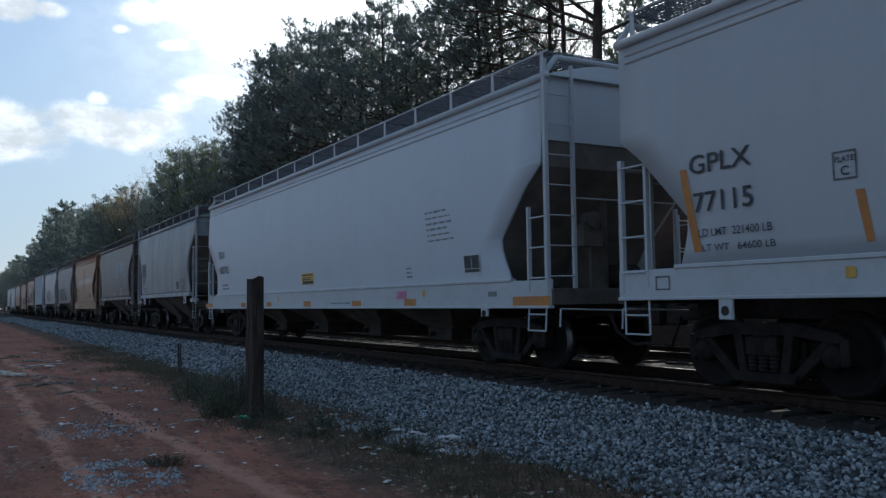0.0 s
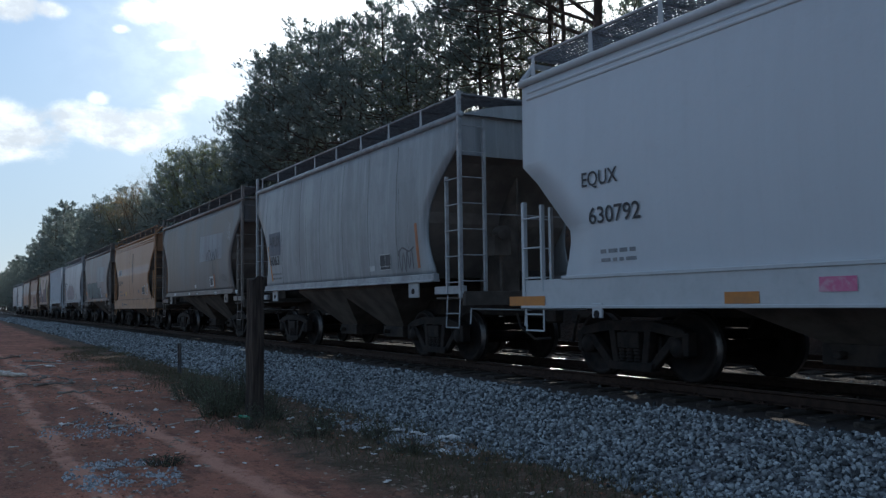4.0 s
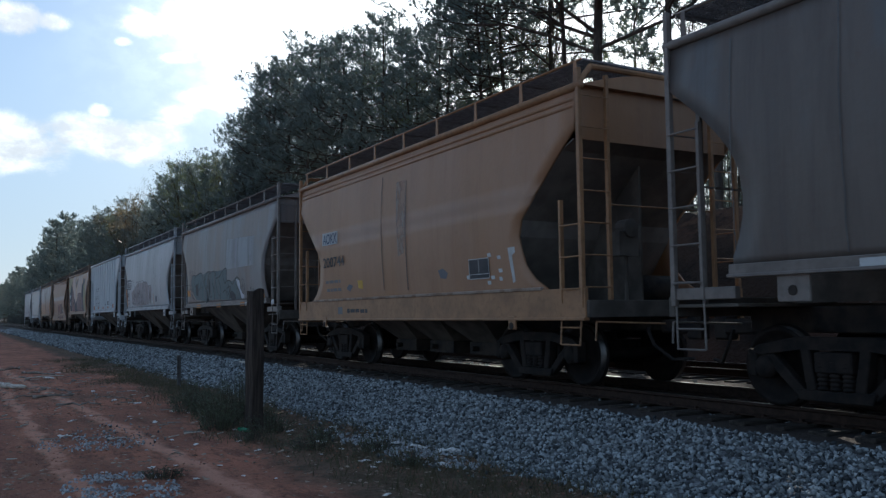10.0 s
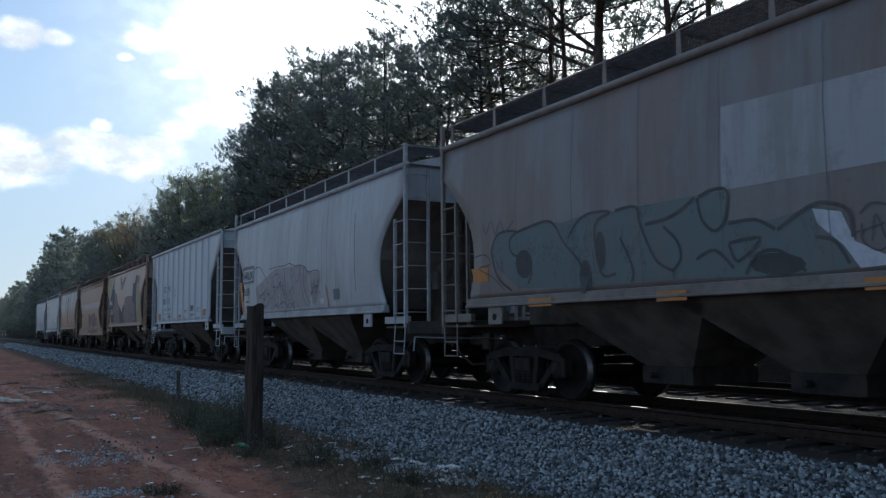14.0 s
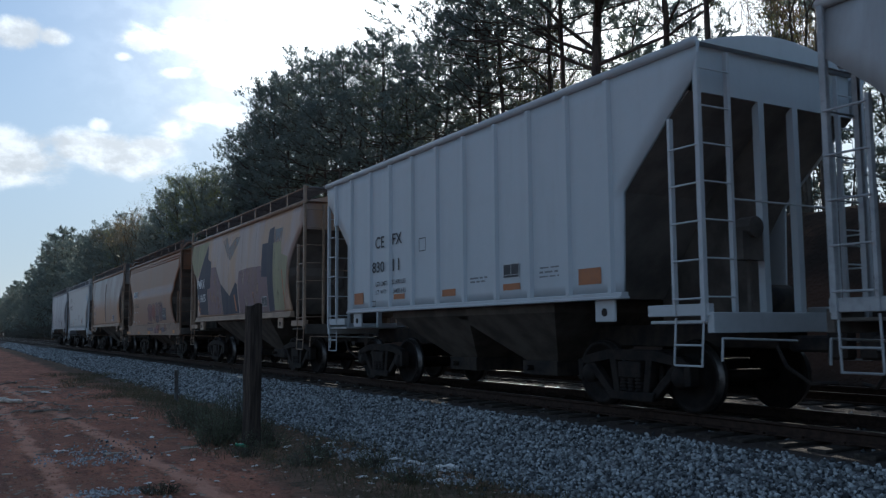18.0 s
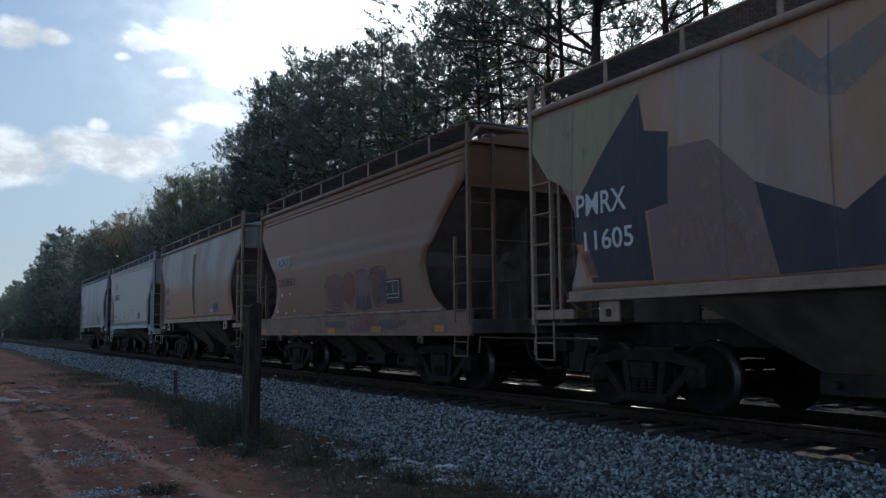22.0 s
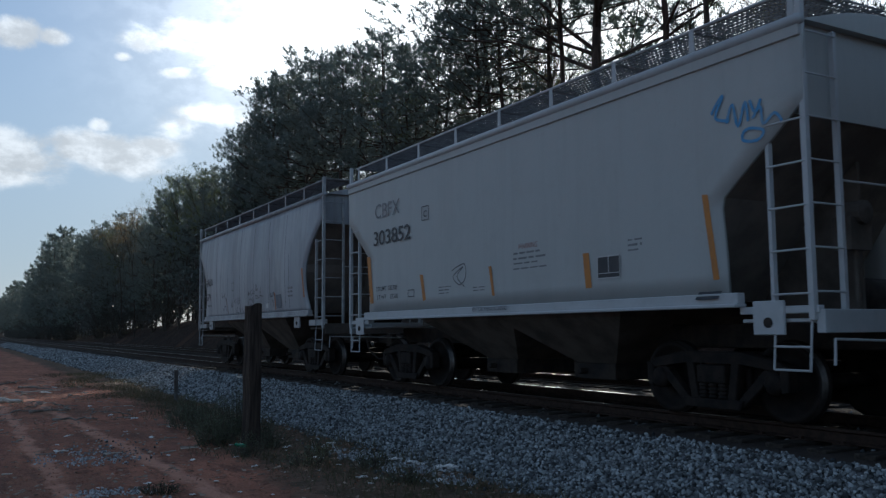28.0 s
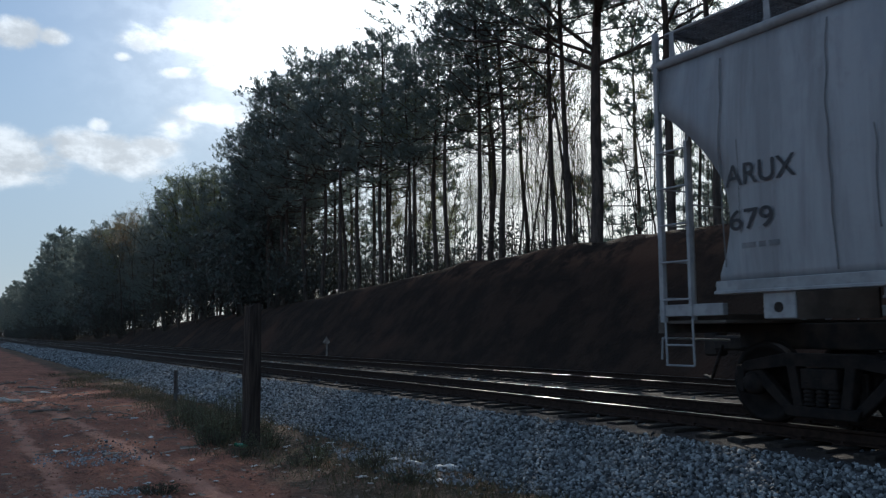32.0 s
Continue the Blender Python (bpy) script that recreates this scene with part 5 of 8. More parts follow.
scrawl(7, "graffiti_outline", DARKLINE, 0.024, [(83.93, 2.80), (84.51, 2.83), (85.21, 2.82), (85.64, 2.85), (86.04, 2.76), (86.42, 2.76), (86.77, 2.68), (86.93, 2.57), (87.06, 2.54)])
scrawl(7, "graffiti_outline", DARKLINE, 0.024, [(87.06, 2.54), (87.76, 2.50), (87.55, 1.98), (87.47, 2.17), (87.24, 2.17), (87.06, 2.54)])
scrawl(7, "graffiti_outline", DARKLINE, 0.024, [(82.75, 2.35), (83.12, 2.05), (83.70, 2.26), (84.10, 1.99), (84.61, 2.26), (84.97, 2.38), (85.18, 1.98), (85.38, 1.68)])
scrawl(7, "graffiti_outline", DARKLINE, 0.024, [(85.21, 2.82), (85.28, 2.27), (85.49, 1.71), (85.80, 1.80)])
scrawl(7, "graffiti_outline", DARKLINE, 0.024, [(85.75, 2.82), (85.81, 2.36), (85.96, 2.06)])
scrawl(7, "graffiti_outline", DARKLINE, 0.024, [(86.42, 2.75), (86.45, 2.29), (86.72, 1.74)])
scrawl(7, "graffiti_outline", DARKLINE, 0.024, [(86.68, 2.69), (86.71, 2.13), (87.06, 1.78)])
scrawl(7, "graffiti_outline", DARKLINE, 0.024, [(84.61, 2.18), (84.91, 2.42), (85.23, 2.02)])
scrawl(7, "graffiti_outline", DARKLINE, 0.024, [(82.53, 2.90), (83.15, 2.90), (83.85, 2.41)])
scrawl(7, "graffiti_outline", DARKLINE, 0.024, [(84.12, 2.55), (84.74, 2.63), (84.85, 2.31), (84.24, 2.29)])
scrawl(7, "graffiti_outline", DARKLINE, 0.024, [(82.82, 1.90), (83.55, 1.78), (83.97, 2.00)])
scrawl(7, "graffiti_stroke", MAUVE, .014, [(86.42, 2.21), (86.34, 2.10), (86.30, 1.98)])
scrawl(7, "graffiti_stroke", DARKLINE, .02, [(83.57, 1.94), (83.37, 2.02), (83.58, 2.01), (83.76, 2.10), (84.03, 2.11)])
scrawl(7, "graffiti_stroke", DARKLINE, .03, [(83.42, 1.98), (83.48, 2.07), (83.37, 2.17), (83.27, 2.16)])
scrawl(7, "graffiti_stroke", DARKLINE, .02, [(86.09, 2.42), (86.19, 2.34), (86.33, 2.43), (86.35, 2.54), (86.47, 2.52)])
scrawl(7, "graffiti_stroke", DARKLINE, .014, [(85.02, 1.82), (85.23, 1.85), (85.27, 1.76), (85.40, 1.78), (85.46, 1.74)])
scrawl(7, "graffiti_stroke", DARKLINE, .03, [(85.56, 2.12), (85.69, 2.14), (85.88, 2.25)])
scrawl(7, "graffiti_stroke", MAUVE, .03, [(82.98, 2.06), (82.82, 1.91), (83.07, 1.83), (82.89, 1.85)])
scrawl(7, "graffiti_stroke", DARKLINE, .03, [(83.30, 2.11), (83.10, 2.13), (83.07, 2.02)])
scrawl(7, "graffiti_stroke", DARKLINE, .03, [(82.74, 1.87), (82.92, 1.77), (82.72, 1.95)])
scrawl(7, "graffiti_stroke", DARKLINE, .014, [(86.85, 2.43), (87.01, 2.51), (87.14, 2.56), (87.08, 2.49)])
scrawl(7, "graffiti_stroke", MAUVE, .03, [(83.60, 2.21), (83.72, 2.16), (83.97, 2.11)])
scrawl(7, "graffiti_stroke", DARKLINE, .014, [(84.90, 2.02), (85.07, 2.13), (85.16, 2.18), (85.11, 2.20), (85.02, 2.18)])
scrawl(7, "graffiti_stroke", DARKLINE, .014, [(82.86, 2.10), (82.98, 2.12), (82.88, 2.10)])
scrawl(7, "graffiti_stroke", DARKLINE, .02, [(83.37, 1.92), (83.39, 1.92), (83.52, 1.82), (83.42, 1.72)])
scrawl(7, "graffiti_stroke", DARKLINE, .03, [(84.27, 1.76), (84.46, 1.81), (84.67, 1.71)])
scrawl(7, "graffiti_stroke", MAUVE, .03, [(87.07, 2.08), (87.17, 2.03), (87.16, 2.02), (87.31, 2.07), (87.45, 1.97)])
scrawl(7, "graffiti_stroke", MAUVE, .014, [(84.41, 2.30), (84.28, 2.30), (84.50, 2.34), (84.42, 2.25), (84.50, 2.21)])
scrawl(7, "graffiti_stroke", MAUVE, .02, [(85.37, 1.75), (85.26, 1.71), (85.15, 1.62), (85.24, 1.67), (85.33, 1.59)])
scrawl(7, "graffiti_stroke", DARKLINE, .03, [(83.24, 1.90), (83.22, 1.85), (83.38, 2.01)])
scrawl(7, "graffiti_stroke", MAUVE, .02, [(86.56, 2.06), (86.70, 2.15), (86.58, 2.29), (86.70, 2.40), (86.80, 2.31)])
scrawl(7, "graffiti_stroke", DARKLINE, .03, [(85.79, 1.77), (85.95, 1.87), (85.83, 1.74), (85.93, 1.73), (85.81, 1.67)])
scrawl(7, "graffiti_stroke", MAUVE, .014, [(85.53, 1.85), (85.56, 1.93), (85.61, 1.80), (85.60, 1.76)])
scrawl(7, "graffiti_stroke", MAUVE, .014, [(84.85, 2.31), (84.94, 2.26), (85.03, 2.30), (85.24, 2.30), (85.28, 2.34)])
scrawl(7, "graffiti_stroke", DARKLINE, .02, [(84.13, 1.83), (84.10, 1.95), (84.03, 1.80)])
scrawl(7, "graffiti_stroke", DARKLINE, .02, [(85.23, 1.88), (85.25, 1.83), (85.20, 1.93)])
scrawl(7, "graffiti_stroke", DARKLINE, .014, [(85.60, 2.09), (85.67, 2.03), (85.83, 1.93), (85.92, 1.84), (85.96, 1.85)])
scrawl(7, "graffiti_stroke", DARKLINE, .03, [(84.75, 1.77), (84.84, 1.83), (85.05, 1.88), (85.00, 1.88)])
scrawl(7, "graffiti_stroke", DARKLINE, .014, [(85.54, 1.97), (85.50, 1.84), (85.59, 1.81), (85.75, 1.84)])
scrawl(7, "graffiti_stroke", MAUVE, .02, [(85.02, 1.73), (84.88, 1.71), (84.84, 1.58)])
scrawl(7, "graffiti_stroke", MAUVE, .03, [(86.33, 2.38), (86.34, 2.51), (86.40, 2.50), (86.41, 2.58)])
scrawl(7, "graffiti_stroke", DARKLINE, .02, [(82.95, 1.80), (82.78, 1.63), (83.04, 1.76), (82.86, 1.82)])
scrawl(7, "graffiti_stroke", DARKLINE, .03, [(84.86, 2.33), (84.90, 2.32), (84.97, 2.20)])
scrawl(7, "graffiti_stroke", MAUVE, .014, [(87.51, 2.12), (87.59, 2.19), (87.63, 2.26), (87.62, 2.30), (87.70, 2.29)])
scrawl(7, "graffiti_stroke", DARKLINE, .03, [(87.33, 2.22), (87.35, 2.28), (87.38, 2.29), (87.38, 2.31), (87.39, 2.34)])
scrawl(7, "graffiti_stroke", MAUVE, .014, [(87.42, 2.31), (87.55, 2.24), (87.53, 2.24), (87.61, 2.30), (87.72, 2.40)])
scrawl(7, "graffiti_stroke", DARKLINE, .014, [(87.58, 2.10), (87.59, 2.20), (87.53, 2.14)])
scrawl(7, "graffiti_stroke", DARKLINE, .02, [(87.47, 2.04), (87.44, 2.11), (87.54, 2.19)])
scrawl(7, "graffiti_stroke", DARKLINE, .02, [(87.47, 2.18), (87.49, 2.20), (87.43, 2.12), (87.34, 2.25)])
scrawl(7, "graffiti_stroke", MAUVE, .02, [(87.25, 2.22), (87.36, 2.22), (87.49, 2.20)])
scrawl(7, "graffiti_stroke", DARKLINE, .03, [(87.09, 1.95), (87.24, 2.01), (87.33, 1.90), (87.45, 1.82)])
scrawl(7, "graffiti_stroke", DARKLINE, .03, [(87.31, 1.98), (87.21, 2.04), (87.22, 2.06), (87.31, 2.14)])
scrawl(7, "graffiti_stroke", MAUVE, .02, [(87.50, 1.87), (87.61, 1.94), (87.71, 2.04), (87.78, 1.97)])
scrawl(7, "graffiti_stroke", MAUVE, .02, [(87.51, 2.34), (87.43, 2.25), (87.53, 2.16), (87.66, 2.21)])
scrawl(7, "graffiti_stroke", MAUVE, .014, [(87.66, 2.13), (87.66, 2.22), (87.76, 2.30), (87.80, 2.38), (87.80, 2.39)])
scrawl(7, "graffiti_stroke", MAUVE, .014, [(87.23, 2.00), (87.32, 1.91), (87.40, 1.88)])
scrawl(7, "graffiti_stroke", DARKLINE, .014, [(87.58, 2.20), (87.65, 2.08), (87.60, 2.20), (87.55, 2.10)])
mark(7, "data_sign", PALE, 87.70, 87.97, 1.74, 1.86)
mark(7, "dark_panel", SLATE, 88.57, 88.92, 1.80, 2.05)
letters(8, "CE", INK, 69.85, 70.27, 2.75, 2.99)
letters(8, "FX", INK, 70.64, 71.06, 2.77, 2.99)
letters(8, "830", INK, 69.70, 70.27, 2.26, 2.48)
letters(8, "11", INK, 70.65, 70.94, 2.25, 2.49)
letters(8, "LD LMT", INK, 69.87, 70.40, 1.98, 2.07)
letters(8, "231600 LBS", INK, 70.60, 71.21, 1.99, 2.08)
letters(8, "LT WT", INK, 69.87, 70.35, 1.82, 1.90)
letters(8, "54400 LBS", INK, 70.66, 71.21, 1.81, 1.90)
mark(8, "conspicuity_stripe", RUSTORANGE, 68.76, 69.24, 1.64, 1.88)
mark(8, "conspicuity_stripe", RUSTORANGE, 70.68, 71.16, 1.69, 1.79)
mark(8, "conspicuity_stripe", RUSTORANGE, 72.62, 73.09, 1.67, 1.79)
mark(8, "conspicuity_stripe", RUSTORANGE, 74.57, 75.04, 1.69, 1.79)
mark(8, "conspicuity_stripe", RUSTORANGE, 76.45, 76.93, 1.68, 1.90)
mark(8, "data_panel", INK, 74.58, 75.02, 1.87, 2.10)
mark(8, "plate_box", FRAME, 71.75, 72.02, 2.54, 2.79)
mark(8, "stencil_box", FRAME, 69.62, 69.86, 1.57, 1.69)
mark(8, "stencil_word", GREYINK, 73.58, 73.84, 1.915, 1.945)
mark(8, "stencil_word", GREYINK, 73.88, 73.97, 1.915, 1.945)
mark(8, "stencil_word", GREYINK, 74.01, 74.11, 1.915, 1.945)
mark(8, "stencil_word", GREYINK, 73.58, 73.73, 1.855, 1.885)
mark(8, "stencil_word", GREYINK, 73.77, 73.88, 1.855, 1.885)
mark(8, "stencil_word", GREYINK, 73.92, 74.05, 1.855, 1.885)
mark(8, "stencil_word", GREYINK, 75.55, 75.77, 1.964, 1.986)
mark(8, "stencil_word", GREYINK, 75.81, 76.01, 1.964, 1.986)
mark(8, "stencil_word", GREYINK, 75.54, 75.63, 1.895, 1.925)
mark(8, "stencil_word", GREYINK, 75.67, 75.86, 1.895, 1.925)
mark(8, "stencil_word", GREYINK, 75.90, 75.99, 1.895, 1.925)
mark(8, "stencil_word", GREYINK, 75.54, 75.75, 1.834, 1.856)
mark(8, "stencil_word", GREYINK, 75.79, 75.93, 1.834, 1.856)
mark(8, "stencil_word", GREYINK, 75.97, 76.01, 1.834, 1.856)
field(9, "colour_block", LIME, [(53.62, 4.32), (55.71, 4.54), (56.23, 4.44), (56.00, 4.05), (55.54, 3.55), (54.81, 2.98), (54.21, 3.26), (53.81, 3.71)], "faded yellow-green paint block")
field(9, "colour_block", DARKNAVY, [(55.54, 3.55), (56.08, 4.08), (56.22, 3.56), (56.64, 3.46), (56.62, 2.58), (56.20, 2.53), (56.29, 1.67), (55.13, 1.70), (54.81, 2.37), (54.86, 2.81)], "dark navy paint block")
field(9, "colour_block", DARKNAVY, [(57.92, 2.65), (58.97, 2.21), (59.62, 2.61), (59.80, 2.53), (59.97, 1.66), (58.15, 1.63)], "dark navy paint block")
field(9, "colour_block", DARKNAVY, [(62.25, 3.55), (62.75, 3.55), (62.83, 3.91), (63.25, 3.95), (63.23, 3.25), (63.24, 2.43), (63.33, 1.64), (62.88, 1.62), (62.74, 2.60), (62.23, 2.63)], "dark navy paint block")
field(9, "colour_block", LIME, [(63.23, 3.50), (63.90, 3.49), (63.92, 3.16), (64.44, 3.03), (64.26, 2.76), (64.15, 2.31), (64.14, 1.65), (63.34, 1.66), (63.25, 2.43)], "faded yellow-green paint block")
field(9, "colour_block", MAUVE, [(60.00, 2.93), (60.84, 2.97), (61.44, 2.92), (62.21, 2.94), (62.23, 2.63), (62.74, 2.60), (62.87, 1.62), (60.08, 1.66), (59.89, 2.55)], "faded mauve paint block")
field(9, "colour_block", MAUVE, [(56.63, 3.26), (57.29, 3.24), (57.92, 2.65), (58.13, 1.65), (56.33, 1.67), (56.27, 2.52), (56.62, 2.58)], "faded mauve paint block")
field(9, "colour_block", BLUEGREY, [(57.98, 4.03), (58.44, 4.13), (58.76, 3.76), (59.48, 4.04), (59.95, 4.00), (59.75, 3.81), (59.01, 3.33), (58.75, 3.39)], "faded blue paint block")
field(9, "colour_block", BLUEGREY, [(63.30, 3.87), (63.96, 3.85), (63.92, 3.48), (63.25, 3.50)], "faded blue paint block")
letters(9, "PMRX", LETTERWHITE, 54.88, 55.89, 2.61, 2.91)
letters(9, "11605", LETTERWHITE, 55.02, 55.99, 2.13, 2.40)
mark(9, "data_panel", INK, 62.25, 62.71, 1.79, 2.06, "black framed data panel")
field(9, "conspicuity_stripe", RUSTORANGE, [(54.83, 2.24), (55.07, 2.23), (55.25, 1.77), (55.02, 1.77)])
field(9, "conspicuity_stripe", RUSTORANGE, [(57.47, 2.24), (57.65, 2.23), (57.82, 1.73), (57.64, 1.73)])
field(9, "conspicuity_stripe", RUSTORANGE, [(59.42, 2.23), (59.56, 2.23), (59.75, 1.72), (59.61, 1.72)])
field(9, "conspicuity_stripe", RUSTORANGE, [(61.37, 2.23), (61.47, 2.23), (61.65, 1.70), (61.55, 1.70)])
field(9, "conspicuity_stripe", RUSTORANGE, [(63.96, 2.73), (64.02, 2.72), (64.24, 1.66), (64.17, 1.66)])
mark(10, "owner_sign", PALE, 42.15, 43.09, 2.74, 3.02)
letters(10, "AOKX", NAVY, 42.20, 43.04, 2.76, 2.99)
letters(10, "200863", GREYINK2, 42.22, 43.50, 2.25, 2.45)
field(10, "paper_scrap", PALE, [(42.36, 2.07), (42.50, 2.08), (42.51, 2.00), (42.39, 2.00)])
field(10, "paper_scrap", PALE, [(43.01, 2.06), (43.13, 2.07), (43.14, 2.00), (43.03, 2.00)])
field(10, "paper_scrap", PALE, [(42.61, 1.59), (42.74, 1.60), (42.75, 1.53), (42.63, 1.52)])
field(10, "paper_scrap", PALE, [(43.27, 1.64), (43.39, 1.65), (43.40, 1.58), (43.29, 1.57)])
field(10, "paper_scrap", PALE, [(41.96, 1.65), (42.11, 1.66), (42.12, 1.58), (41.99, 1.58)])
mark(10, "data_field", DARKNAVY, 48.72, 49.40, 1.61, 2.10)
mark(10, "data_panel", INK, 48.76, 49.31, 1.72, 2.06, "black data panel in a white frame")
field(10, "graffiti_fill", VIOLET, [(45.50, 2.16), (45.80, 2.32), (46.43, 2.28), (46.53, 2.02), (46.41, 1.58), (45.68, 1.64)], "dull purple and red graffiti")
field(10, "graffiti_fill", RUSTRED, [(46.51, 2.05), (46.73, 2.31), (47.10, 2.30), (47.20, 1.97), (46.99, 1.61), (46.58, 1.74)], "dull purple and red graffiti")
field(10, "graffiti_fill", MAUVE, [(47.29, 2.33), (47.63, 2.36), (47.92, 2.21), (47.90, 1.86), (47.67, 1.73), (47.27, 1.81)], "dull purple and red graffiti")
field(10, "graffiti_fill", INDIGO, [(47.22, 1.81), (47.95, 1.81), (48.01, 1.56), (47.66, 1.50), (47.22, 1.55)], "dull purple and red graffiti")
field(10, "graffiti_fill", INDIGO, [(47.96, 2.33), (48.37, 2.38), (48.74, 2.27), (48.72, 1.71), (48.27, 1.59), (48.04, 1.85)], "dull purple and red graffiti")
field(10, "graffiti_fill", VIOLET, [(48.04, 2.25), (48.37, 2.31), (48.55, 2.05), (48.29, 1.93)], "dull purple and red graffiti")
field(10, "graffiti_fill", INDIGO, [(45.38, 1.55), (46.66, 1.50), (46.64, 1.14), (45.46, 1.19)], "dull purple and red graffiti")
field(10, "graffiti_fill", VIOLET, [(46.82, 1.44), (47.66, 1.47), (48.13, 1.35), (47.92, 1.06), (46.97, 1.05)], "dull purple and red graffiti")
field(10, "graffiti_fill", RUSTRED, [(47.36, 1.37), (48.13, 1.42), (48.06, 1.17), (47.43, 1.23)], "dull purple and red graffiti")
field(10, "graffiti_fill", INDIGO, [(48.20, 1.44), (48.70, 1.47), (49.62, 1.43), (49.58, 1.19), (48.91, 1.10), (48.25, 1.20)], "dull purple and red graffiti")
field(10, "graffiti_fill", RUSTRED, [(49.04, 1.41), (49.36, 1.40), (49.35, 1.23), (49.08, 1.23)], "dull purple and red graffiti")
scrawl(10, "graffiti_outline", INDIGO, 0.03, [(45.50, 2.16), (45.80, 2.33), (46.43, 2.29), (46.55, 2.02), (46.41, 1.58), (45.67, 1.62), (45.51, 1.89), (45.50, 2.16)])
scrawl(10, "graffiti_outline", INDIGO, 0.03, [(46.53, 2.05), (46.73, 2.32), (47.11, 2.30), (47.22, 1.97), (46.99, 1.60)])
scrawl(10, "graffiti_outline", INDIGO, 0.03, [(47.28, 2.33), (47.63, 2.37), (47.94, 2.21), (47.92, 1.84), (47.67, 1.70)])
scrawl(10, "graffiti_outline", INDIGO, 0.03, [(47.96, 2.33), (48.38, 2.39), (48.75, 2.28), (48.73, 1.71), (48.27, 1.58), (48.04, 1.85)])
scrawl(10, "graffiti_stroke", HOTPINK, 0.03, [(45.64, 2.15), (45.89, 2.24), (46.16, 2.19), (46.20, 1.99)])
scrawl(10, "graffiti_stroke", HOTPINK, 0.03, [(46.68, 2.12), (46.81, 2.25), (47.01, 2.20), (47.07, 2.03)])
scrawl(10, "graffiti_stroke", HOTPINK, 0.03, [(47.40, 2.16), (47.59, 2.27), (47.80, 2.20), (47.82, 1.97)])
scrawl(10, "graffiti_stroke", HOTPINK, 0.03, [(46.63, 1.85), (46.85, 2.05), (47.00, 1.82)])
scrawl(10, "graffiti_stroke", HOTPINK, 0.03, [(47.66, 1.42), (47.93, 1.37), (47.99, 1.22)])
scrawl(10, "graffiti_stroke", HOTPINK, 0.03, [(46.82, 1.35), (47.21, 1.28), (47.35, 1.07)])
mark(10, "conspicuity_stripe", ORANGE, 45.59, 46.08, 1.03, 1.15)
mark(10, "conspicuity_stripe", ORANGE, 48.01, 48.48, 1.05, 1.17)
mark(10, "conspicuity_stripe", ORANGE, 43.15, 43.64, 1.04, 1.14)
mark(10, "conspicuity_stripe", ORANGE, 50.70, 51.06, 1.05, 1.18)
mark(10, "conspicuity_stripe", ORANGE, 40.16, 41.12, 1.04, 1.14)
letters(11, "LAFX", NAVY, 27.99, 28.75, 2.62, 2.85)
letters(11, "5000", NAVY, 28.03, 28.80, 2.19, 2.39)
mark(11, "stencil_word", GREYINK, 28.09, 28.35, 1.908, 1.962)
mark(11, "stencil_word", GREYINK, 28.39, 28.56, 1.908, 1.962)
mark(11, "stencil_word", GREYINK, 28.60, 28.75, 1.908, 1.962)
mark(11, "stencil_word", GREYINK, 28.08, 28.22, 1.767, 1.813)
mark(11, "stencil_word", GREYINK, 28.26, 28.35, 1.767, 1.813)
mark(11, "stencil_word", GREYINK, 28.39, 28.58, 1.767, 1.813)
mark(11, "stencil_word", GREYINK, 28.62, 28.70, 1.767, 1.813)
field(11, "conspicuity_stripe", ORANGE, [(27.83, 2.73), (27.93, 2.72), (28.06, 1.72), (27.97, 1.71)])
field(11, "conspicuity_stripe", RUSTORANGE, [(37.05, 2.72), (37.17, 2.72), (37.40, 1.74), (37.27, 1.73)])
mark(11, "data_panel", NAVY, 35.43, 35.91, 1.74, 2.06)
mark(11, "small_sign", PALE, 35.06, 35.30, 1.75, 1.85)
field(11, "dark_patch", DARKRUN, [(32.49, 3.90), (32.91, 3.93), (32.95, 2.89), (32.94, 1.80), (32.70, 1.70), (32.53, 2.48)], "dark weathered vertical stain")
field(11, "conspicuity_stripe", RUSTORANGE, [(34.58, 2.13), (34.70, 2.13), (34.81, 1.82), (34.69, 1.80)])
letters(12, "CBFX", GREYINK, 14.88, 16.01, 3.36, 3.66)
letters(12, "303852", INK, 14.80, 16.46, 2.81, 3.11)
mark(12, "plate_box", FRAME, 16.90, 17.18, 3.10, 3.37)
letters(12, "C", INK, 16.99, 17.11, 3.16, 3.28)
letters(12, "LD LMT  232700", INK, 14.94, 15.89, 1.88, 1.97)
letters(12, "LT WT    53300", INK, 14.98, 15.92, 1.71, 1.80)
mark(12, "stencil_box", FRAME, 16.33, 16.59, 1.71, 1.85)
field(12, "conspicuity_stripe", ORANGE, [(14.45, 2.62), (14.62, 2.61), (14.78, 1.64), (14.62, 1.64)])
field(12, "conspicuity_stripe", ORANGE, [(16.81, 2.11), (16.93, 2.10), (17.04, 1.63), (16.93, 1.62)])
field(12, "conspicuity_stripe", ORANGE, [(19.18, 2.10), (19.26, 2.10), (19.35, 1.62), (19.28, 1.62)])
field(12, "conspicuity_stripe", ORANGE, [(21.58, 2.11), (21.71, 2.11), (21.76, 1.63), (21.63, 1.63)])
field(12, "conspicuity_stripe", ORANGE, [(23.77, 2.61), (23.86, 2.60), (23.99, 1.62), (23.90, 1.62)])
mark(12, "data_panel", INK, 21.89, 22.34, 1.74, 2.04, "black framed data panel")
letters(12, "VENT CAR WHEN UNLOADING", INK, 18.78, 19.80, 1.38, 1.45)
letters(12, "WARNING", RUSTRED, 20.04, 20.54, 2.30, 2.38)
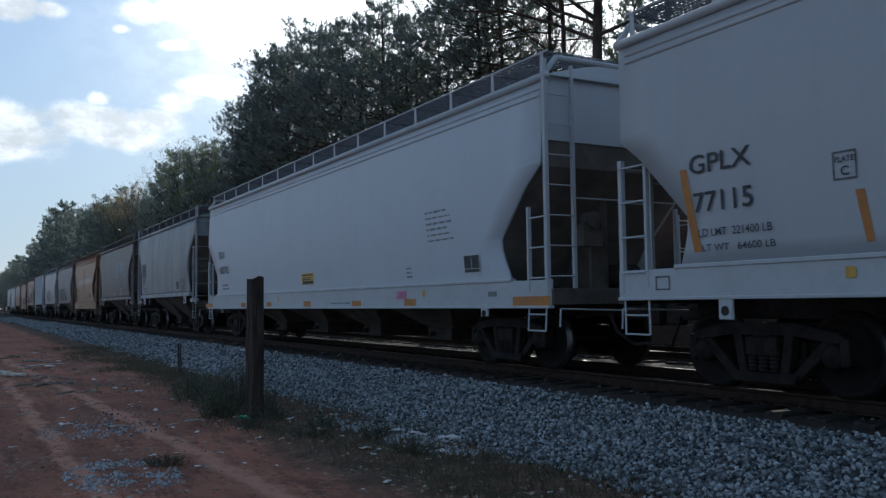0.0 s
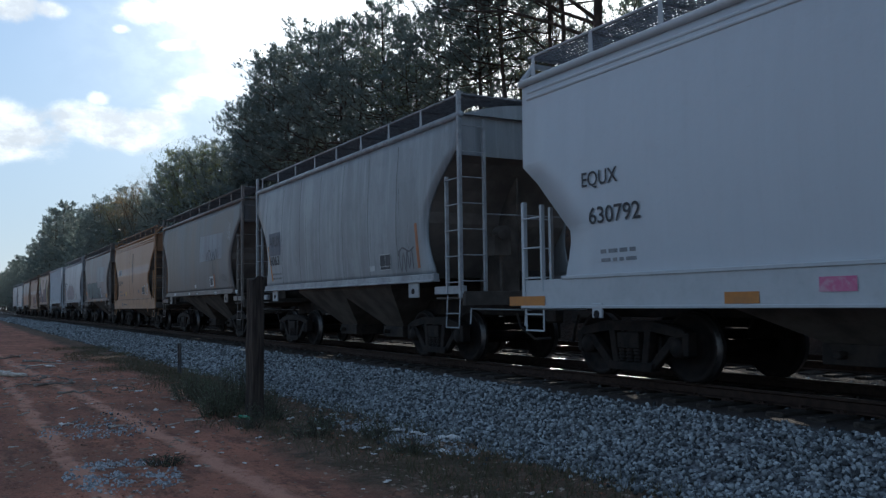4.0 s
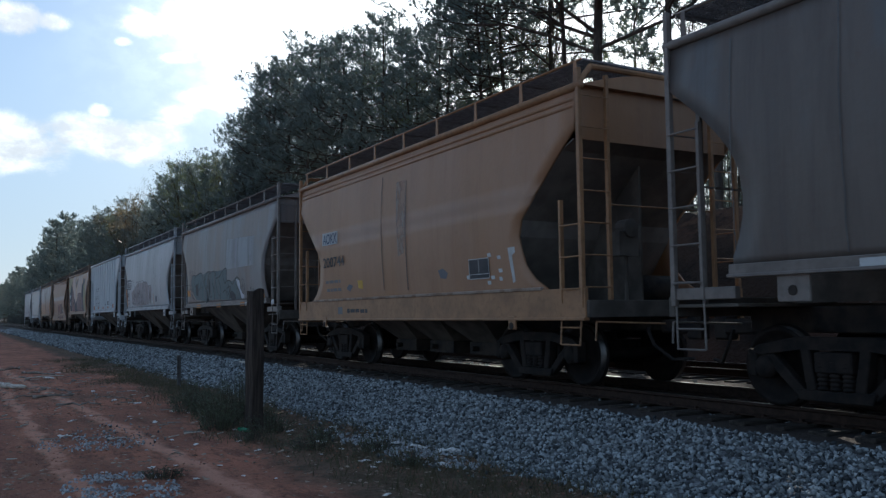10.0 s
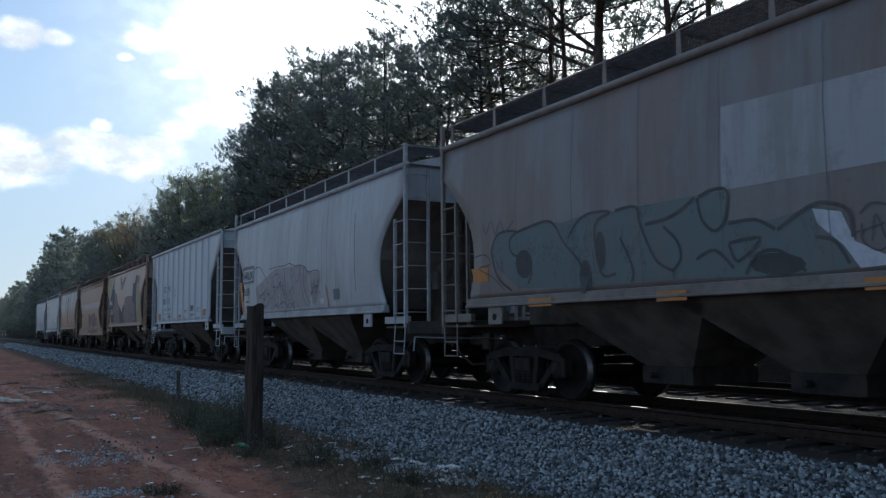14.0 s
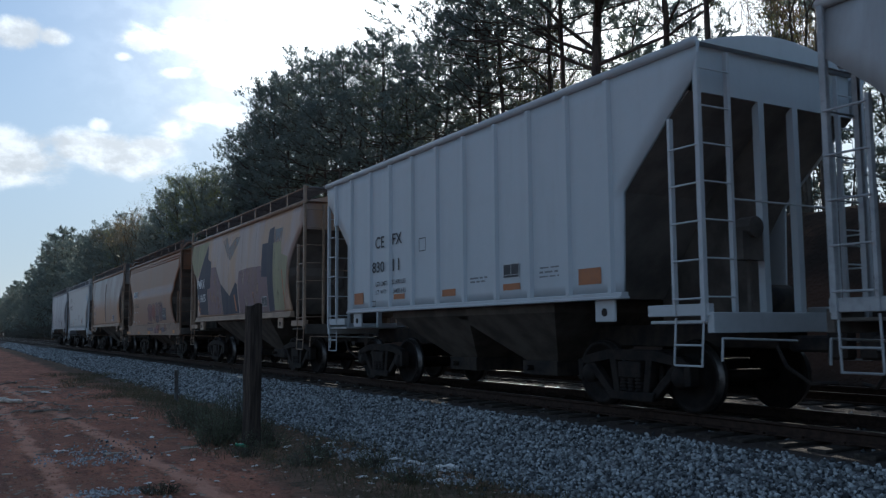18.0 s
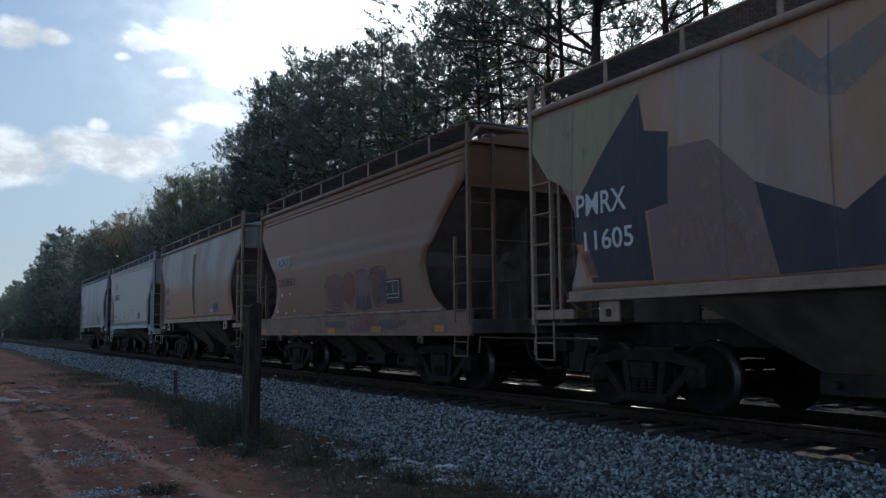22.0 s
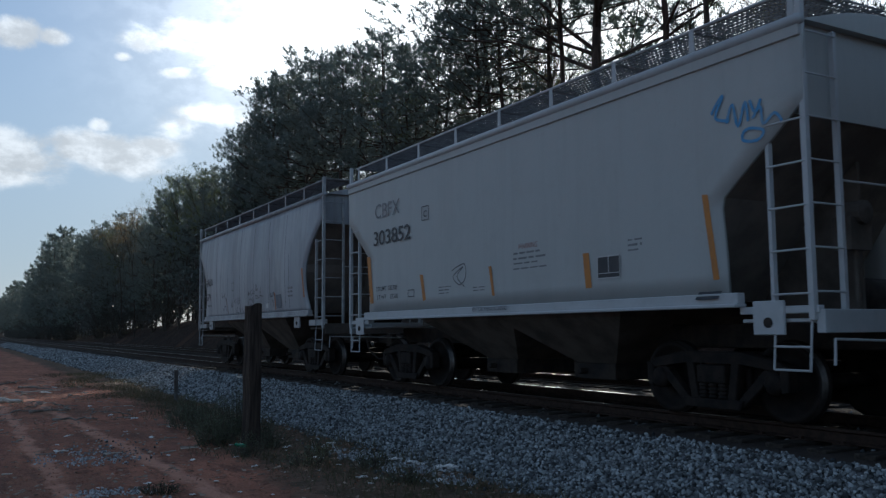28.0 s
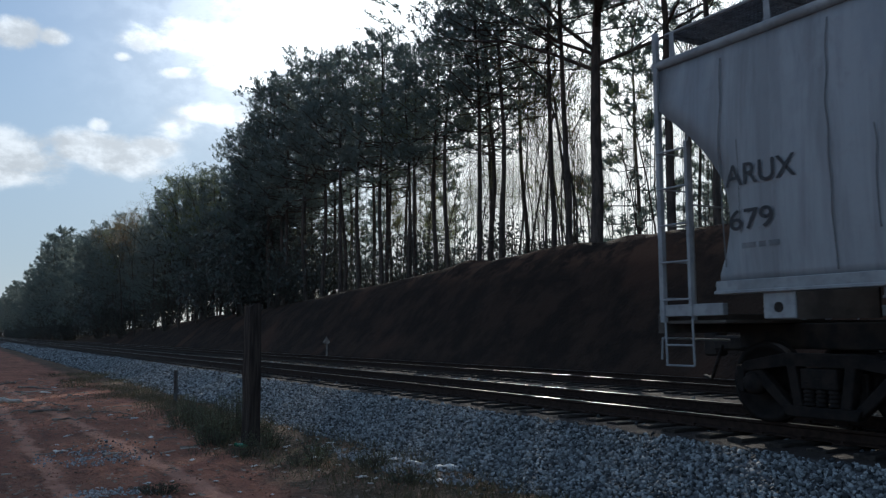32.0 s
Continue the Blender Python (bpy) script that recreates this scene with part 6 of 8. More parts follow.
mark(12, "stencil_word", GREYINK, 19.90, 20.02, 2.225, 2.255)
mark(12, "stencil_word", GREYINK, 20.06, 20.21, 2.225, 2.255)
mark(12, "stencil_word", GREYINK, 20.25, 20.44, 2.225, 2.255)
mark(12, "stencil_word", GREYINK, 20.48, 20.59, 2.225, 2.255)
mark(12, "stencil_word", GREYINK, 19.90, 19.99, 2.145, 2.175)
mark(12, "stencil_word", GREYINK, 20.03, 20.26, 2.145, 2.175)
mark(12, "stencil_word", GREYINK, 20.30, 20.44, 2.145, 2.175)
mark(12, "stencil_word", GREYINK, 20.48, 20.73, 2.145, 2.175)
mark(12, "stencil_word", GREYINK, 19.90, 20.14, 2.074, 2.096)
mark(12, "stencil_word", GREYINK, 20.18, 20.33, 2.074, 2.096)
mark(12, "stencil_word", GREYINK, 20.37, 20.53, 2.074, 2.096)
mark(12, "stencil_word", GREYINK, 19.89, 20.06, 1.994, 2.016)
mark(12, "stencil_word", GREYINK, 20.10, 20.30, 1.994, 2.016)
mark(12, "stencil_word", GREYINK, 20.34, 20.53, 1.994, 2.016)
mark(12, "stencil_word", GREYINK, 20.57, 20.75, 1.994, 2.016)
mark(12, "stencil_word", GREYINK, 17.53, 17.72, 1.832, 1.848)
mark(12, "stencil_word", GREYINK, 17.76, 17.96, 1.832, 1.848)
mark(12, "stencil_word", GREYINK, 17.53, 17.70, 1.774, 1.796)
mark(12, "stencil_word", GREYINK, 17.74, 17.90, 1.774, 1.796)
mark(12, "stencil_word", GREYINK, 17.53, 17.74, 1.722, 1.738)
mark(12, "stencil_word", GREYINK, 17.78, 17.90, 1.722, 1.738)
mark(12, "stencil_word", GREYINK, 18.70, 18.83, 1.772, 1.788)
mark(12, "stencil_word", GREYINK, 18.87, 19.07, 1.772, 1.788)
mark(12, "stencil_word", GREYINK, 18.70, 18.87, 1.722, 1.738)
mark(12, "stencil_word", GREYINK, 18.91, 19.06, 1.722, 1.738)
mark(12, "stencil_word", GREYINK, 22.50, 22.58, 2.194, 2.216)
mark(12, "stencil_word", GREYINK, 22.62, 22.76, 2.194, 2.216)
mark(12, "stencil_word", GREYINK, 22.50, 22.68, 2.125, 2.155)
mark(12, "stencil_word", GREYINK, 22.72, 22.76, 2.125, 2.155)
mark(12, "stencil_word", GREYINK, 22.50, 22.69, 2.064, 2.086)
mark(12, "sill_print", INK, 23.68, 24.02, 1.40, 1.49)
scrawl(12, "scrawl", DARKLINE, 0.02, [(18.01, 2.10), (18.15, 2.15), (18.44, 2.19), (18.46, 1.96), (18.26, 1.85), (18.05, 2.00), (18.39, 2.15), (18.18, 1.99), (18.43, 1.81)])
scrawl(12, "blue_scrawl", TAGBLUE, 0.035, [(23.96, 3.51), (24.07, 3.64), (24.14, 3.68), (24.02, 3.46), (24.22, 3.38)])
scrawl(12, "blue_scrawl", TAGBLUE, 0.035, [(24.18, 3.36), (24.27, 3.56), (24.34, 3.29), (24.45, 3.55), (24.48, 3.32)])
scrawl(12, "blue_scrawl", TAGBLUE, 0.035, [(24.40, 3.20), (24.49, 3.24), (24.68, 3.18), (24.60, 3.09), (24.41, 3.12), (24.40, 3.20)])
scrawl(12, "blue_scrawl", TAGBLUE, 0.035, [(24.54, 3.34), (24.65, 3.44), (24.68, 3.25), (24.83, 3.34), (24.92, 3.23)])
scrawl(12, "blue_scrawl", TAGBLUE, 0.035, [(24.51, 3.55), (24.58, 3.40), (24.66, 3.53)])
letters(13, "ARUX", INK, 1.16, 2.09, 2.63, 2.87)
letters(13, "679", INK, 1.19, 1.78, 2.14, 2.37)
mark(13, "stencil_box", FRAME, 4.29, 4.55, 2.36, 2.61)
mark(13, "stencil_word", GREYINK, 1.33, 1.52, 1.940, 2.000)
mark(13, "stencil_word", GREYINK, 1.56, 1.65, 1.940, 2.000)
mark(13, "stencil_word", GREYINK, 1.69, 1.83, 1.940, 2.000)
scrawl(13, "scrawl", DARKLINE, 0.025, [(6.02, 2.13), (6.06, 2.27), (6.10, 2.13), (6.16, 2.25)])
scrawl(13, "scrawl", DARKLINE, 0.025, [(6.01, 2.18), (6.19, 2.21)])
scrawl(13, "scrawl", DARKLINE, 0.025, [(6.44, 2.29), (6.31, 2.26), (6.29, 2.17), (6.40, 2.15), (6.45, 2.20)])
scrawl(13, "scrawl", DARKLINE, 0.025, [(6.45, 2.16), (6.52, 2.27), (6.57, 2.17)])
scrawl(13, "scrawl", DARKLINE, 0.025, [(6.60, 2.28), (6.64, 2.17), (6.70, 2.29)])
scrawl(13, "scrawl", DARKLINE, 0.025, [(6.73, 2.26), (6.84, 2.29), (6.88, 2.40), (6.79, 2.43), (6.76, 2.32), (6.90, 2.26), (6.96, 2.32)])
scrawl(13, "scrawl", DARKLINE, 0.025, [(6.77, 2.04), (6.75, 2.10), (6.83, 2.13), (6.87, 2.05), (6.77, 2.04)])
scrawl(13, "scrawl", DARKLINE, 0.025, [(6.95, 2.13), (6.94, 2.04), (7.08, 2.05), (7.16, 2.11), (7.17, 2.23)])
scrawl(13, "scrawl", DARKLINE, 0.025, [(7.16, 2.10), (7.44, 2.08)])
scrawl(13, "scrawl", DARKLINE, 0.025, [(6.46, 2.09), (6.48, 1.91), (6.56, 1.99), (6.51, 2.04)])
scrawl(13, "scrawl", DARKLINE, 0.025, [(6.04, 1.87), (6.11, 2.01), (6.33, 2.03), (6.48, 1.91), (6.44, 1.78), (6.19, 1.75), (6.04, 1.87)])
scrawl(13, "scrawl", DARKLINE, 0.025, [(6.17, 1.89), (6.20, 1.81), (6.23, 1.89)])
scrawl(13, "scrawl", DARKLINE, 0.025, [(6.29, 1.85), (6.36, 1.89), (6.39, 1.81)])
scrawl(13, "scrawl", DARKLINE, 0.025, [(8.03, 2.05), (8.12, 2.12), (8.14, 2.04), (8.05, 2.03)])
scrawl(13, "scrawl", DARKLINE, 0.025, [(8.17, 2.14), (8.18, 2.04), (8.29, 2.06), (8.30, 2.17)])
scrawl(13, "scrawl", DARKLINE, 0.025, [(8.31, 2.10), (8.40, 2.15), (8.36, 2.08), (8.42, 2.05)])
scrawl(13, "scrawl", DARKLINE, 0.025, [(8.24, 1.92), (8.30, 1.93), (8.29, 1.76)])
scrawl(13, "scrawl", DARKLINE, 0.025, [(4.19, 2.01), (4.27, 1.79)])
scrawl(13, "scrawl", DARKLINE, 0.025, [(4.32, 2.08), (4.38, 1.86), (4.23, 1.92)])
scrawl(13, "scrawl", DARKLINE, 0.025, [(4.57, 2.08), (4.61, 1.93)])
scrawl(13, "scrawl", DARKLINE, 0.025, [(4.73, 2.10), (4.74, 1.93)])
scrawl(13, "scrawl", DARKLINE, 0.025, [(4.85, 2.10), (5.00, 1.92), (5.04, 2.12)])
scrawl(13, "scrawl", DARKLINE, 0.025, [(5.12, 2.14), (5.15, 1.91)])
scrawl(13, "scrawl", DARKLINE, 0.025, [(4.68, 1.84), (4.72, 1.66)])
scrawl(13, "scrawl", DARKLINE, 0.025, [(4.88, 1.84), (4.83, 1.68), (5.02, 1.67)])
scrawl(13, "scrawl", DARKLINE, 0.025, [(5.11, 1.84), (5.17, 1.66), (5.25, 1.83)])
scrawl(13, "scrawl", DARKLINE, 0.025, [(5.40, 1.80), (5.46, 1.67), (5.54, 1.76)])
scrawl(13, "scrawl", DARKLINE, 0.025, [(3.14, 2.35), (3.28, 2.16), (3.33, 2.30)])
scrawl(13, "scrawl", DARKLINE, 0.025, [(3.43, 2.18), (3.57, 2.33), (3.52, 2.14)])
scrawl(13, "scrawl", DARKLINE, 0.025, [(3.22, 1.88), (3.32, 1.76), (3.51, 1.92), (3.65, 1.74)])
field(13, "conspicuity_stripe", RUSTORANGE, [(8.38, 2.13), (8.47, 2.13), (8.51, 1.69), (8.43, 1.67)])
mark(13, "dark_panel", SLATE, 8.52, 8.79, 1.76, 2.07)
mark(13, "data_sign", PALE, 7.65, 7.88, 1.74, 1.86)
field(13, "pink_run", PINKISH, [(3.54, 2.16), (3.68, 2.15), (3.87, 1.67), (3.74, 1.66)])
field(13, "conspicuity_stripe", RUSTORANGE, [(10.52, 2.65), (10.62, 2.64), (10.72, 1.92), (10.63, 1.92)])
mark(13, "dark_panel", SLATE, 8.60, 8.96, 1.70, 2.07)
mark(13, "stencil_word", GREYINK, 9.51, 9.67, 2.178, 2.232)
mark(13, "stencil_word", GREYINK, 9.71, 9.87, 2.178, 2.232)
mark(13, "stencil_word", GREYINK, 9.51, 9.65, 2.087, 2.133)
mark(13, "stencil_word", GREYINK, 9.69, 9.86, 2.087, 2.133)
mark(13, "stencil_word", GREYINK, 9.51, 9.72, 1.977, 2.023)
mark(13, "stencil_word", GREYINK, 9.76, 9.85, 1.977, 2.023)

# weld seams between the curved side sheets: slightly wandering dark lines, rust bleeding from a few
for no in (3, 4, 6, 7, 9, 11, 13):
    car, H, mid, face = CAR[no]
    srng = random.Random(no)
    wide = {3: 0.022, 13: 0.020, 4: 0.014}.get(no, 0.011)
    for k in range(7):
        x = mid - H + 1.08 + 1.37 * k + 0.03 * math.sin(no + k)
        z0, z1 = (1.75, 4.15) if k in (0, 6) else (1.64, 4.18)
        n = 9
        way = [(x + (0.0 if i in (0, n) else srng.gauss(0, wide * 0.5)), z1 + (z0 - z1) * i / n) for i in range(n + 1)]
        scrawl(no, "weld_seam", SEAM, wide * srng.uniform(0.7, 1.2), way)
        if no in (3, 13, 7):
            for _ in range(2 if no == 3 else 1):
                u, top = x + srng.uniform(0.1, 1.2), srng.uniform(2.3, 3.9)
                if abs(u - mid) < H - 1.3:
                    scrawl(no, "paint_run", RUNPALE if no == 3 else SEAM, srng.uniform(0.008, 0.03), [(u + srng.gauss(0, 0.01), top - (top - srng.uniform(1.65, 2.2)) * i / 4) for i in range(5)])

# side posts of the ribbed car
car, H, mid, face = CAR[8]
for s in (-1, 1):
    for dx in (0.62, 1.50, 2.50, 3.42, 4.38, 5.34, 6.28, 7.27, 8.20, 9.13, 10.02):
        x = -H + dx
        low = 1.54
        if dx < 1.45:
            low = lerp_table(dx + 0.1, sorted((d, z) for d, z in POSTED[:5]))
        bm = bm_new()
        prism_pts = [(-0.06, 0.0), (-0.035, 0.055), (0.035, 0.055), (0.06, 0.0)]
        lo = [bm.verts.new((x + a, s * (1.57 + b), low)) for a, b in prism_pts]
        hi = [bm.verts.new((x + a, s * (1.57 + b), 4.38)) for a, b in prism_pts]
        for k in range(4):
            bm.faces.new((lo[k], lo[(k + 1) % 4], hi[(k + 1) % 4], hi[k]))
        bm.faces.new(lo[::-1])
        bm.faces.new(hi)
        part("side_post", bm, P8, car)

# ---- woods on the bank ----
BARK = mottled("pine bark", (0.055, 0.047, 0.042), (0.115, 0.092, 0.078), 5.0, rough=0.95, bump=(12, 0.03), stretch=(1, 1, 0.3))
TWIG = mottled("grey twig bark", (0.05, 0.042, 0.036), (0.10, 0.085, 0.07), 3.0, rough=0.9)


def foliage(name, a, b, trans):
    m = bpy.data.materials.new(name)
    m.use_nodes = True
    t = m.node_tree
    n = Net(t)
    bsdf = t.nodes["Principled BSDF"]
    geo = t.nodes.new("ShaderNodeNewGeometry")
    info = t.nodes.new("ShaderNodeObjectInfo")
    c = n.mix(geo.outputs["Random Per Island"], a, b)
    c = n.mix(n.math("MULTIPLY", info.outputs["Random"], 0.35), c, tuple(x * 0.6 for x in a))
    n.link(c, bsdf.inputs["Base Color"])
    bsdf.inputs["Roughness"].default_value = 0.5
    tr = t.nodes.new("ShaderNodeBsdfTranslucent")
    n.link(c, tr.inputs[0])
    mx = t.nodes.new("ShaderNodeMixShader")
    mx.inputs[0].default_value = trans
    n.link(bsdf.outputs[0], mx.inputs[1])
    n.link(tr.outputs[0], mx.inputs[2])
    n.link(mx.outputs[0], t.nodes["Material Output"].inputs[0])
    return m


NEEDLE = foliage("pine needles", (0.145, 0.19, 0.185), (0.24, 0.285, 0.245), 0.5)
LEAF = foliage("young spring leaves", (0.14, 0.18, 0.06), (0.24, 0.25, 0.09), 0.55)
LEAFRED = foliage("budding red brown leaves", (0.20, 0.14, 0.08), (0.24, 0.19, 0.09), 0.55)
SHRUB = foliage("dark shrub leaves", (0.06, 0.07, 0.062), (0.10, 0.105, 0.085), 0.25)


class Heap:
    """Collects triangles and quads for one mesh."""

    def __init__(self):
        self.v, self.f = [], []

    def limb(self, a, b, r0, r1, n=5):
        a, b = Vector(a), Vector(b)
        d = (b - a).normalized()
        u = d.orthogonal().normalized()
        w = d.cross(u)
        k0 = len(self.v)
        for p, r in ((a, r0), (b, r1)):
            for k in range(n):
                q = math.tau * k / n
                self.v.append(p + (u * math.cos(q) + w * math.sin(q)) * r)
        for k in range(n):
            j = (k + 1) % n
            self.f.append((k0 + k, k0 + j, k0 + n + j, k0 + n + k))

    def tube(self, pts, r0, r1, n=6):
        """One closed bent rod through the points."""
        k0, m = len(self.v), len(pts)
        for i, p in enumerate(pts):
            d = (pts[min(m - 1, i + 1)] - pts[max(0, i - 1)]).normalized()
            u = Vector((0, 0, 1)).cross(d).normalized()
            w = d.cross(u)
            r = r0 + (r1 - r0) * i / (m - 1)
            self.v += [p + (u * math.cos(math.tau * k / n) + w * math.sin(math.tau * k / n)) * r for k in range(n)]
        for i in range(m - 1):
            for k in range(n):
                a, b = k0 + i * n + k, k0 + i * n + (k + 1) % n
                self.f.append((a, b, b + n, a + n))
        self.f += [tuple(k0 + k for k in range(n))[::-1], tuple(k0 + (m - 1) * n + k for k in range(n))]

    def spray(self, c, d, size, blades, rng, broad=0.05):
        """Needles that stand off a short shoot along d."""
        for _ in range(blades):
            e = (d * rng.uniform(0.4, 1.2) + Vector((rng.gauss(0, 1), rng.gauss(0, 1), rng.gauss(0, 1))).normalized()).normalized()
            o = e.orthogonal().normalized() * size * broad * rng.uniform(0.7, 1.2)
            o.rotate(Matrix.Rotation(rng.uniform(0, 6.3), 3, e))
            p = c + d * size * rng.uniform(-0.1, 0.6)
            k = len(self.v)
            self.v += [p - o, p + o, p + e * size * rng.uniform(0.35, 0.62)]
            self.f.append((k, k + 1, k + 2))

    def leaf(self, c, size, rng):
        d = Vector((rng.gauss(0, 1), rng.gauss(0, 1), rng.gauss(0, 1))).normalized()
        o = d.orthogonal().normalized()
        k = len(self.v)
        c = Vector(c)
        self.v += [c - d * size, c + o * size * 0.45, c + d * size, c - o * size * 0.45]
        self.f.append((k, k + 1, k + 2, k + 3))

    def mesh(self, name, mat, smooth=False):
        return fast_mesh(name, self.v, self.f, mat, smooth)


def pine_meshes(seed, height, bare, spread, limbs=39, twigs=7, sprays=3, blades=12, size=0.55, broad=0.06, rise=0.3):
    """Loblolly habit: a straight stem, boughs in loose layers that turn up, needles in bottle-brush sprays at the ends."""
    rng = random.Random(seed)
    wood, green = Heap(), Heap()
    pts = [Vector((0, 0, -0.6))]
    bend = rng.uniform(0, 6.28)
    for k in range(1, 9):
        z = height * k / 8
        sway = 0.25 * math.sin(k * 0.7 + bend)
        pts.append(Vector((sway + rng.uniform(-0.06, 0.06), sway * 0.6 + rng.uniform(-0.06, 0.06), z)))

    def radius(z):
        return 0.17 * (height / 20) * (1 - 0.88 * max(0, z) / height) + 0.015

    def stem(z):
        k = max(0, min(7, int(z / height * 8)))
        return pts[k].lerp(pts[k + 1], max(0.0, min(1.0, (z - pts[k].z) / (pts[k + 1].z - pts[k].z))))
    for a, b in zip(pts, pts[1:]):
        wood.limb(a, b, radius(a.z), radius(b.z), 8)
    layer, a0 = 0.0, 0.0
    for k in range(limbs):
        if k % 3 == 0:
            layer = rng.uniform(-0.012, 0.012)
            a0 = rng.uniform(0, math.tau)
        u = min(1.0, (k // 3 * 3 + 1.5) / limbs)
        z = height * (bare + (0.97 - bare) * u + layer + rng.uniform(-0.006, 0.006))
        reach = spread * (0.22 + 0.78 * math.sin(math.pi * min(1.0, 0.30 + 0.66 * u))) * rng.uniform(0.55, 1.15)
        a = a0 + (k % 3) * 2.1 + rng.gauss(0, 0.35)
        p = stem(z)
        out = Vector((math.cos(a), math.sin(a), 0))
        side = Vector((-out.y, out.x, 0))
        lift = rise + 0.5 * max(0.0, u - 0.45)
        q = p + out * reach * 0.55 + Vector((0, 0, reach * rng.uniform(-0.04, 0.12) + reach * 0.4 * (lift - 0.3)))
        e = q + out * reach * 0.42 + Vector((0, 0, reach * lift * rng.uniform(0.5, 1.2)))
        thick = 0.045 * (1.25 - u) * (1 if reach < 3 else 1.35)
        wood.limb(p, q, thick, thick * 0.65, 4)
        wood.limb(q, e, thick * 0.65, 0.012, 4)
        ends = [(q.lerp(e, 0.5), e)]
        for j in range(twigs):
            v = rng.uniform(0.35, 1.0)
            s = p.lerp(q, v / 0.55) if v < 0.55 else q.lerp(e, (v - 0.55) / 0.45)
            sgn = 1 if j % 2 else -1
            t = s + (out * rng.uniform(0.3, 0.9) + side * sgn * rng.uniform(0.4, 1.0) + Vector((0, 0, rng.uniform(0.15, 0.6)))) * reach * rng.uniform(0.2, 0.36) * (1.25 - 0.6 * v)
            wood.limb(s, t, 0.016, 0.006, 3)
            ends.append((s.lerp(t, 0.45), t))
        for s, t in ends:
            for _ in range(sprays):
                c = s.lerp(t, rng.uniform(0.1, 1.05)) + Vector((rng.gauss(0, 0.22), rng.gauss(0, 0.22), rng.gauss(0.06, 0.12)))
                d = ((t - s).normalized() * 0.8 + Vector((rng.gauss(0, 0.4), rng.gauss(0, 0.4), rng.uniform(0.3, 1.1)))).normalized()
                green.spray(c, d, size * rng.uniform(0.7, 1.15), blades, rng, broad)
    for k in range(26):
        z = height * bare * rng.uniform(0.3, 1.05)
        a = rng.uniform(0, math.tau)
        p = stem(z)
        wood.limb(p, p + Vector((math.cos(a), math.sin(a), rng.uniform(-0.3, 0.2))) * rng.uniform(0.5, 2.6), 0.018, 0.005, 3)
    top = stem(height)
    for _ in range(10):
        green.spray(top + Vector((rng.gauss(0, 0.22), rng.gauss(0, 0.22), rng.uniform(-1.1, -0.2))), Vector((rng.gauss(0, 0.3), rng.gauss(0, 0.3), 1)).normalized(), size, blades, rng, broad)
    return wood.mesh("trunk", BARK, True), green.mesh("crown", NEEDLE)


def spreading_pine(seed, height, girth, fork, limbs, blades=13, size=0.55):
    """An old open-grown pine: heavy limbs that rise and fork, with thin sprays towards the ends."""
    rng = random.Random(seed)
    wood, green = Heap(), Heap()

    def bough(p, d, length, r, depth):
        for k in range(3):
            d = (d + Vector((rng.gauss(0, 0.16), rng.gauss(0, 0.16), rng.gauss(0.04, 0.10)))).normalized()
            q = p + d * length / 3
            wood.limb(p, q, r, r * 0.8, 6 if depth == 0 else 4 if depth == 1 else 3)
            p, r = q, r * 0.8
            if depth < 2:
                for _ in range(2):
                    s = Vector((rng.gauss(0, 1), rng.gauss(0, 1), rng.uniform(-0.25, 0.6))).normalized()
                    bough(p, (d * 0.8 + s * 0.85).normalized(), length * rng.uniform(0.34, 0.6), r * 0.5, depth + 1)
            if depth == 2 and (k == 2 or (k == 1 and rng.random() < 0.4)):
                for _ in range(2):
                    v = Vector((rng.gauss(0, 0.4), rng.gauss(0, 0.4), rng.uniform(0.2, 1.0)))
                    green.spray(p + Vector((rng.gauss(0, 0.14), rng.gauss(0, 0.14), rng.gauss(0.05, 0.1))), (d + v).normalized(), size * rng.uniform(0.7, 1.15), blades, rng, 0.06)
    p = Vector((0, 0, -0.6))
    for k in range(10):
        q = Vector((rng.gauss(0, 0.09) + p.x, rng.gauss(0, 0.09) + p.y, height * (k + 1) / 10))
        wood.limb(p, q, girth * (1 - 0.085 * k), girth * (1 - 0.085 * (k + 1)), 9)
        if (k + 1) / 10 > fork:
            for _ in range(limbs):
                a = rng.uniform(0, math.tau)
                u = (k + 1) / 10
                bough(p.lerp(q, rng.random()), Vector((math.cos(a), math.sin(a), rng.uniform(0.0, 0.6))).normalized(), rng.uniform(3.2, 6.2) * (1.3 - 0.7 * u), girth * 0.36 * (1.3 - 0.8 * u), 0)
        p = q
    return wood.mesh("trunk", BARK, True), green.mesh("crown", NEEDLE)


def shrub_meshes(seed, height, width, leaves, mat):
    rng = random.Random(seed)
    wood, green = Heap(), Heap()
    for _ in range(9):
        a, r = rng.uniform(0, math.tau), rng.uniform(0.1, 1.0) * width * 0.5
        top = Vector((math.cos(a) * r, math.sin(a) * r, height * rng.uniform(0.5, 1.0)))
        wood.limb((0, 0, -0.2), top * 0.5 + Vector((0, 0, 0.05)), 0.03, 0.02, 3)
        wood.limb(top * 0.5 + Vector((0, 0, 0.05)), top, 0.02, 0.006, 3)
        for _ in range(leaves // 9):
            c = top * rng.uniform(0.35, 1.05) + Vector((rng.gauss(0, 0.16), rng.gauss(0, 0.16), rng.gauss(0, 0.12))) * width
            if c.z > -0.1:
                green.leaf(c, rng.uniform(0.05, 0.11) * max(1.0, height / 2.5), rng)
    return wood.mesh("stem", TWIG), green.mesh("foliage", mat)


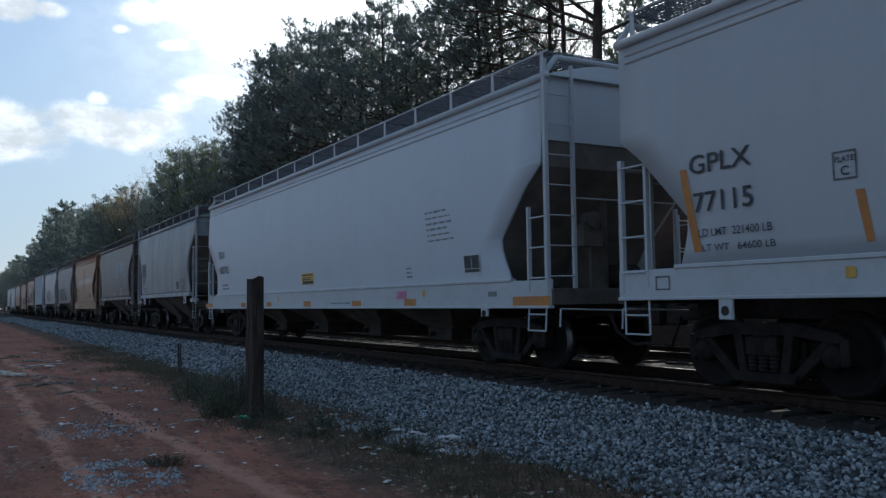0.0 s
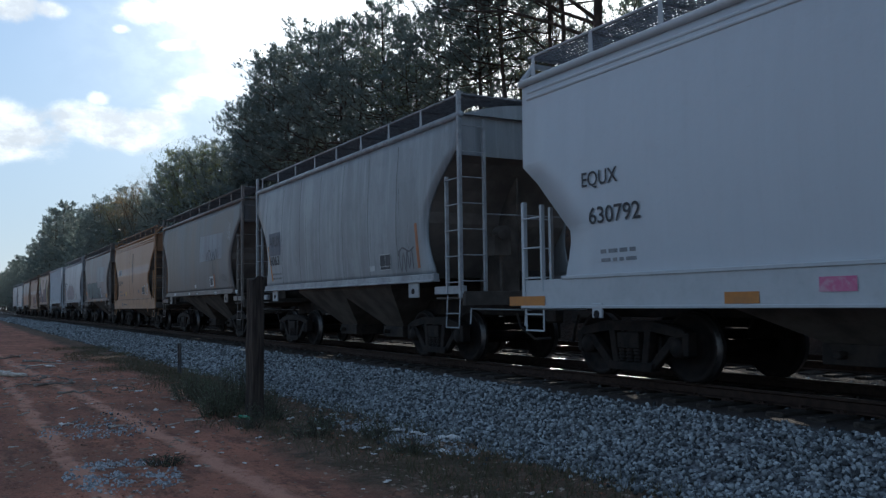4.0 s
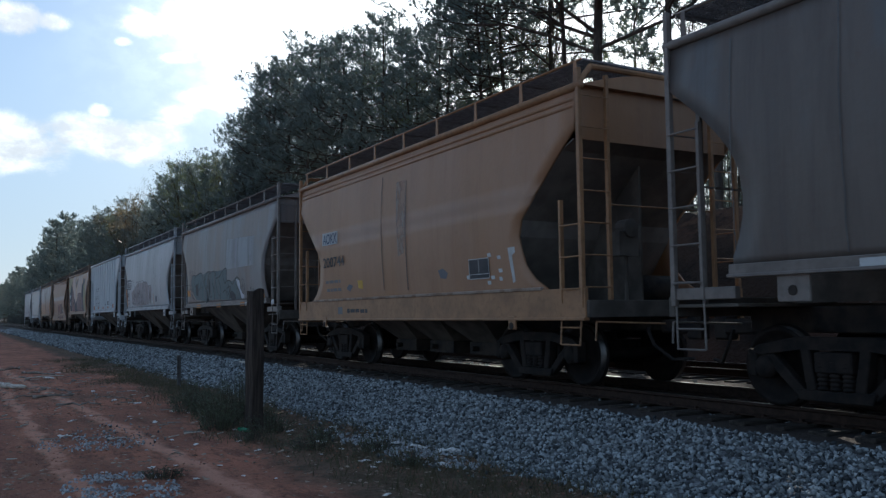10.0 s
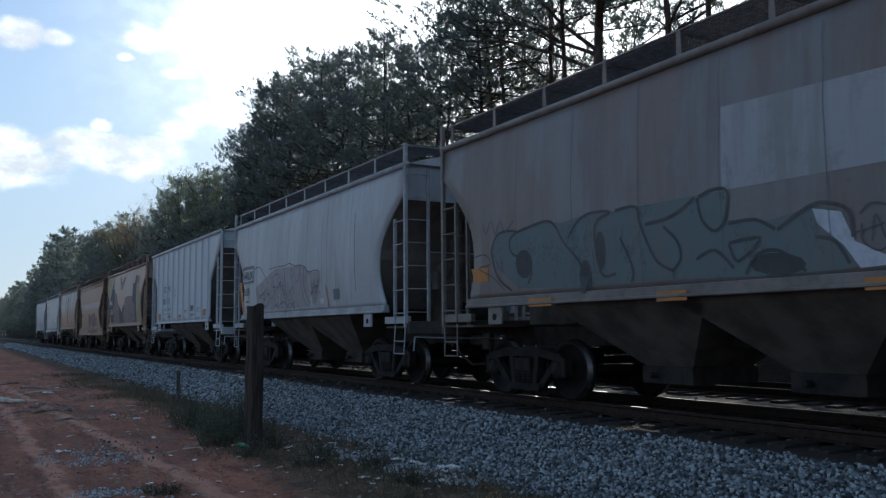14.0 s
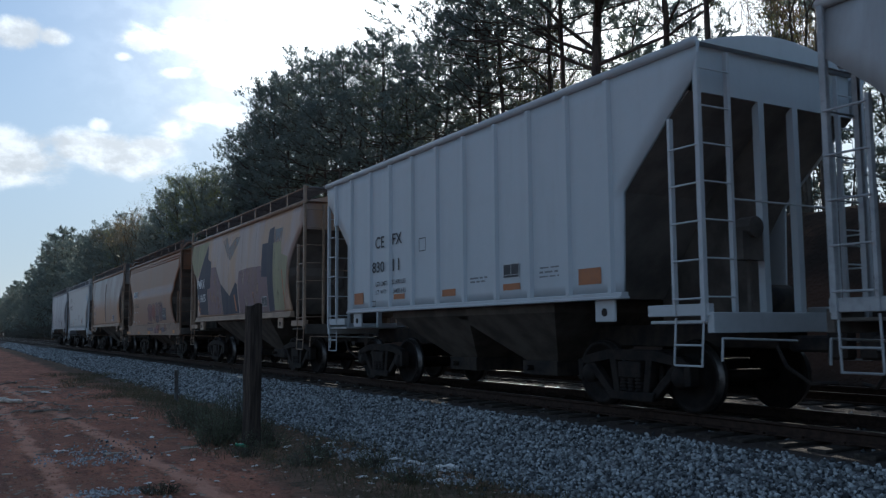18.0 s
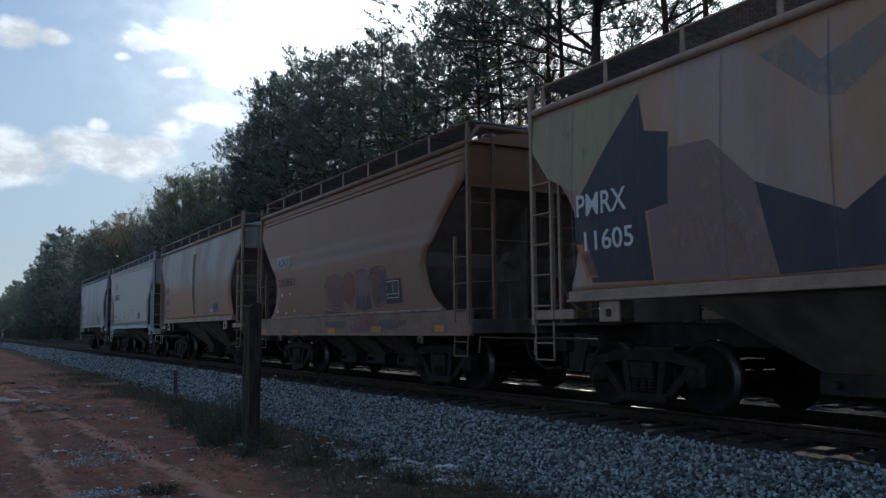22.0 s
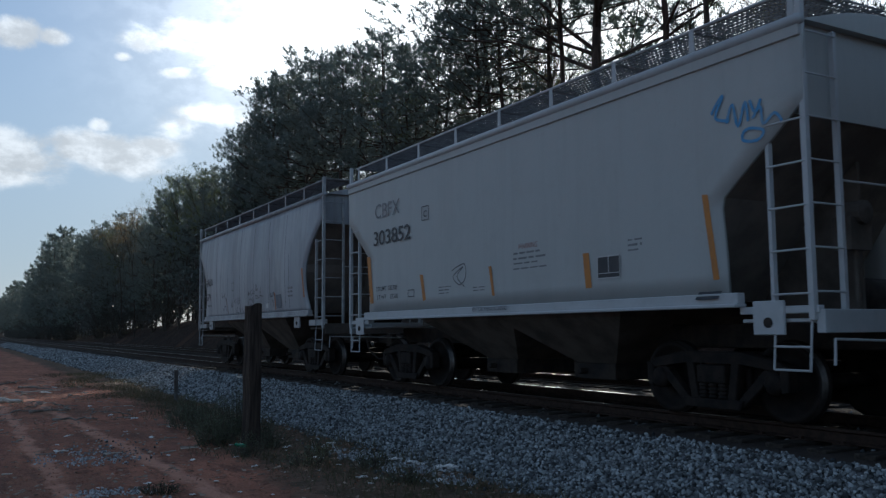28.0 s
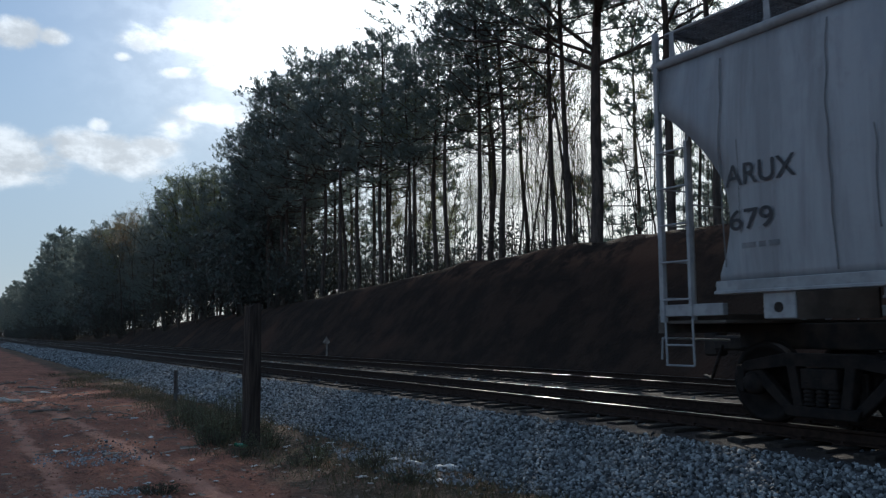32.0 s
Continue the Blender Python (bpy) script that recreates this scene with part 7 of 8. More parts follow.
def sapling_meshes(seed, height):
    """A straight thin stem with a few rising twigs."""
    rng = random.Random(seed)
    wood, green = Heap(), Heap()
    p = Vector((0, 0, -0.3))
    r = 0.024
    for k in range(8):
        q = Vector((p.x + rng.gauss(0, 0.05), p.y + rng.gauss(0, 0.05), height * (k + 1) / 8))
        wood.limb(p, q, r, r * 0.85, 5)
        if k > 1:
            for _ in range(5):
                s = p.lerp(q, rng.random())
                a = rng.uniform(0, math.tau)
                l = rng.uniform(0.5, 1.7) * (1.2 - k / 9)
                m = s + Vector((math.cos(a) * l * 0.6, math.sin(a) * l * 0.6, l * 0.6))
                t = m + Vector((math.cos(a + rng.gauss(0, 0.5)) * l * 0.5, math.sin(a) * l * 0.5, l * 0.7))
                wood.limb(s, m, r * 0.4, r * 0.25, 3)
                wood.limb(m, t, r * 0.25, 0.004, 3)
                for _ in range(8):
                    green.leaf(t + Vector((rng.gauss(0, 0.25), rng.gauss(0, 0.25), rng.gauss(0, 0.25))), rng.uniform(0.018, 0.036), rng)
        p, r = q, r * 0.85
    return wood.mesh("trunk", TWIG), green.mesh("crown", LEAF)


def broadleaf_meshes(seed, height, leaves, mat, trunk_r=0.10):
    rng = random.Random(seed)
    wood, green = Heap(), Heap()
    tips = []

    def grow(p, d, length, r, depth):
        steps = 3
        for _ in range(steps):
            d2 = (d + Vector((rng.gauss(0, 0.07 if depth == 0 else 0.13), rng.gauss(0, 0.07 if depth == 0 else 0.13), rng.gauss(0.03, 0.08)))).normalized()
            q = p + d2 * length / steps
            wood.limb(p, q, r, r * 0.82, 6 if depth == 0 else 3)
            p, d, r = q, d2, r * 0.82
            if depth < 3:
                for _ in range(2 if depth else 1):
                    if depth == 0 and p.z < height * 0.28:
                        continue
                    side = Vector((rng.gauss(0, 1), rng.gauss(0, 1), rng.uniform(0.1, 0.9))).normalized()
                    grow(p, (d * 1.1 + side * 0.75).normalized(), length * rng.uniform(0.36, 0.52), r * 0.5, depth + 1)
        tips.append(p)
        if depth < 2:
            for _ in range(2):
                side = Vector((rng.gauss(0, 1), rng.gauss(0, 1), rng.uniform(0.1, 0.9))).normalized()
                grow(p, (d + side * 0.6).normalized(), length * 0.5, r * 0.8, depth + 1)
    grow(Vector((0, 0, -0.5)), Vector((0, 0, 1)), height * 0.62, trunk_r, 0)
    for _ in range(leaves):
        c = rng.choice(tips) + Vector((rng.gauss(0, 0.2), rng.gauss(0, 0.2), rng.gauss(0, 0.2)))
        green.leaf(c, rng.uniform(0.035, 0.065), rng)
    return wood.mesh("trunk", TWIG), green.mesh("crown", mat)


PINES = [pine_meshes(11, 20, 0.46, 4.2), pine_meshes(12, 20, 0.36, 4.0, 45), pine_meshes(13, 20, 0.52, 4.6, 39), pine_meshes(14, 20, 0.14, 4.2, 54, 7, 4), pine_meshes(15, 20, 0.48, 3.5, 39, 7)]
FARPINES = [pine_meshes(31, 20, 0.12, 4.2, 36, 6, 3, 11, 0.8, 0.08), pine_meshes(32, 20, 0.08, 4.4, 39, 6, 3, 11, 0.8, 0.08), pine_meshes(33, 20, 0.22, 4.2, 33, 6, 3, 11, 0.8, 0.08)]
OLDPINES = [spreading_pine(61, 22, 0.27, 0.35, 4), spreading_pine(62, 21, 0.18, 0.35, 3), spreading_pine(63, 22, 0.15, 0.4, 3)]
BROAD = [broadleaf_meshes(21, 15, 3600, LEAF), broadleaf_meshes(22, 15, 3000, LEAFRED), broadleaf_meshes(23, 14, 1300, LEAF, 0.07), broadleaf_meshes(24, 13, 800, LEAFRED, 0.06)]
SAPLINGS = [sapling_meshes(41, 11), sapling_meshes(42, 9), sapling_meshes(43, 13)]
SHRUBS = [shrub_meshes(51, 3.0, 3.4, 650, SHRUB), shrub_meshes(52, 2.2, 3.0, 540, SHRUB), shrub_meshes(53, 2.5, 2.6, 600, SHRUB)]


def plant(meshes, x, y, scale, turn, name, label, cat, group, names=("trunk", "crown")):
    ob = new(name)
    ob.matrix_world = Matrix.LocRotScale((x, y, land(x, y)), Euler((0, 0, turn)), (scale, scale, scale))
    for nm, me in zip(names, meshes):
        share(nm, me, ob, Matrix.Identity(4))
    tagged(ob, label, cat, group)
    return ob


# canopy top over the rail, fitted to the skyline in the camera's view
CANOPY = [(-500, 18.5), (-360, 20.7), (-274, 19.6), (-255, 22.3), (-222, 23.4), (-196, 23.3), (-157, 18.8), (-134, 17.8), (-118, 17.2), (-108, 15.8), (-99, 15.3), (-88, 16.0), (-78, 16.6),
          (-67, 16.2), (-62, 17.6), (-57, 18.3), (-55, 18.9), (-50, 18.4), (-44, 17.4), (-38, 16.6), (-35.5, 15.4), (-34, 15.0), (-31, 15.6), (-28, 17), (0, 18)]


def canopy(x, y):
    # scaled by distance from the camera, so treetops meet the same skyline
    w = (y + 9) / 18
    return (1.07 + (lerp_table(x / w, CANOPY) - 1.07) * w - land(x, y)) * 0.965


def build_woods():
    rng = random.Random(5)

    def pine(k, x, y, h, kinds=PINES):
        old = kinds is OLDPINES
        plant(kinds[k], x, y, h / 20, rng.uniform(0, 6.28), "pine_tree", "old spreading pine with heavy forked limbs" if old else "tall dark green pine with a bare lower trunk", "tree", "pines on the bank")
    # old open-crowned trees at the near end of the wood
    for k, x, y, h in ((0, -26.7, 13.2, 20), (2, -29.0, 13.6, 19), (2, -31.4, 14.6, 18), (1, -23.3, 14.0, 20), (2, -20.6, 13.4, 19), (0, -17.0, 14.5, 19), (1, -13.0, 13.8, 19), (2, -9.0, 14.0, 19)):
        pine(k, x, y, h, OLDPINES)
    # unseen pines past the view's right edge, added for shade and reflected light
    for k, x, y, h in ((0, -4, 14, 19), (4, 1, 15, 18), (2, 7, 14, 19), (0, 14, 15, 18)):
        pine(k, x, y, h)
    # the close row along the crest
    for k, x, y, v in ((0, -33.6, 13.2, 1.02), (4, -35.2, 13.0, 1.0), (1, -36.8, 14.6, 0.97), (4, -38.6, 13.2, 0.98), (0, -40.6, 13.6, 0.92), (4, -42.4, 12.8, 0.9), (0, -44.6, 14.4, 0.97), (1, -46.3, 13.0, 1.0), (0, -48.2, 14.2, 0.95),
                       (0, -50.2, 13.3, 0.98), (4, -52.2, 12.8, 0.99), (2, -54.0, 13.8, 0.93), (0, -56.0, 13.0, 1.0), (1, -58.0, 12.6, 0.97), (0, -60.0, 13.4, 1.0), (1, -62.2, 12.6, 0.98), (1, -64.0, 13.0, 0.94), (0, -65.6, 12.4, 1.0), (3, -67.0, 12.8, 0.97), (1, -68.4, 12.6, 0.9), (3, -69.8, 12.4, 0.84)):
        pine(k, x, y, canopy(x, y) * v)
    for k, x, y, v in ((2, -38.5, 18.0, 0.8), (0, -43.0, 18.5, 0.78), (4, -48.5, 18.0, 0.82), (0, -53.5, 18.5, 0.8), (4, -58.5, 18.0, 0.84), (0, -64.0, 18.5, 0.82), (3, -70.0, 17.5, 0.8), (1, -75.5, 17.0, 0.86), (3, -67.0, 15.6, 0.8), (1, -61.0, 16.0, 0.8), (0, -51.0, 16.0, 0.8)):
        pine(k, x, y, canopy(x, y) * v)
    x = -71.0
    while x > -150:
        y = lerp_table(x, [(-150, 9.8), (-70, 12.2)]) + rng.uniform(-0.6, 1.6)
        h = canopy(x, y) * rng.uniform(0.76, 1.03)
        pine(rng.choice((1, 3, 3)), x, y, h)
        pine(rng.choice((1, 2)), x - 1.2, y + rng.uniform(2, 4), h * rng.uniform(0.88, 1.0), FARPINES)
        x -= rng.uniform(2.2, 3.2)
    while x > -520:
        y = lerp_table(x, [(-520, 8.0), (-150, 9.3)]) + rng.uniform(-0.6, 1.6)
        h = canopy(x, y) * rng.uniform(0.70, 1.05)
        pine(rng.choice((0, 1, 2)), x, y, h, FARPINES)
        pine(rng.choice((0, 1)), x - 2, y + rng.uniform(3, 6), h * rng.uniform(0.8, 0.98), FARPINES)
        x -= rng.uniform(3.2, 5.0) * (1.0 if x > -260 else 1.5)
    for _ in range(60):
        x, y = rng.uniform(-104, 8), rng.uniform(24, 62)
        if -2.9 < x / (y + 9) < -0.9 and _ % 4:
            continue
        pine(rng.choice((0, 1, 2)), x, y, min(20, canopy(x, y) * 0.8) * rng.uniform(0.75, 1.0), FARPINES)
    for _ in range(40):
        x, y = rng.uniform(-60, 0), 12.6 + rng.random() ** 1.5 * 12
        plant(BROAD[rng.choice((0, 1, 2, 2, 3, 3))], x, y, rng.uniform(0.55, 0.95), rng.uniform(0, 6.28), "young_tree", "slender young tree with thin early spring leaves", "tree", "young trees")
    for _ in range(26):
        x, y = rng.uniform(-46, -16), 13.0 + rng.random() * 9
        plant(BROAD[rng.choice((2, 3, 3))], x, y, rng.uniform(0.5, 0.85), rng.uniform(0, 6.28), "young_tree", "slender young tree with thin early spring leaves", "tree", "young trees")
    for _ in range(210):
        x, y = rng.uniform(-64, -8), 12.4 + rng.random() * 16
        plant(rng.choice(SAPLINGS), x, y, rng.uniform(0.6, 1.1), rng.uniform(0, 6.28), "sapling", "thin straight bare sapling", "sapling", "saplings on the bank")
    for _ in range(18):
        x, y = rng.uniform(-74, -42), rng.uniform(15, 26)
        plant(BROAD[rng.choice((0, 0, 1, 2))], x, y, rng.uniform(0.35, 0.6), rng.uniform(0, 6.28), "young_tree", "slender young tree with thin early spring leaves", "tree", "young trees")
    for _ in range(34):
        plant(SHRUBS[rng.choice((0, 1, 2))], rng.uniform(-64, -36), rng.uniform(14.0, 23.0), rng.uniform(0.7, 1.35), rng.uniform(0, 6.28), "shrub", "dark leafy undergrowth shrub at the wood's edge", "shrub", "undergrowth", ("stem", "foliage"))
    for _ in range(16):
        plant(BROAD[rng.choice((0, 0, 2))], rng.uniform(-56, -34), rng.uniform(14.0, 21.0), rng.uniform(0.28, 0.42), rng.uniform(0, 6.28), "young_tree", "slender young tree with thin early spring leaves", "tree", "young trees")
    for x, y, s, k in ((-88, 10.2, 0.98, 0), (-93, 10.0, 0.95, 0), (-108, 9.5, 0.95, 1), (-116, 9.3, 0.95, 1), (-100, 10, 0.92, 1), (-83, 10.8, 0.95, 0), (-125, 9.3, 0.95, 0), (-135, 9.2, 1, 1), (-75, 11.5, 0.85, 0), (-69, 12.0, 0.7, 2)):
        plant(BROAD[k], x, y, s, rng.uniform(0, 6.28), "budding_tree", "broad tree coming into pale spring leaf", "tree", "budding trees")
    for _ in range(26):
        plant(SHRUBS[rng.choice((0, 1, 2))], rng.uniform(-24, 12), rng.uniform(12.5, 16), rng.uniform(0.5, 1.1), rng.uniform(0, 6.28), "shrub", "dark leafy undergrowth shrub at the wood's edge", "shrub", "undergrowth", ("stem", "foliage"))
    for _ in range(190):
        u = rng.random()
        x = -58 - 318 * u ** 1.3
        y = lerp_table(x, [(-380, 7.6), (-260, 8.4), (-120, 9.6), (-66, 11.8), (-40, 12.6)]) + rng.uniform(-0.8, 1.8)
        plant(SHRUBS[rng.choice((0, 0, 1, 2))], x, y + (rng.uniform(2, 5) if _ % 3 == 0 else 0), rng.uniform(0.7, 1.5) * (1.4 if _ % 3 == 0 else 1.0) * (1.0 if x > -66 else 1.6), rng.uniform(0, 6.28), "shrub", "dark leafy undergrowth shrub at the wood's edge", "shrub", "undergrowth", ("stem", "foliage"))


build_woods()

# ---- beside the track ----
WOODPOST = mottled("weathered dark timber", (0.030, 0.024, 0.021), (0.075, 0.058, 0.047), 2.5, rough=0.9, bump=(14, 0.012), stretch=(8, 8, 0.7))
PALEWOOD = mottled("bleached wood", (0.62, 0.57, 0.50), (0.36, 0.31, 0.26), 4.0, rough=0.9, bump=(20, 0.006), stretch=(1, 6, 6))
GREYWOOD = mottled("grey dead wood", (0.36, 0.32, 0.28), (0.12, 0.10, 0.085), 4.0, rough=0.95, bump=(20, 0.006))
LITTERWHITE = mottled("dirty white litter", (0.78, 0.77, 0.75), (0.58, 0.55, 0.52), 6.0, rough=0.6)
GALV = mottled("dull galvanised steel", (0.16, 0.16, 0.16), (0.09, 0.075, 0.065), 7.0, rough=0.6, metal=0.4)


def timber_post():
    bm = bm_new()
    box(bm, -0.10, 0.10, -0.10, 0.10, -0.3, 2.15)
    bmesh.ops.subdivide_edges(bm, edges=bm.edges[:], cuts=6, use_grid_fill=True)
    for v in bm.verts:
        v.co += Vector((noise.noise(v.co * 3.1), noise.noise(v.co * 3.1 + Vector((5, 0, 0))), 0)) * 0.02
        if v.co.z > 2.0:
            v.co.z += 0.06 * noise.noise(v.co * 6)
    p = new("timber_post", mesh_of(bevelled(bm, 0.004), "timber_post", WOODPOST))
    p.matrix_world = pose(-13.03, -5.03, -0.66, 0, 0.9, 14)
    tagged(p, "thick dark weathered timber post standing in weeds", "post")


timber_post()


def thin_post():
    bm = bm_new()
    box(bm, -0.045, 0.045, -0.025, 0.025, -0.2, 0.80)
    box(bm, -0.012, 0.012, -0.06, -0.025, -0.2, 0.80)
    p = new("marker_post", mesh_of(bevelled(bm, 0.004), "marker_post", GALV))
    p.matrix_world = pose(-22.3, -4.14, -0.66, 2, 1.5, 30)
    tagged(p, "short thin rusty steel post at the ballast's foot", "post")


thin_post()


def track_marker():
    ob = new("track_marker")
    x, y = -39.9, 6.95
    ob.location = (x, y, -0.43)
    bm = bm_new()
    box(bm, -0.04, 0.04, -0.03, 0.03, -0.3, 1.0)
    part("pole", bevelled(bm, 0.005), GREYWOOD, ob)
    bm = bm_new()
    prism(bm, [(-0.17, 0.98), (0, 1.26), (0.17, 0.98), (0.10, 0.90), (-0.10, 0.90)], -0.02, 0.02)
    part("plate", bm, GREYWOOD, ob, "small pointed white plate", at=pose(0.03, -0.03, 0, 0, 0, 60))
    tagged(ob, "pointed pale marker sign on a weathered pole", "sign")


track_marker()


def loose_sticks():
    rng = random.Random(3)

    def stick(x, y, length, r, turn, mat, label, bend=0.1, name="fallen_branch"):
        h = Heap()
        n = 6
        h.tube([Vector((-length / 2 + length * k / n, bend * math.sin(3 * k / n) + rng.uniform(-0.07, 0.07) * min(1, length), 0.05 * rng.random())) for k in range(n + 1)], r, r * 0.5, 7)
        ob = new(name, h.mesh(name, mat, True))
        ob.matrix_world = pose(x, y, land(x, y) + r * 0.7, 0, rng.uniform(-2, 2), turn)
        tagged(ob, label, "branch", "dead wood on the ground")
    stick(-24.6, -7.85, 1.25, 0.085, 25, PALEWOOD, "pale barkless length of log on the clay", 0.02, "log")
    for x, y, l, r, t in ((-22.6, -7.4, 1.2, 0.035, -20), (-21.7, -6.9, 1.7, 0.03, 5), (-20.6, -7.2, 0.8, 0.05, 70), (-20.0, -6.5, 2.2, 0.022, -8), (-19.3, -6.0, 2.0, 0.018, 8), (-21.0, -7.6, 0.7, 0.03, 110), (-23.6, -7.2, 1.0, 0.02, 40), (-18.7, -6.9, 0.9, 0.035, 60), (-27.5, -7.4, 2.2, 0.04, 0), (-30, -6.8, 2.5, 0.05, 20), (-33, -7.6, 2.0, 0.05, -30), (-25.5, -6.4, 1.6, 0.03, -15)):
        stick(x, y, l, r * 0.65, t, GREYWOOD, "grey dead branch lying on the clay", 0.14)
    stick(-28.1, -6.75, 1.0, 0.018, 80, PALEWOOD, "thin pale stick leaning among debris")
    # wood chips and shreds
    for _ in range(110):
        x, y = rng.uniform(-36, -12), rng.uniform(-8.4, -5.2)
        h = Heap()
        l = rng.uniform(0.08, 0.3)
        h.limb((-l / 2, 0, 0), (l / 2, 0, 0.01), 0.014, 0.008, 4)
        ob = new("wood_chip", h.mesh("wood_chip", rng.choice((PALEWOOD, GREYWOOD, GREYWOOD))))
        ob.matrix_world = pose(x, y, land(x, y) + 0.012, 0, 0, rng.uniform(0, 180))
        tagged(ob, "small splinter of dead wood on the clay", "wood chip", "wood chips")


loose_sticks()


def litter():
    rng = random.Random(9)
    spots = ((-27.7, -6.72, 0.30), (-13.92, -7.6, 0.16), (-12.4, -4.7, 0.12), (-11.3, -4.6, 0.14), (-9.55, -4.72, 0.15), (-10.5, -3.85, 0.22), (-9.6, -3.52, 0.3), (-11.7, -3.3, 0.16), (-18.4, -5.8, 0.13), (-19.5, -6.1, 0.12), (-10.1, -3.7, 0.2), (-12.6, -3.9, 0.13), (-22, -6.2, 0.12), (-16, -7.3, 0.1), (-30.5, -6.2, 0.16), (-15.1, -6.1, 0.1), (-8.8, -4.1, 0.14), (-36, -6.5, 0.2))
    bits = []
    while len(bits) < 60:
        x, y = rng.uniform(-17, -6.2), rng.uniform(-7.6, -3.7)
        if rng.random() < 0.75 - 0.16 * abs(y + 4.6):
            bits.append((x, y, rng.uniform(0.03, 0.085)))
    for x, y, s in spots + tuple(bits):
        bm = bm_new()
        bmesh.ops.create_grid(bm, x_segments=4, y_segments=3, size=0.5)
        for v in bm.verts:
            v.co = Vector((v.co.x * s + rng.uniform(-0.12, 0.12) * s, v.co.y * s * 0.6 + rng.uniform(-0.12, 0.12) * s, 0.10 * s + 0.16 * s * noise.noise(v.co * 4 + Vector((x, y, 0)))))
        ext = bmesh.ops.extrude_face_region(bm, geom=bm.faces[:])
        for v in [g for g in ext["geom"] if isinstance(g, bmesh.types.BMVert)]:
            v.co.z -= 0.04 * s + 0.004
        ob = new("paper_scrap", mesh_of(bm, "paper_scrap", LITTERWHITE))
        z = max(land(x, y), ballast_height(y))
        ob.matrix_world = pose(x, y, z + 0.01, rng.uniform(-8, 8), rng.uniform(-8, 8), rng.uniform(0, 180))
        tagged(ob, "crumpled dirty white scrap of litter", "litter", "litter on the ground")
    green = surface("green bottle plastic", lambda n, v: (0.02, 0.20, 0.10), 0.15)
    bm = bm_new()
    lathe(bm, [(0.025, -0.14), (0.034, -0.13), (0.034, 0.05), (0.030, 0.08), (0.013, 0.13), (0.013, 0.155)], 14, "x")
    ob = new("plastic_bottle", mesh_of(bm, "plastic_bottle", green, True))
    ob.matrix_world = pose(-12.88, -5.22, land(-12.88, -5.22) + 0.035, 0, 0, 20)
    tagged(ob, "small green plastic bottle lying by the post", "bottle")
    bm = bm_new()
    box(bm, -0.45, 0.45, -0.13, 0.13, 0, 0.05)
    ob = new("loose_board", mesh_of(bevelled(bm, 0.008), "loose_board", PALEWOOD))
    ob.matrix_world = pose(-23.6, -1.95, -0.22, -12, 0, 4)
    tagged(ob, "short pale board lying on the ballast shoulder", "board")


litter()

# weeds and grass
DRYGRASS = foliage("dry grass", (0.13, 0.105, 0.058), (0.075, 0.080, 0.040), 0.35)
WEED = foliage("weed leaves", (0.075, 0.095, 0.058), (0.14, 0.15, 0.092), 0.4)


def weed_clump(x, y, h, w, seed, leaves=420):
    """Wispy upright weeds: many thin stems with narrow blades along them."""
    rng = random.Random(seed)
    stems, green = Heap(), Heap()
    for _ in range(46):
        a, r = rng.uniform(0, math.tau), rng.random() ** 0.7 * w
        base = Vector((math.cos(a) * r * 0.6, math.sin(a) * r * 0.6, -0.03))
        top = Vector((math.cos(a) * r * 1.1, math.sin(a) * r * 1.1, h * rng.uniform(0.4, 1.0) * (1 - 0.35 * r / w)))
        mid = base.lerp(top, 0.5) + Vector((rng.gauss(0, 0.03), rng.gauss(0, 0.03), 0.05))
        stems.limb(base, mid, 0.005, 0.004, 3)
        stems.limb(mid, top, 0.004, 0.0015, 3)
        for _ in range(leaves // 30):
            c = base.lerp(top, rng.uniform(0.15, 1.02)) + Vector((rng.gauss(0, 0.03), rng.gauss(0, 0.03), rng.gauss(0, 0.02)))
            d = Vector((rng.gauss(0, 1), rng.gauss(0, 1), rng.uniform(-0.2, 1.0))).normalized() * rng.uniform(0.02, 0.055)
            o = d.orthogonal().normalized() * 0.007
            k = len(green.v)
            green.v += [c - o, c + o, c + d]
            green.f.append((k, k + 1, k + 2))
    ob = new("weed_clump")
    ob.matrix_world = pose(x, y, land(x, y))
    share("stem", stems.mesh("stem", TWIG), ob, Matrix.Identity(4))
    share("foliage", green.mesh("foliage", WEED), ob, Matrix.Identity(4))
    tagged(ob, "scrubby dull green weed clump by the track", "weeds", "weeds by the track")


for i, (x, y, h, w, n) in enumerate(((-16.1, -5.25, 0.72, 0.45, 1500), (-15.4, -5.1, 0.62, 0.4, 1200), (-14.0, -5.25, 0.80, 0.42, 1500), (-13.5, -5.45, 0.55, 0.4, 1100), (-14.6, -4.6, 1.25, 0.2, 700), (-14.9, -4.7, 0.95, 0.3, 800), (-13.5, -4.7, 0.5, 0.4, 700), (-12.6, -4.9, 0.36, 0.4, 500), (-17.4, -5.0, 0.34, 0.4, 400), (-11.6, -4.5, 0.28, 0.35, 300), (-10.9, -4.9, 0.24, 0.35, 300), (-9.9, -7.0, 0.14, 0.25, 200), (-10.2, -4.3, 0.26, 0.3, 250), (-9.0, -4.4, 0.22, 0.3, 250), (-18.4, -4.7, 0.3, 0.4, 300), (-12.0, -5.4, 0.2, 0.3, 200))):
    weed_clump(x, y, h, w, 100 + i, n)


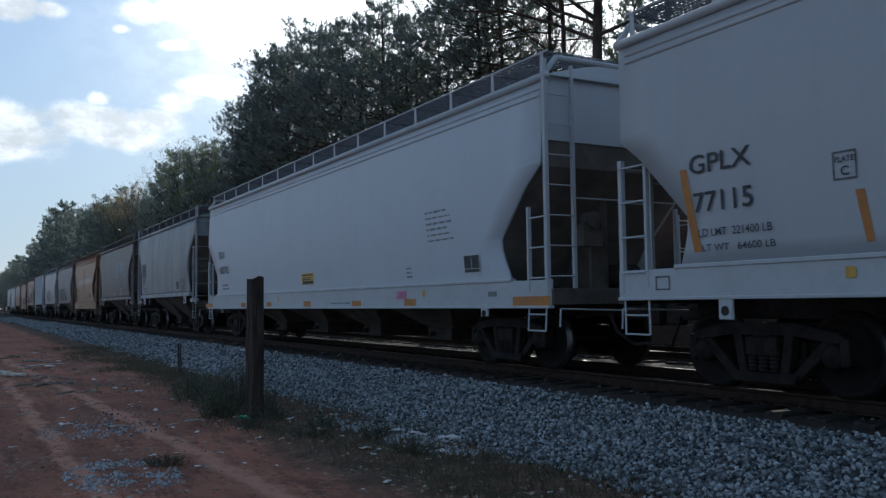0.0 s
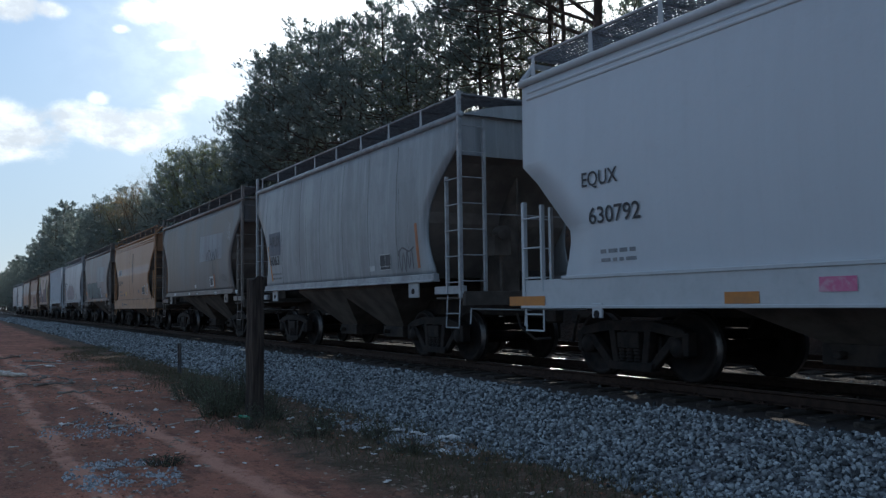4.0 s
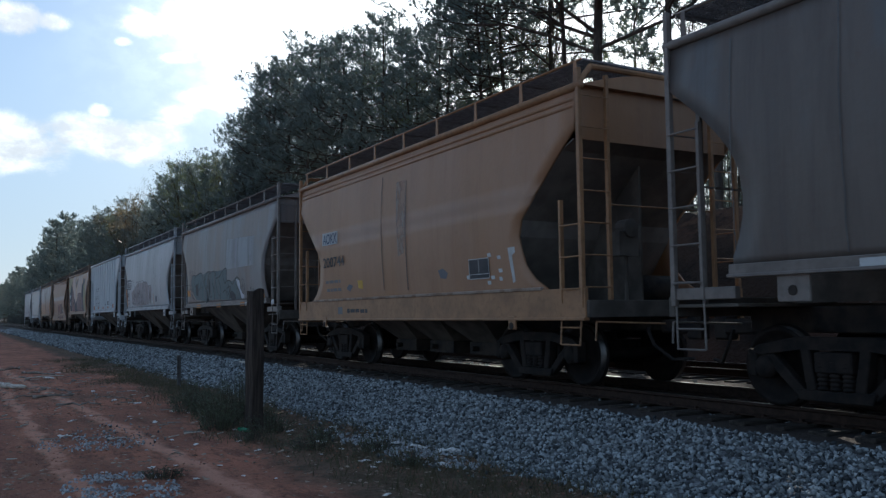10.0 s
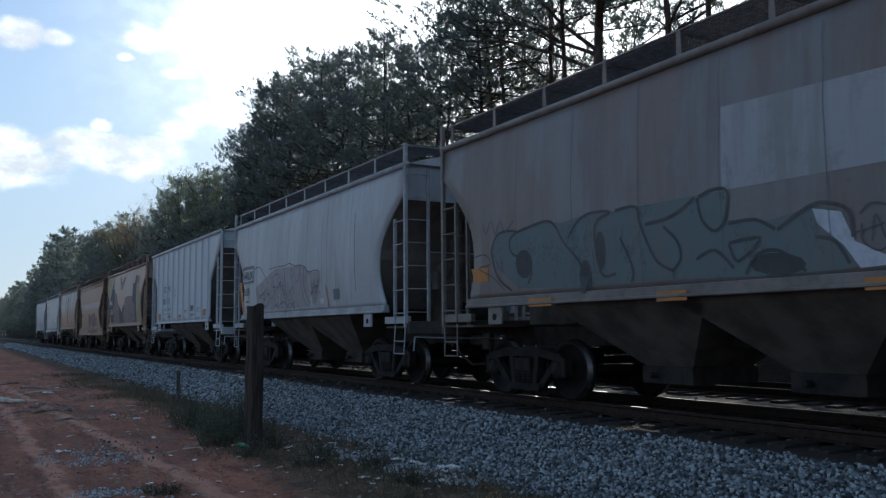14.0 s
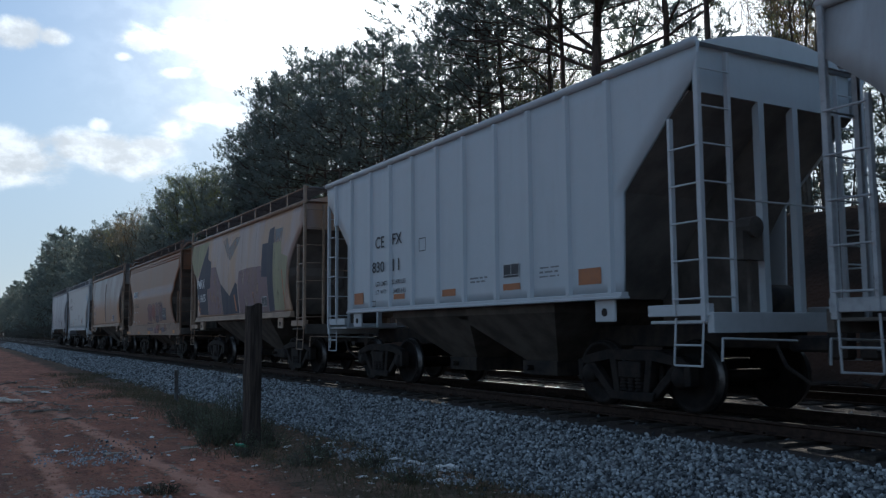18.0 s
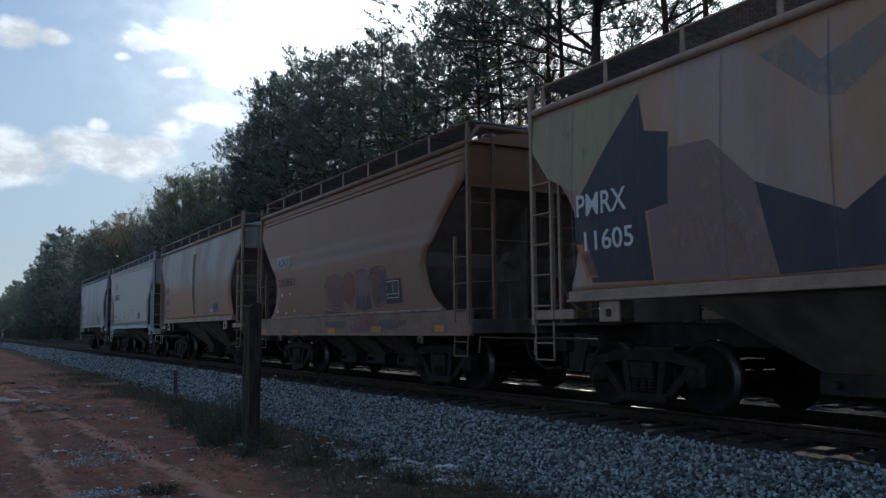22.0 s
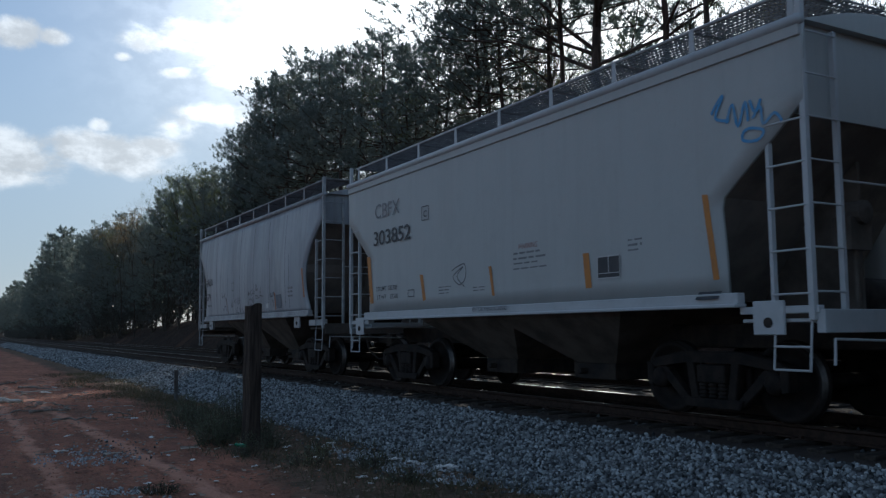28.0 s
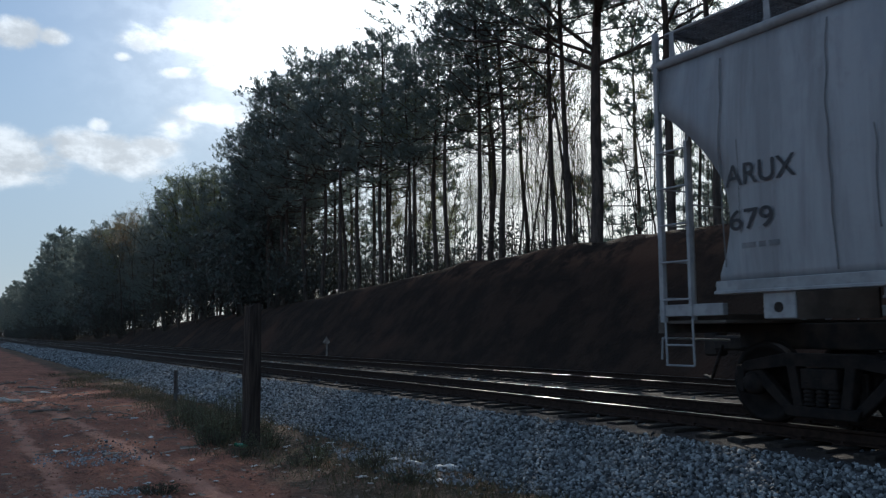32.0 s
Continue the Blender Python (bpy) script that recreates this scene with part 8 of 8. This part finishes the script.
def grass():
    rng = random.Random(17)
    verts, faces = [], []
    n = 0
    while n < 15000:
        x, y = rng.uniform(-40, -4.5), rng.uniform(-8.6, -3.2)
        dens = noise.noise(Vector((x * 0.5, y * 0.8, 1))) + 0.55 - (0.26 if y > -4.6 else 0.5) * abs(y + 4.6) + (0.10 if x < -18 else 0.35 if x > -12 and y > -5.6 else 0)
        if rng.random() > dens:
            continue
        n += 1
        z = land(x, y) - 0.005
        h, a = rng.uniform(0.04, 0.16), rng.uniform(0, math.tau)
        dx, dy = math.cos(a) * 0.006, math.sin(a) * 0.006
        lx, ly = rng.gauss(0, 0.05), rng.gauss(0, 0.05)
        b = len(verts)
        verts += [(x - dx, y - dy, z), (x + dx, y + dy, z), (x + lx, y + ly, z + h)]
        faces.append((b, b + 1, b + 2))
    ob = new("grass", fast_mesh("grass", verts, faces, DRYGRASS))
    tagged(ob, "sparse dry grass blades and weeds on the clay", "grass", kind="stuff")


grass()

# ---- ties and ballast stones ----
bm = bm_new()
box(bm, -0.115, 0.115, -1.30, 1.30, -0.335, -0.155)
TIE_ME = mesh_of(bevelled(bm, 0.012), "tie", TIE)
bm = bm_new()
box(bm, -0.10, 0.10, -0.13, 0.13, -0.156, -0.140)
for s in (-1, 1):
    box(bm, -0.02, 0.02, s * 0.095 - 0.02, s * 0.095 + 0.02, -0.142, -0.118)
PLATE_ME = mesh_of(bm, "tie_plate", RAILRUST)
for track in (near_track, far_track):
    rng = random.Random(2)
    for k in range(96):
        x = 4.0 - 0.52 * k + rng.uniform(-0.03, 0.03)
        t = share("tie", TIE_ME, track, pose(x, rng.uniform(-0.05, 0.05), rng.uniform(-0.012, 0.004), 0, 0, rng.uniform(-1.2, 1.2)))
        if track is near_track and k < 70:
            for s in (-1, 1):
                share("tie_plate", PLATE_ME, t, pose(0, s * 0.7535, 0.004))
    bm = bm_new()
    for k in range(300):
        x = 4.0 - 0.52 * (96 + k)
        box(bm, x - 0.115, x + 0.115, -1.3, 1.3, -0.335, -0.155)
    tagged(part("ties_beyond", bm, TIE, track), kind="stuff")


def stone_material():
    m = surface("crushed granite", lambda n, v: (0.3, 0.3, 0.3), 0.85)
    t = m.node_tree
    n = Net(t)
    geo = t.nodes.new("ShaderNodeNewGeometry")
    info = t.nodes.new("ShaderNodeObjectInfo")
    vec = t.nodes.new("ShaderNodeTexCoord").outputs["Object"]
    pick = n.math("FRACT", n.math("ADD", geo.outputs["Random Per Island"], info.outputs["Random"]))
    c = n.mix(n.math("POWER", pick, 1.35), (0.034, 0.037, 0.040), (0.46, 0.485, 0.49))
    c = n.mix(n.ramp(n.noise(vec, 40.0, 4, 0.7), 0.45, 0.7, 0, 0.45), c, (0.10, 0.10, 0.105))
    n.link(c, t.nodes["Principled BSDF"].inputs["Base Color"])
    return m


STONE = stone_material()


def stone_shape(rng):
    """Six-sided broken stone: a cube knocked out of square."""
    pts = [Vector((sx, sy, sz)) for sx in (-1, 1) for sy in (-1, 1) for sz in (-1, 1)]
    return [p * rng.uniform(0.6, 1.12) + Vector((rng.uniform(-0.3, 0.3), rng.uniform(-0.3, 0.3), rng.uniform(-0.3, 0.3))) for p in pts]


CUBE = ((0, 1, 3, 2), (4, 6, 7, 5), (0, 4, 5, 1), (2, 3, 7, 6), (0, 2, 6, 4), (1, 5, 7, 3))


def scatter_stones():
    rng = np.random.default_rng(4)
    pr = random.Random(8)
    shapes = np.array([[tuple(p) for p in stone_shape(pr)] for _ in range(60)])
    spots = []

    def strew(n, x0, x1, y0, y1, r0, r1, keep=None):
        for _ in range(n):
            x, y = rng.uniform(x0, x1), rng.uniform(y0, y1)
            if keep and not keep(x, y):
                continue
            spots.append((x, y, max(ballast_height(y) if -3.75 < y < 7 else -9, land(x, y)) + rng.uniform(-0.01, 0.022), rng.uniform(r0, r1)))

    def edge(x, y):
        foot = -3.45 + 0.25 * noise.noise(Vector((x * 0.6, 0, 4)))
        crown = -1.80 + 0.12 * noise.noise(Vector((x * 1.7, 0, 11)))
        return foot - abs(rng.normal(0, 0.16)) < y < crown + abs(rng.normal(0, 0.07))
    strew(46000, -22, 1.5, -4.1, -1.62, 0.012, 0.027, edge)
    strew(20000, -48, -22, -4.0, -1.68, 0.020, 0.042, edge)
    strew(7000, -85, -48, -3.9, -1.85, 0.038, 0.062, edge)
    strew(5000, -150, -85, -3.9, -2.1, 0.055, 0.09, edge)
    strew(700, -40, 2, 1.2, 2.5, 0.026, 0.045)
    strew(400, -24, 1, -1.2, 1.2, 0.02, 0.035)
    gravel = lambda cx, cy, a, b: (lambda x, y: ((x - cx) / a) ** 2 + ((y - cy) / b) ** 2 < rng.uniform(0.0, 1.0))
    strew(900, -14.5, -7.5, -5.0, -3.2, 0.012, 0.03, gravel(-10.6, -3.9, 3.2, 0.7))
    strew(500, -16, -11.5, -7.6, -6.0, 0.008, 0.018, gravel(-13.6, -6.9, 1.8, 0.7))
    spots.sort(key=lambda p: (p[0] + 4.0) ** 2 + (p[1] + 3.0) ** 2)
    meshes = [fast_mesh("ballast_stone", shapes[k], CUBE, STONE) for k in range(12)]
    for i, (x, y, z, r) in enumerate(spots[:300]):
        share("ballast_stone", meshes[i % 12], ballast, Matrix.LocRotScale((x, y, z), Euler(tuple(rng.uniform(0, 6.28, 3))), (r, r * 0.8, r * 0.75)))
    rest = np.array(spots[300:])
    n = len(rest)
    q = rng.normal(size=(n, 4))
    q /= np.linalg.norm(q, axis=1)[:, None]
    w, a, b, c = q.T
    rot = np.stack([1 - 2 * (b * b + c * c), 2 * (a * b - w * c), 2 * (a * c + w * b), 2 * (a * b + w * c), 1 - 2 * (a * a + c * c), 2 * (b * c - w * a), 2 * (a * c - w * b), 2 * (b * c + w * a), 1 - 2 * (a * a + b * b)], 1).reshape(n, 3, 3)
    base = shapes[rng.integers(0, 60, n)] * np.array((1, 0.8, 0.75)) * rest[:, 3][:, None, None]
    verts = np.einsum("nij,nkj->nki", rot, base) + rest[:, None, :3]
    faces = (np.array(CUBE)[None] + (np.arange(n) * 8)[:, None, None]).reshape(-1, 4)
    me = bpy.data.meshes.new("loose_stones")
    me.vertices.add(n * 8)
    me.vertices.foreach_set("co", verts.ravel())
    me.loops.add(n * 24)
    me.loops.foreach_set("vertex_index", faces.ravel())
    me.polygons.add(n * 6)
    me.polygons.foreach_set("loop_start", np.arange(0, n * 24, 4))
    me.polygons.foreach_set("loop_total", np.full(n * 6, 4))
    me.update(calc_edges=True)
    me.validate()
    me.materials.append(STONE)
    ob = new("loose_stones", me)
    ob.parent = ballast
    tagged(ob, kind="stuff")


scatter_stones()


def gravel_spills():
    """Patches of pale spilled gravel on the clay."""
    rng = random.Random(41)
    pale = mottled("pale gravel", (0.50, 0.51, 0.52), (0.20, 0.20, 0.205), 14.0, 0.40, 0.62, rough=0.85)
    for cx, cy, a, b, count, r0, r1 in ((-9.5, -7.5, 0.95, 0.58, 1500, 0.006, 0.019), (-13.0, -7.35, 0.9, 0.75, 700, 0.006, 0.016), (-10.0, -3.95, 1.7, 0.40, 900, 0.010, 0.026), (-11.6, -4.2, 0.9, 0.25, 300, 0.010, 0.022)):
        verts, faces = [], []
        for _ in range(count):
            t, q = rng.uniform(0, math.tau), rng.random() ** 0.7
            x, y = cx + a * q * math.cos(t), cy + b * q * math.sin(t)
            if noise.noise(Vector((x * 2.3, y * 4.0, 5))) < rng.uniform(-0.35, 0.35):
                continue
            r = rng.uniform(r0, r1)
            turn = Euler((rng.uniform(0, 6.3), rng.uniform(0, 6.3), rng.uniform(0, 6.3))).to_matrix()
            k = len(verts)
            z = max(land(x, y), ballast_height(y) if y > -3.75 else -9) + r * 0.3
            for p in stone_shape(rng):
                w = turn @ Vector((p.x * r, p.y * r * 0.8, p.z * r * 0.7))
                verts.append((x + w.x, y + w.y, z + w.z))
            faces += [tuple(k + i for i in f) for f in CUBE]
        tagged(new("gravel_patch", fast_mesh("gravel_patch", verts, faces, pale)), "thin patch of pale spilled gravel on the clay", "gravel", kind="stuff")


gravel_spills()


def clods():
    """Small lumps of clay, bark and dead leaves lying about."""
    rng = random.Random(23)
    for name, label, mat, count, r0, r1, flat_ in (("clay_clods", "small crumbly lumps of red clay", mottled("clay lump", (0.36, 0.155, 0.095), (0.20, 0.11, 0.08), 7.0, rough=0.95), 4500, 0.004, 0.014, 0.6), ("dead_leaves", "scattered curled dead leaves and bark flakes", mottled("dead leaf", (0.42, 0.33, 0.26), (0.17, 0.12, 0.09), 9.0, rough=0.9), 6500, 0.008, 0.034, 0.15)):
        verts, faces = [], []
        for _ in range(count):
            x = -4.5 - 30 * rng.random() ** 1.6
            y = rng.uniform(-8.8, -3.5)
            if noise.noise(Vector((x * 0.7, y * 0.7, 9 if name == "clay_clods" else 2))) < rng.uniform(-0.5, 0.35):
                continue
            r = rng.uniform(r0, r1)
            turn = Euler((rng.uniform(-0.4, 0.4), rng.uniform(-0.4, 0.4), rng.uniform(0, 6.3))).to_matrix()
            b = len(verts)
            for p in stone_shape(rng):
                q = turn @ Vector((p.x * r, p.y * r * 0.7, p.z * r * flat_))
                verts.append((x + q.x, y + q.y, land(x, y) + r * flat_ * 0.6 + q.z))
            faces += [tuple(b + i for i in f) for f in CUBE]
        tagged(new(name, fast_mesh(name, verts, faces, mat)), label, "ground litter", kind="stuff")


clods()


def motions():
    times = [0, 1.5, 3, 4.5, 6, 8, 10, 12, 14, 16, 18, 20, 22, 24, 26, 28, 30, 32]
    for car, mid in cars:
        walk(car, [(t, pose(train_at(t) + mid, 0, 0)) for t in times])
    start = train_at(0)
    rolls = [(k / 10, (train_at(k / 10) - start) / 0.457) for k in range(321)]
    for w, ax in wheel_rows:
        walk(w, [(t, pose(ax, 0, 0.457, 0, math.degrees(a), 0)) for t, a in rolls])


motions()
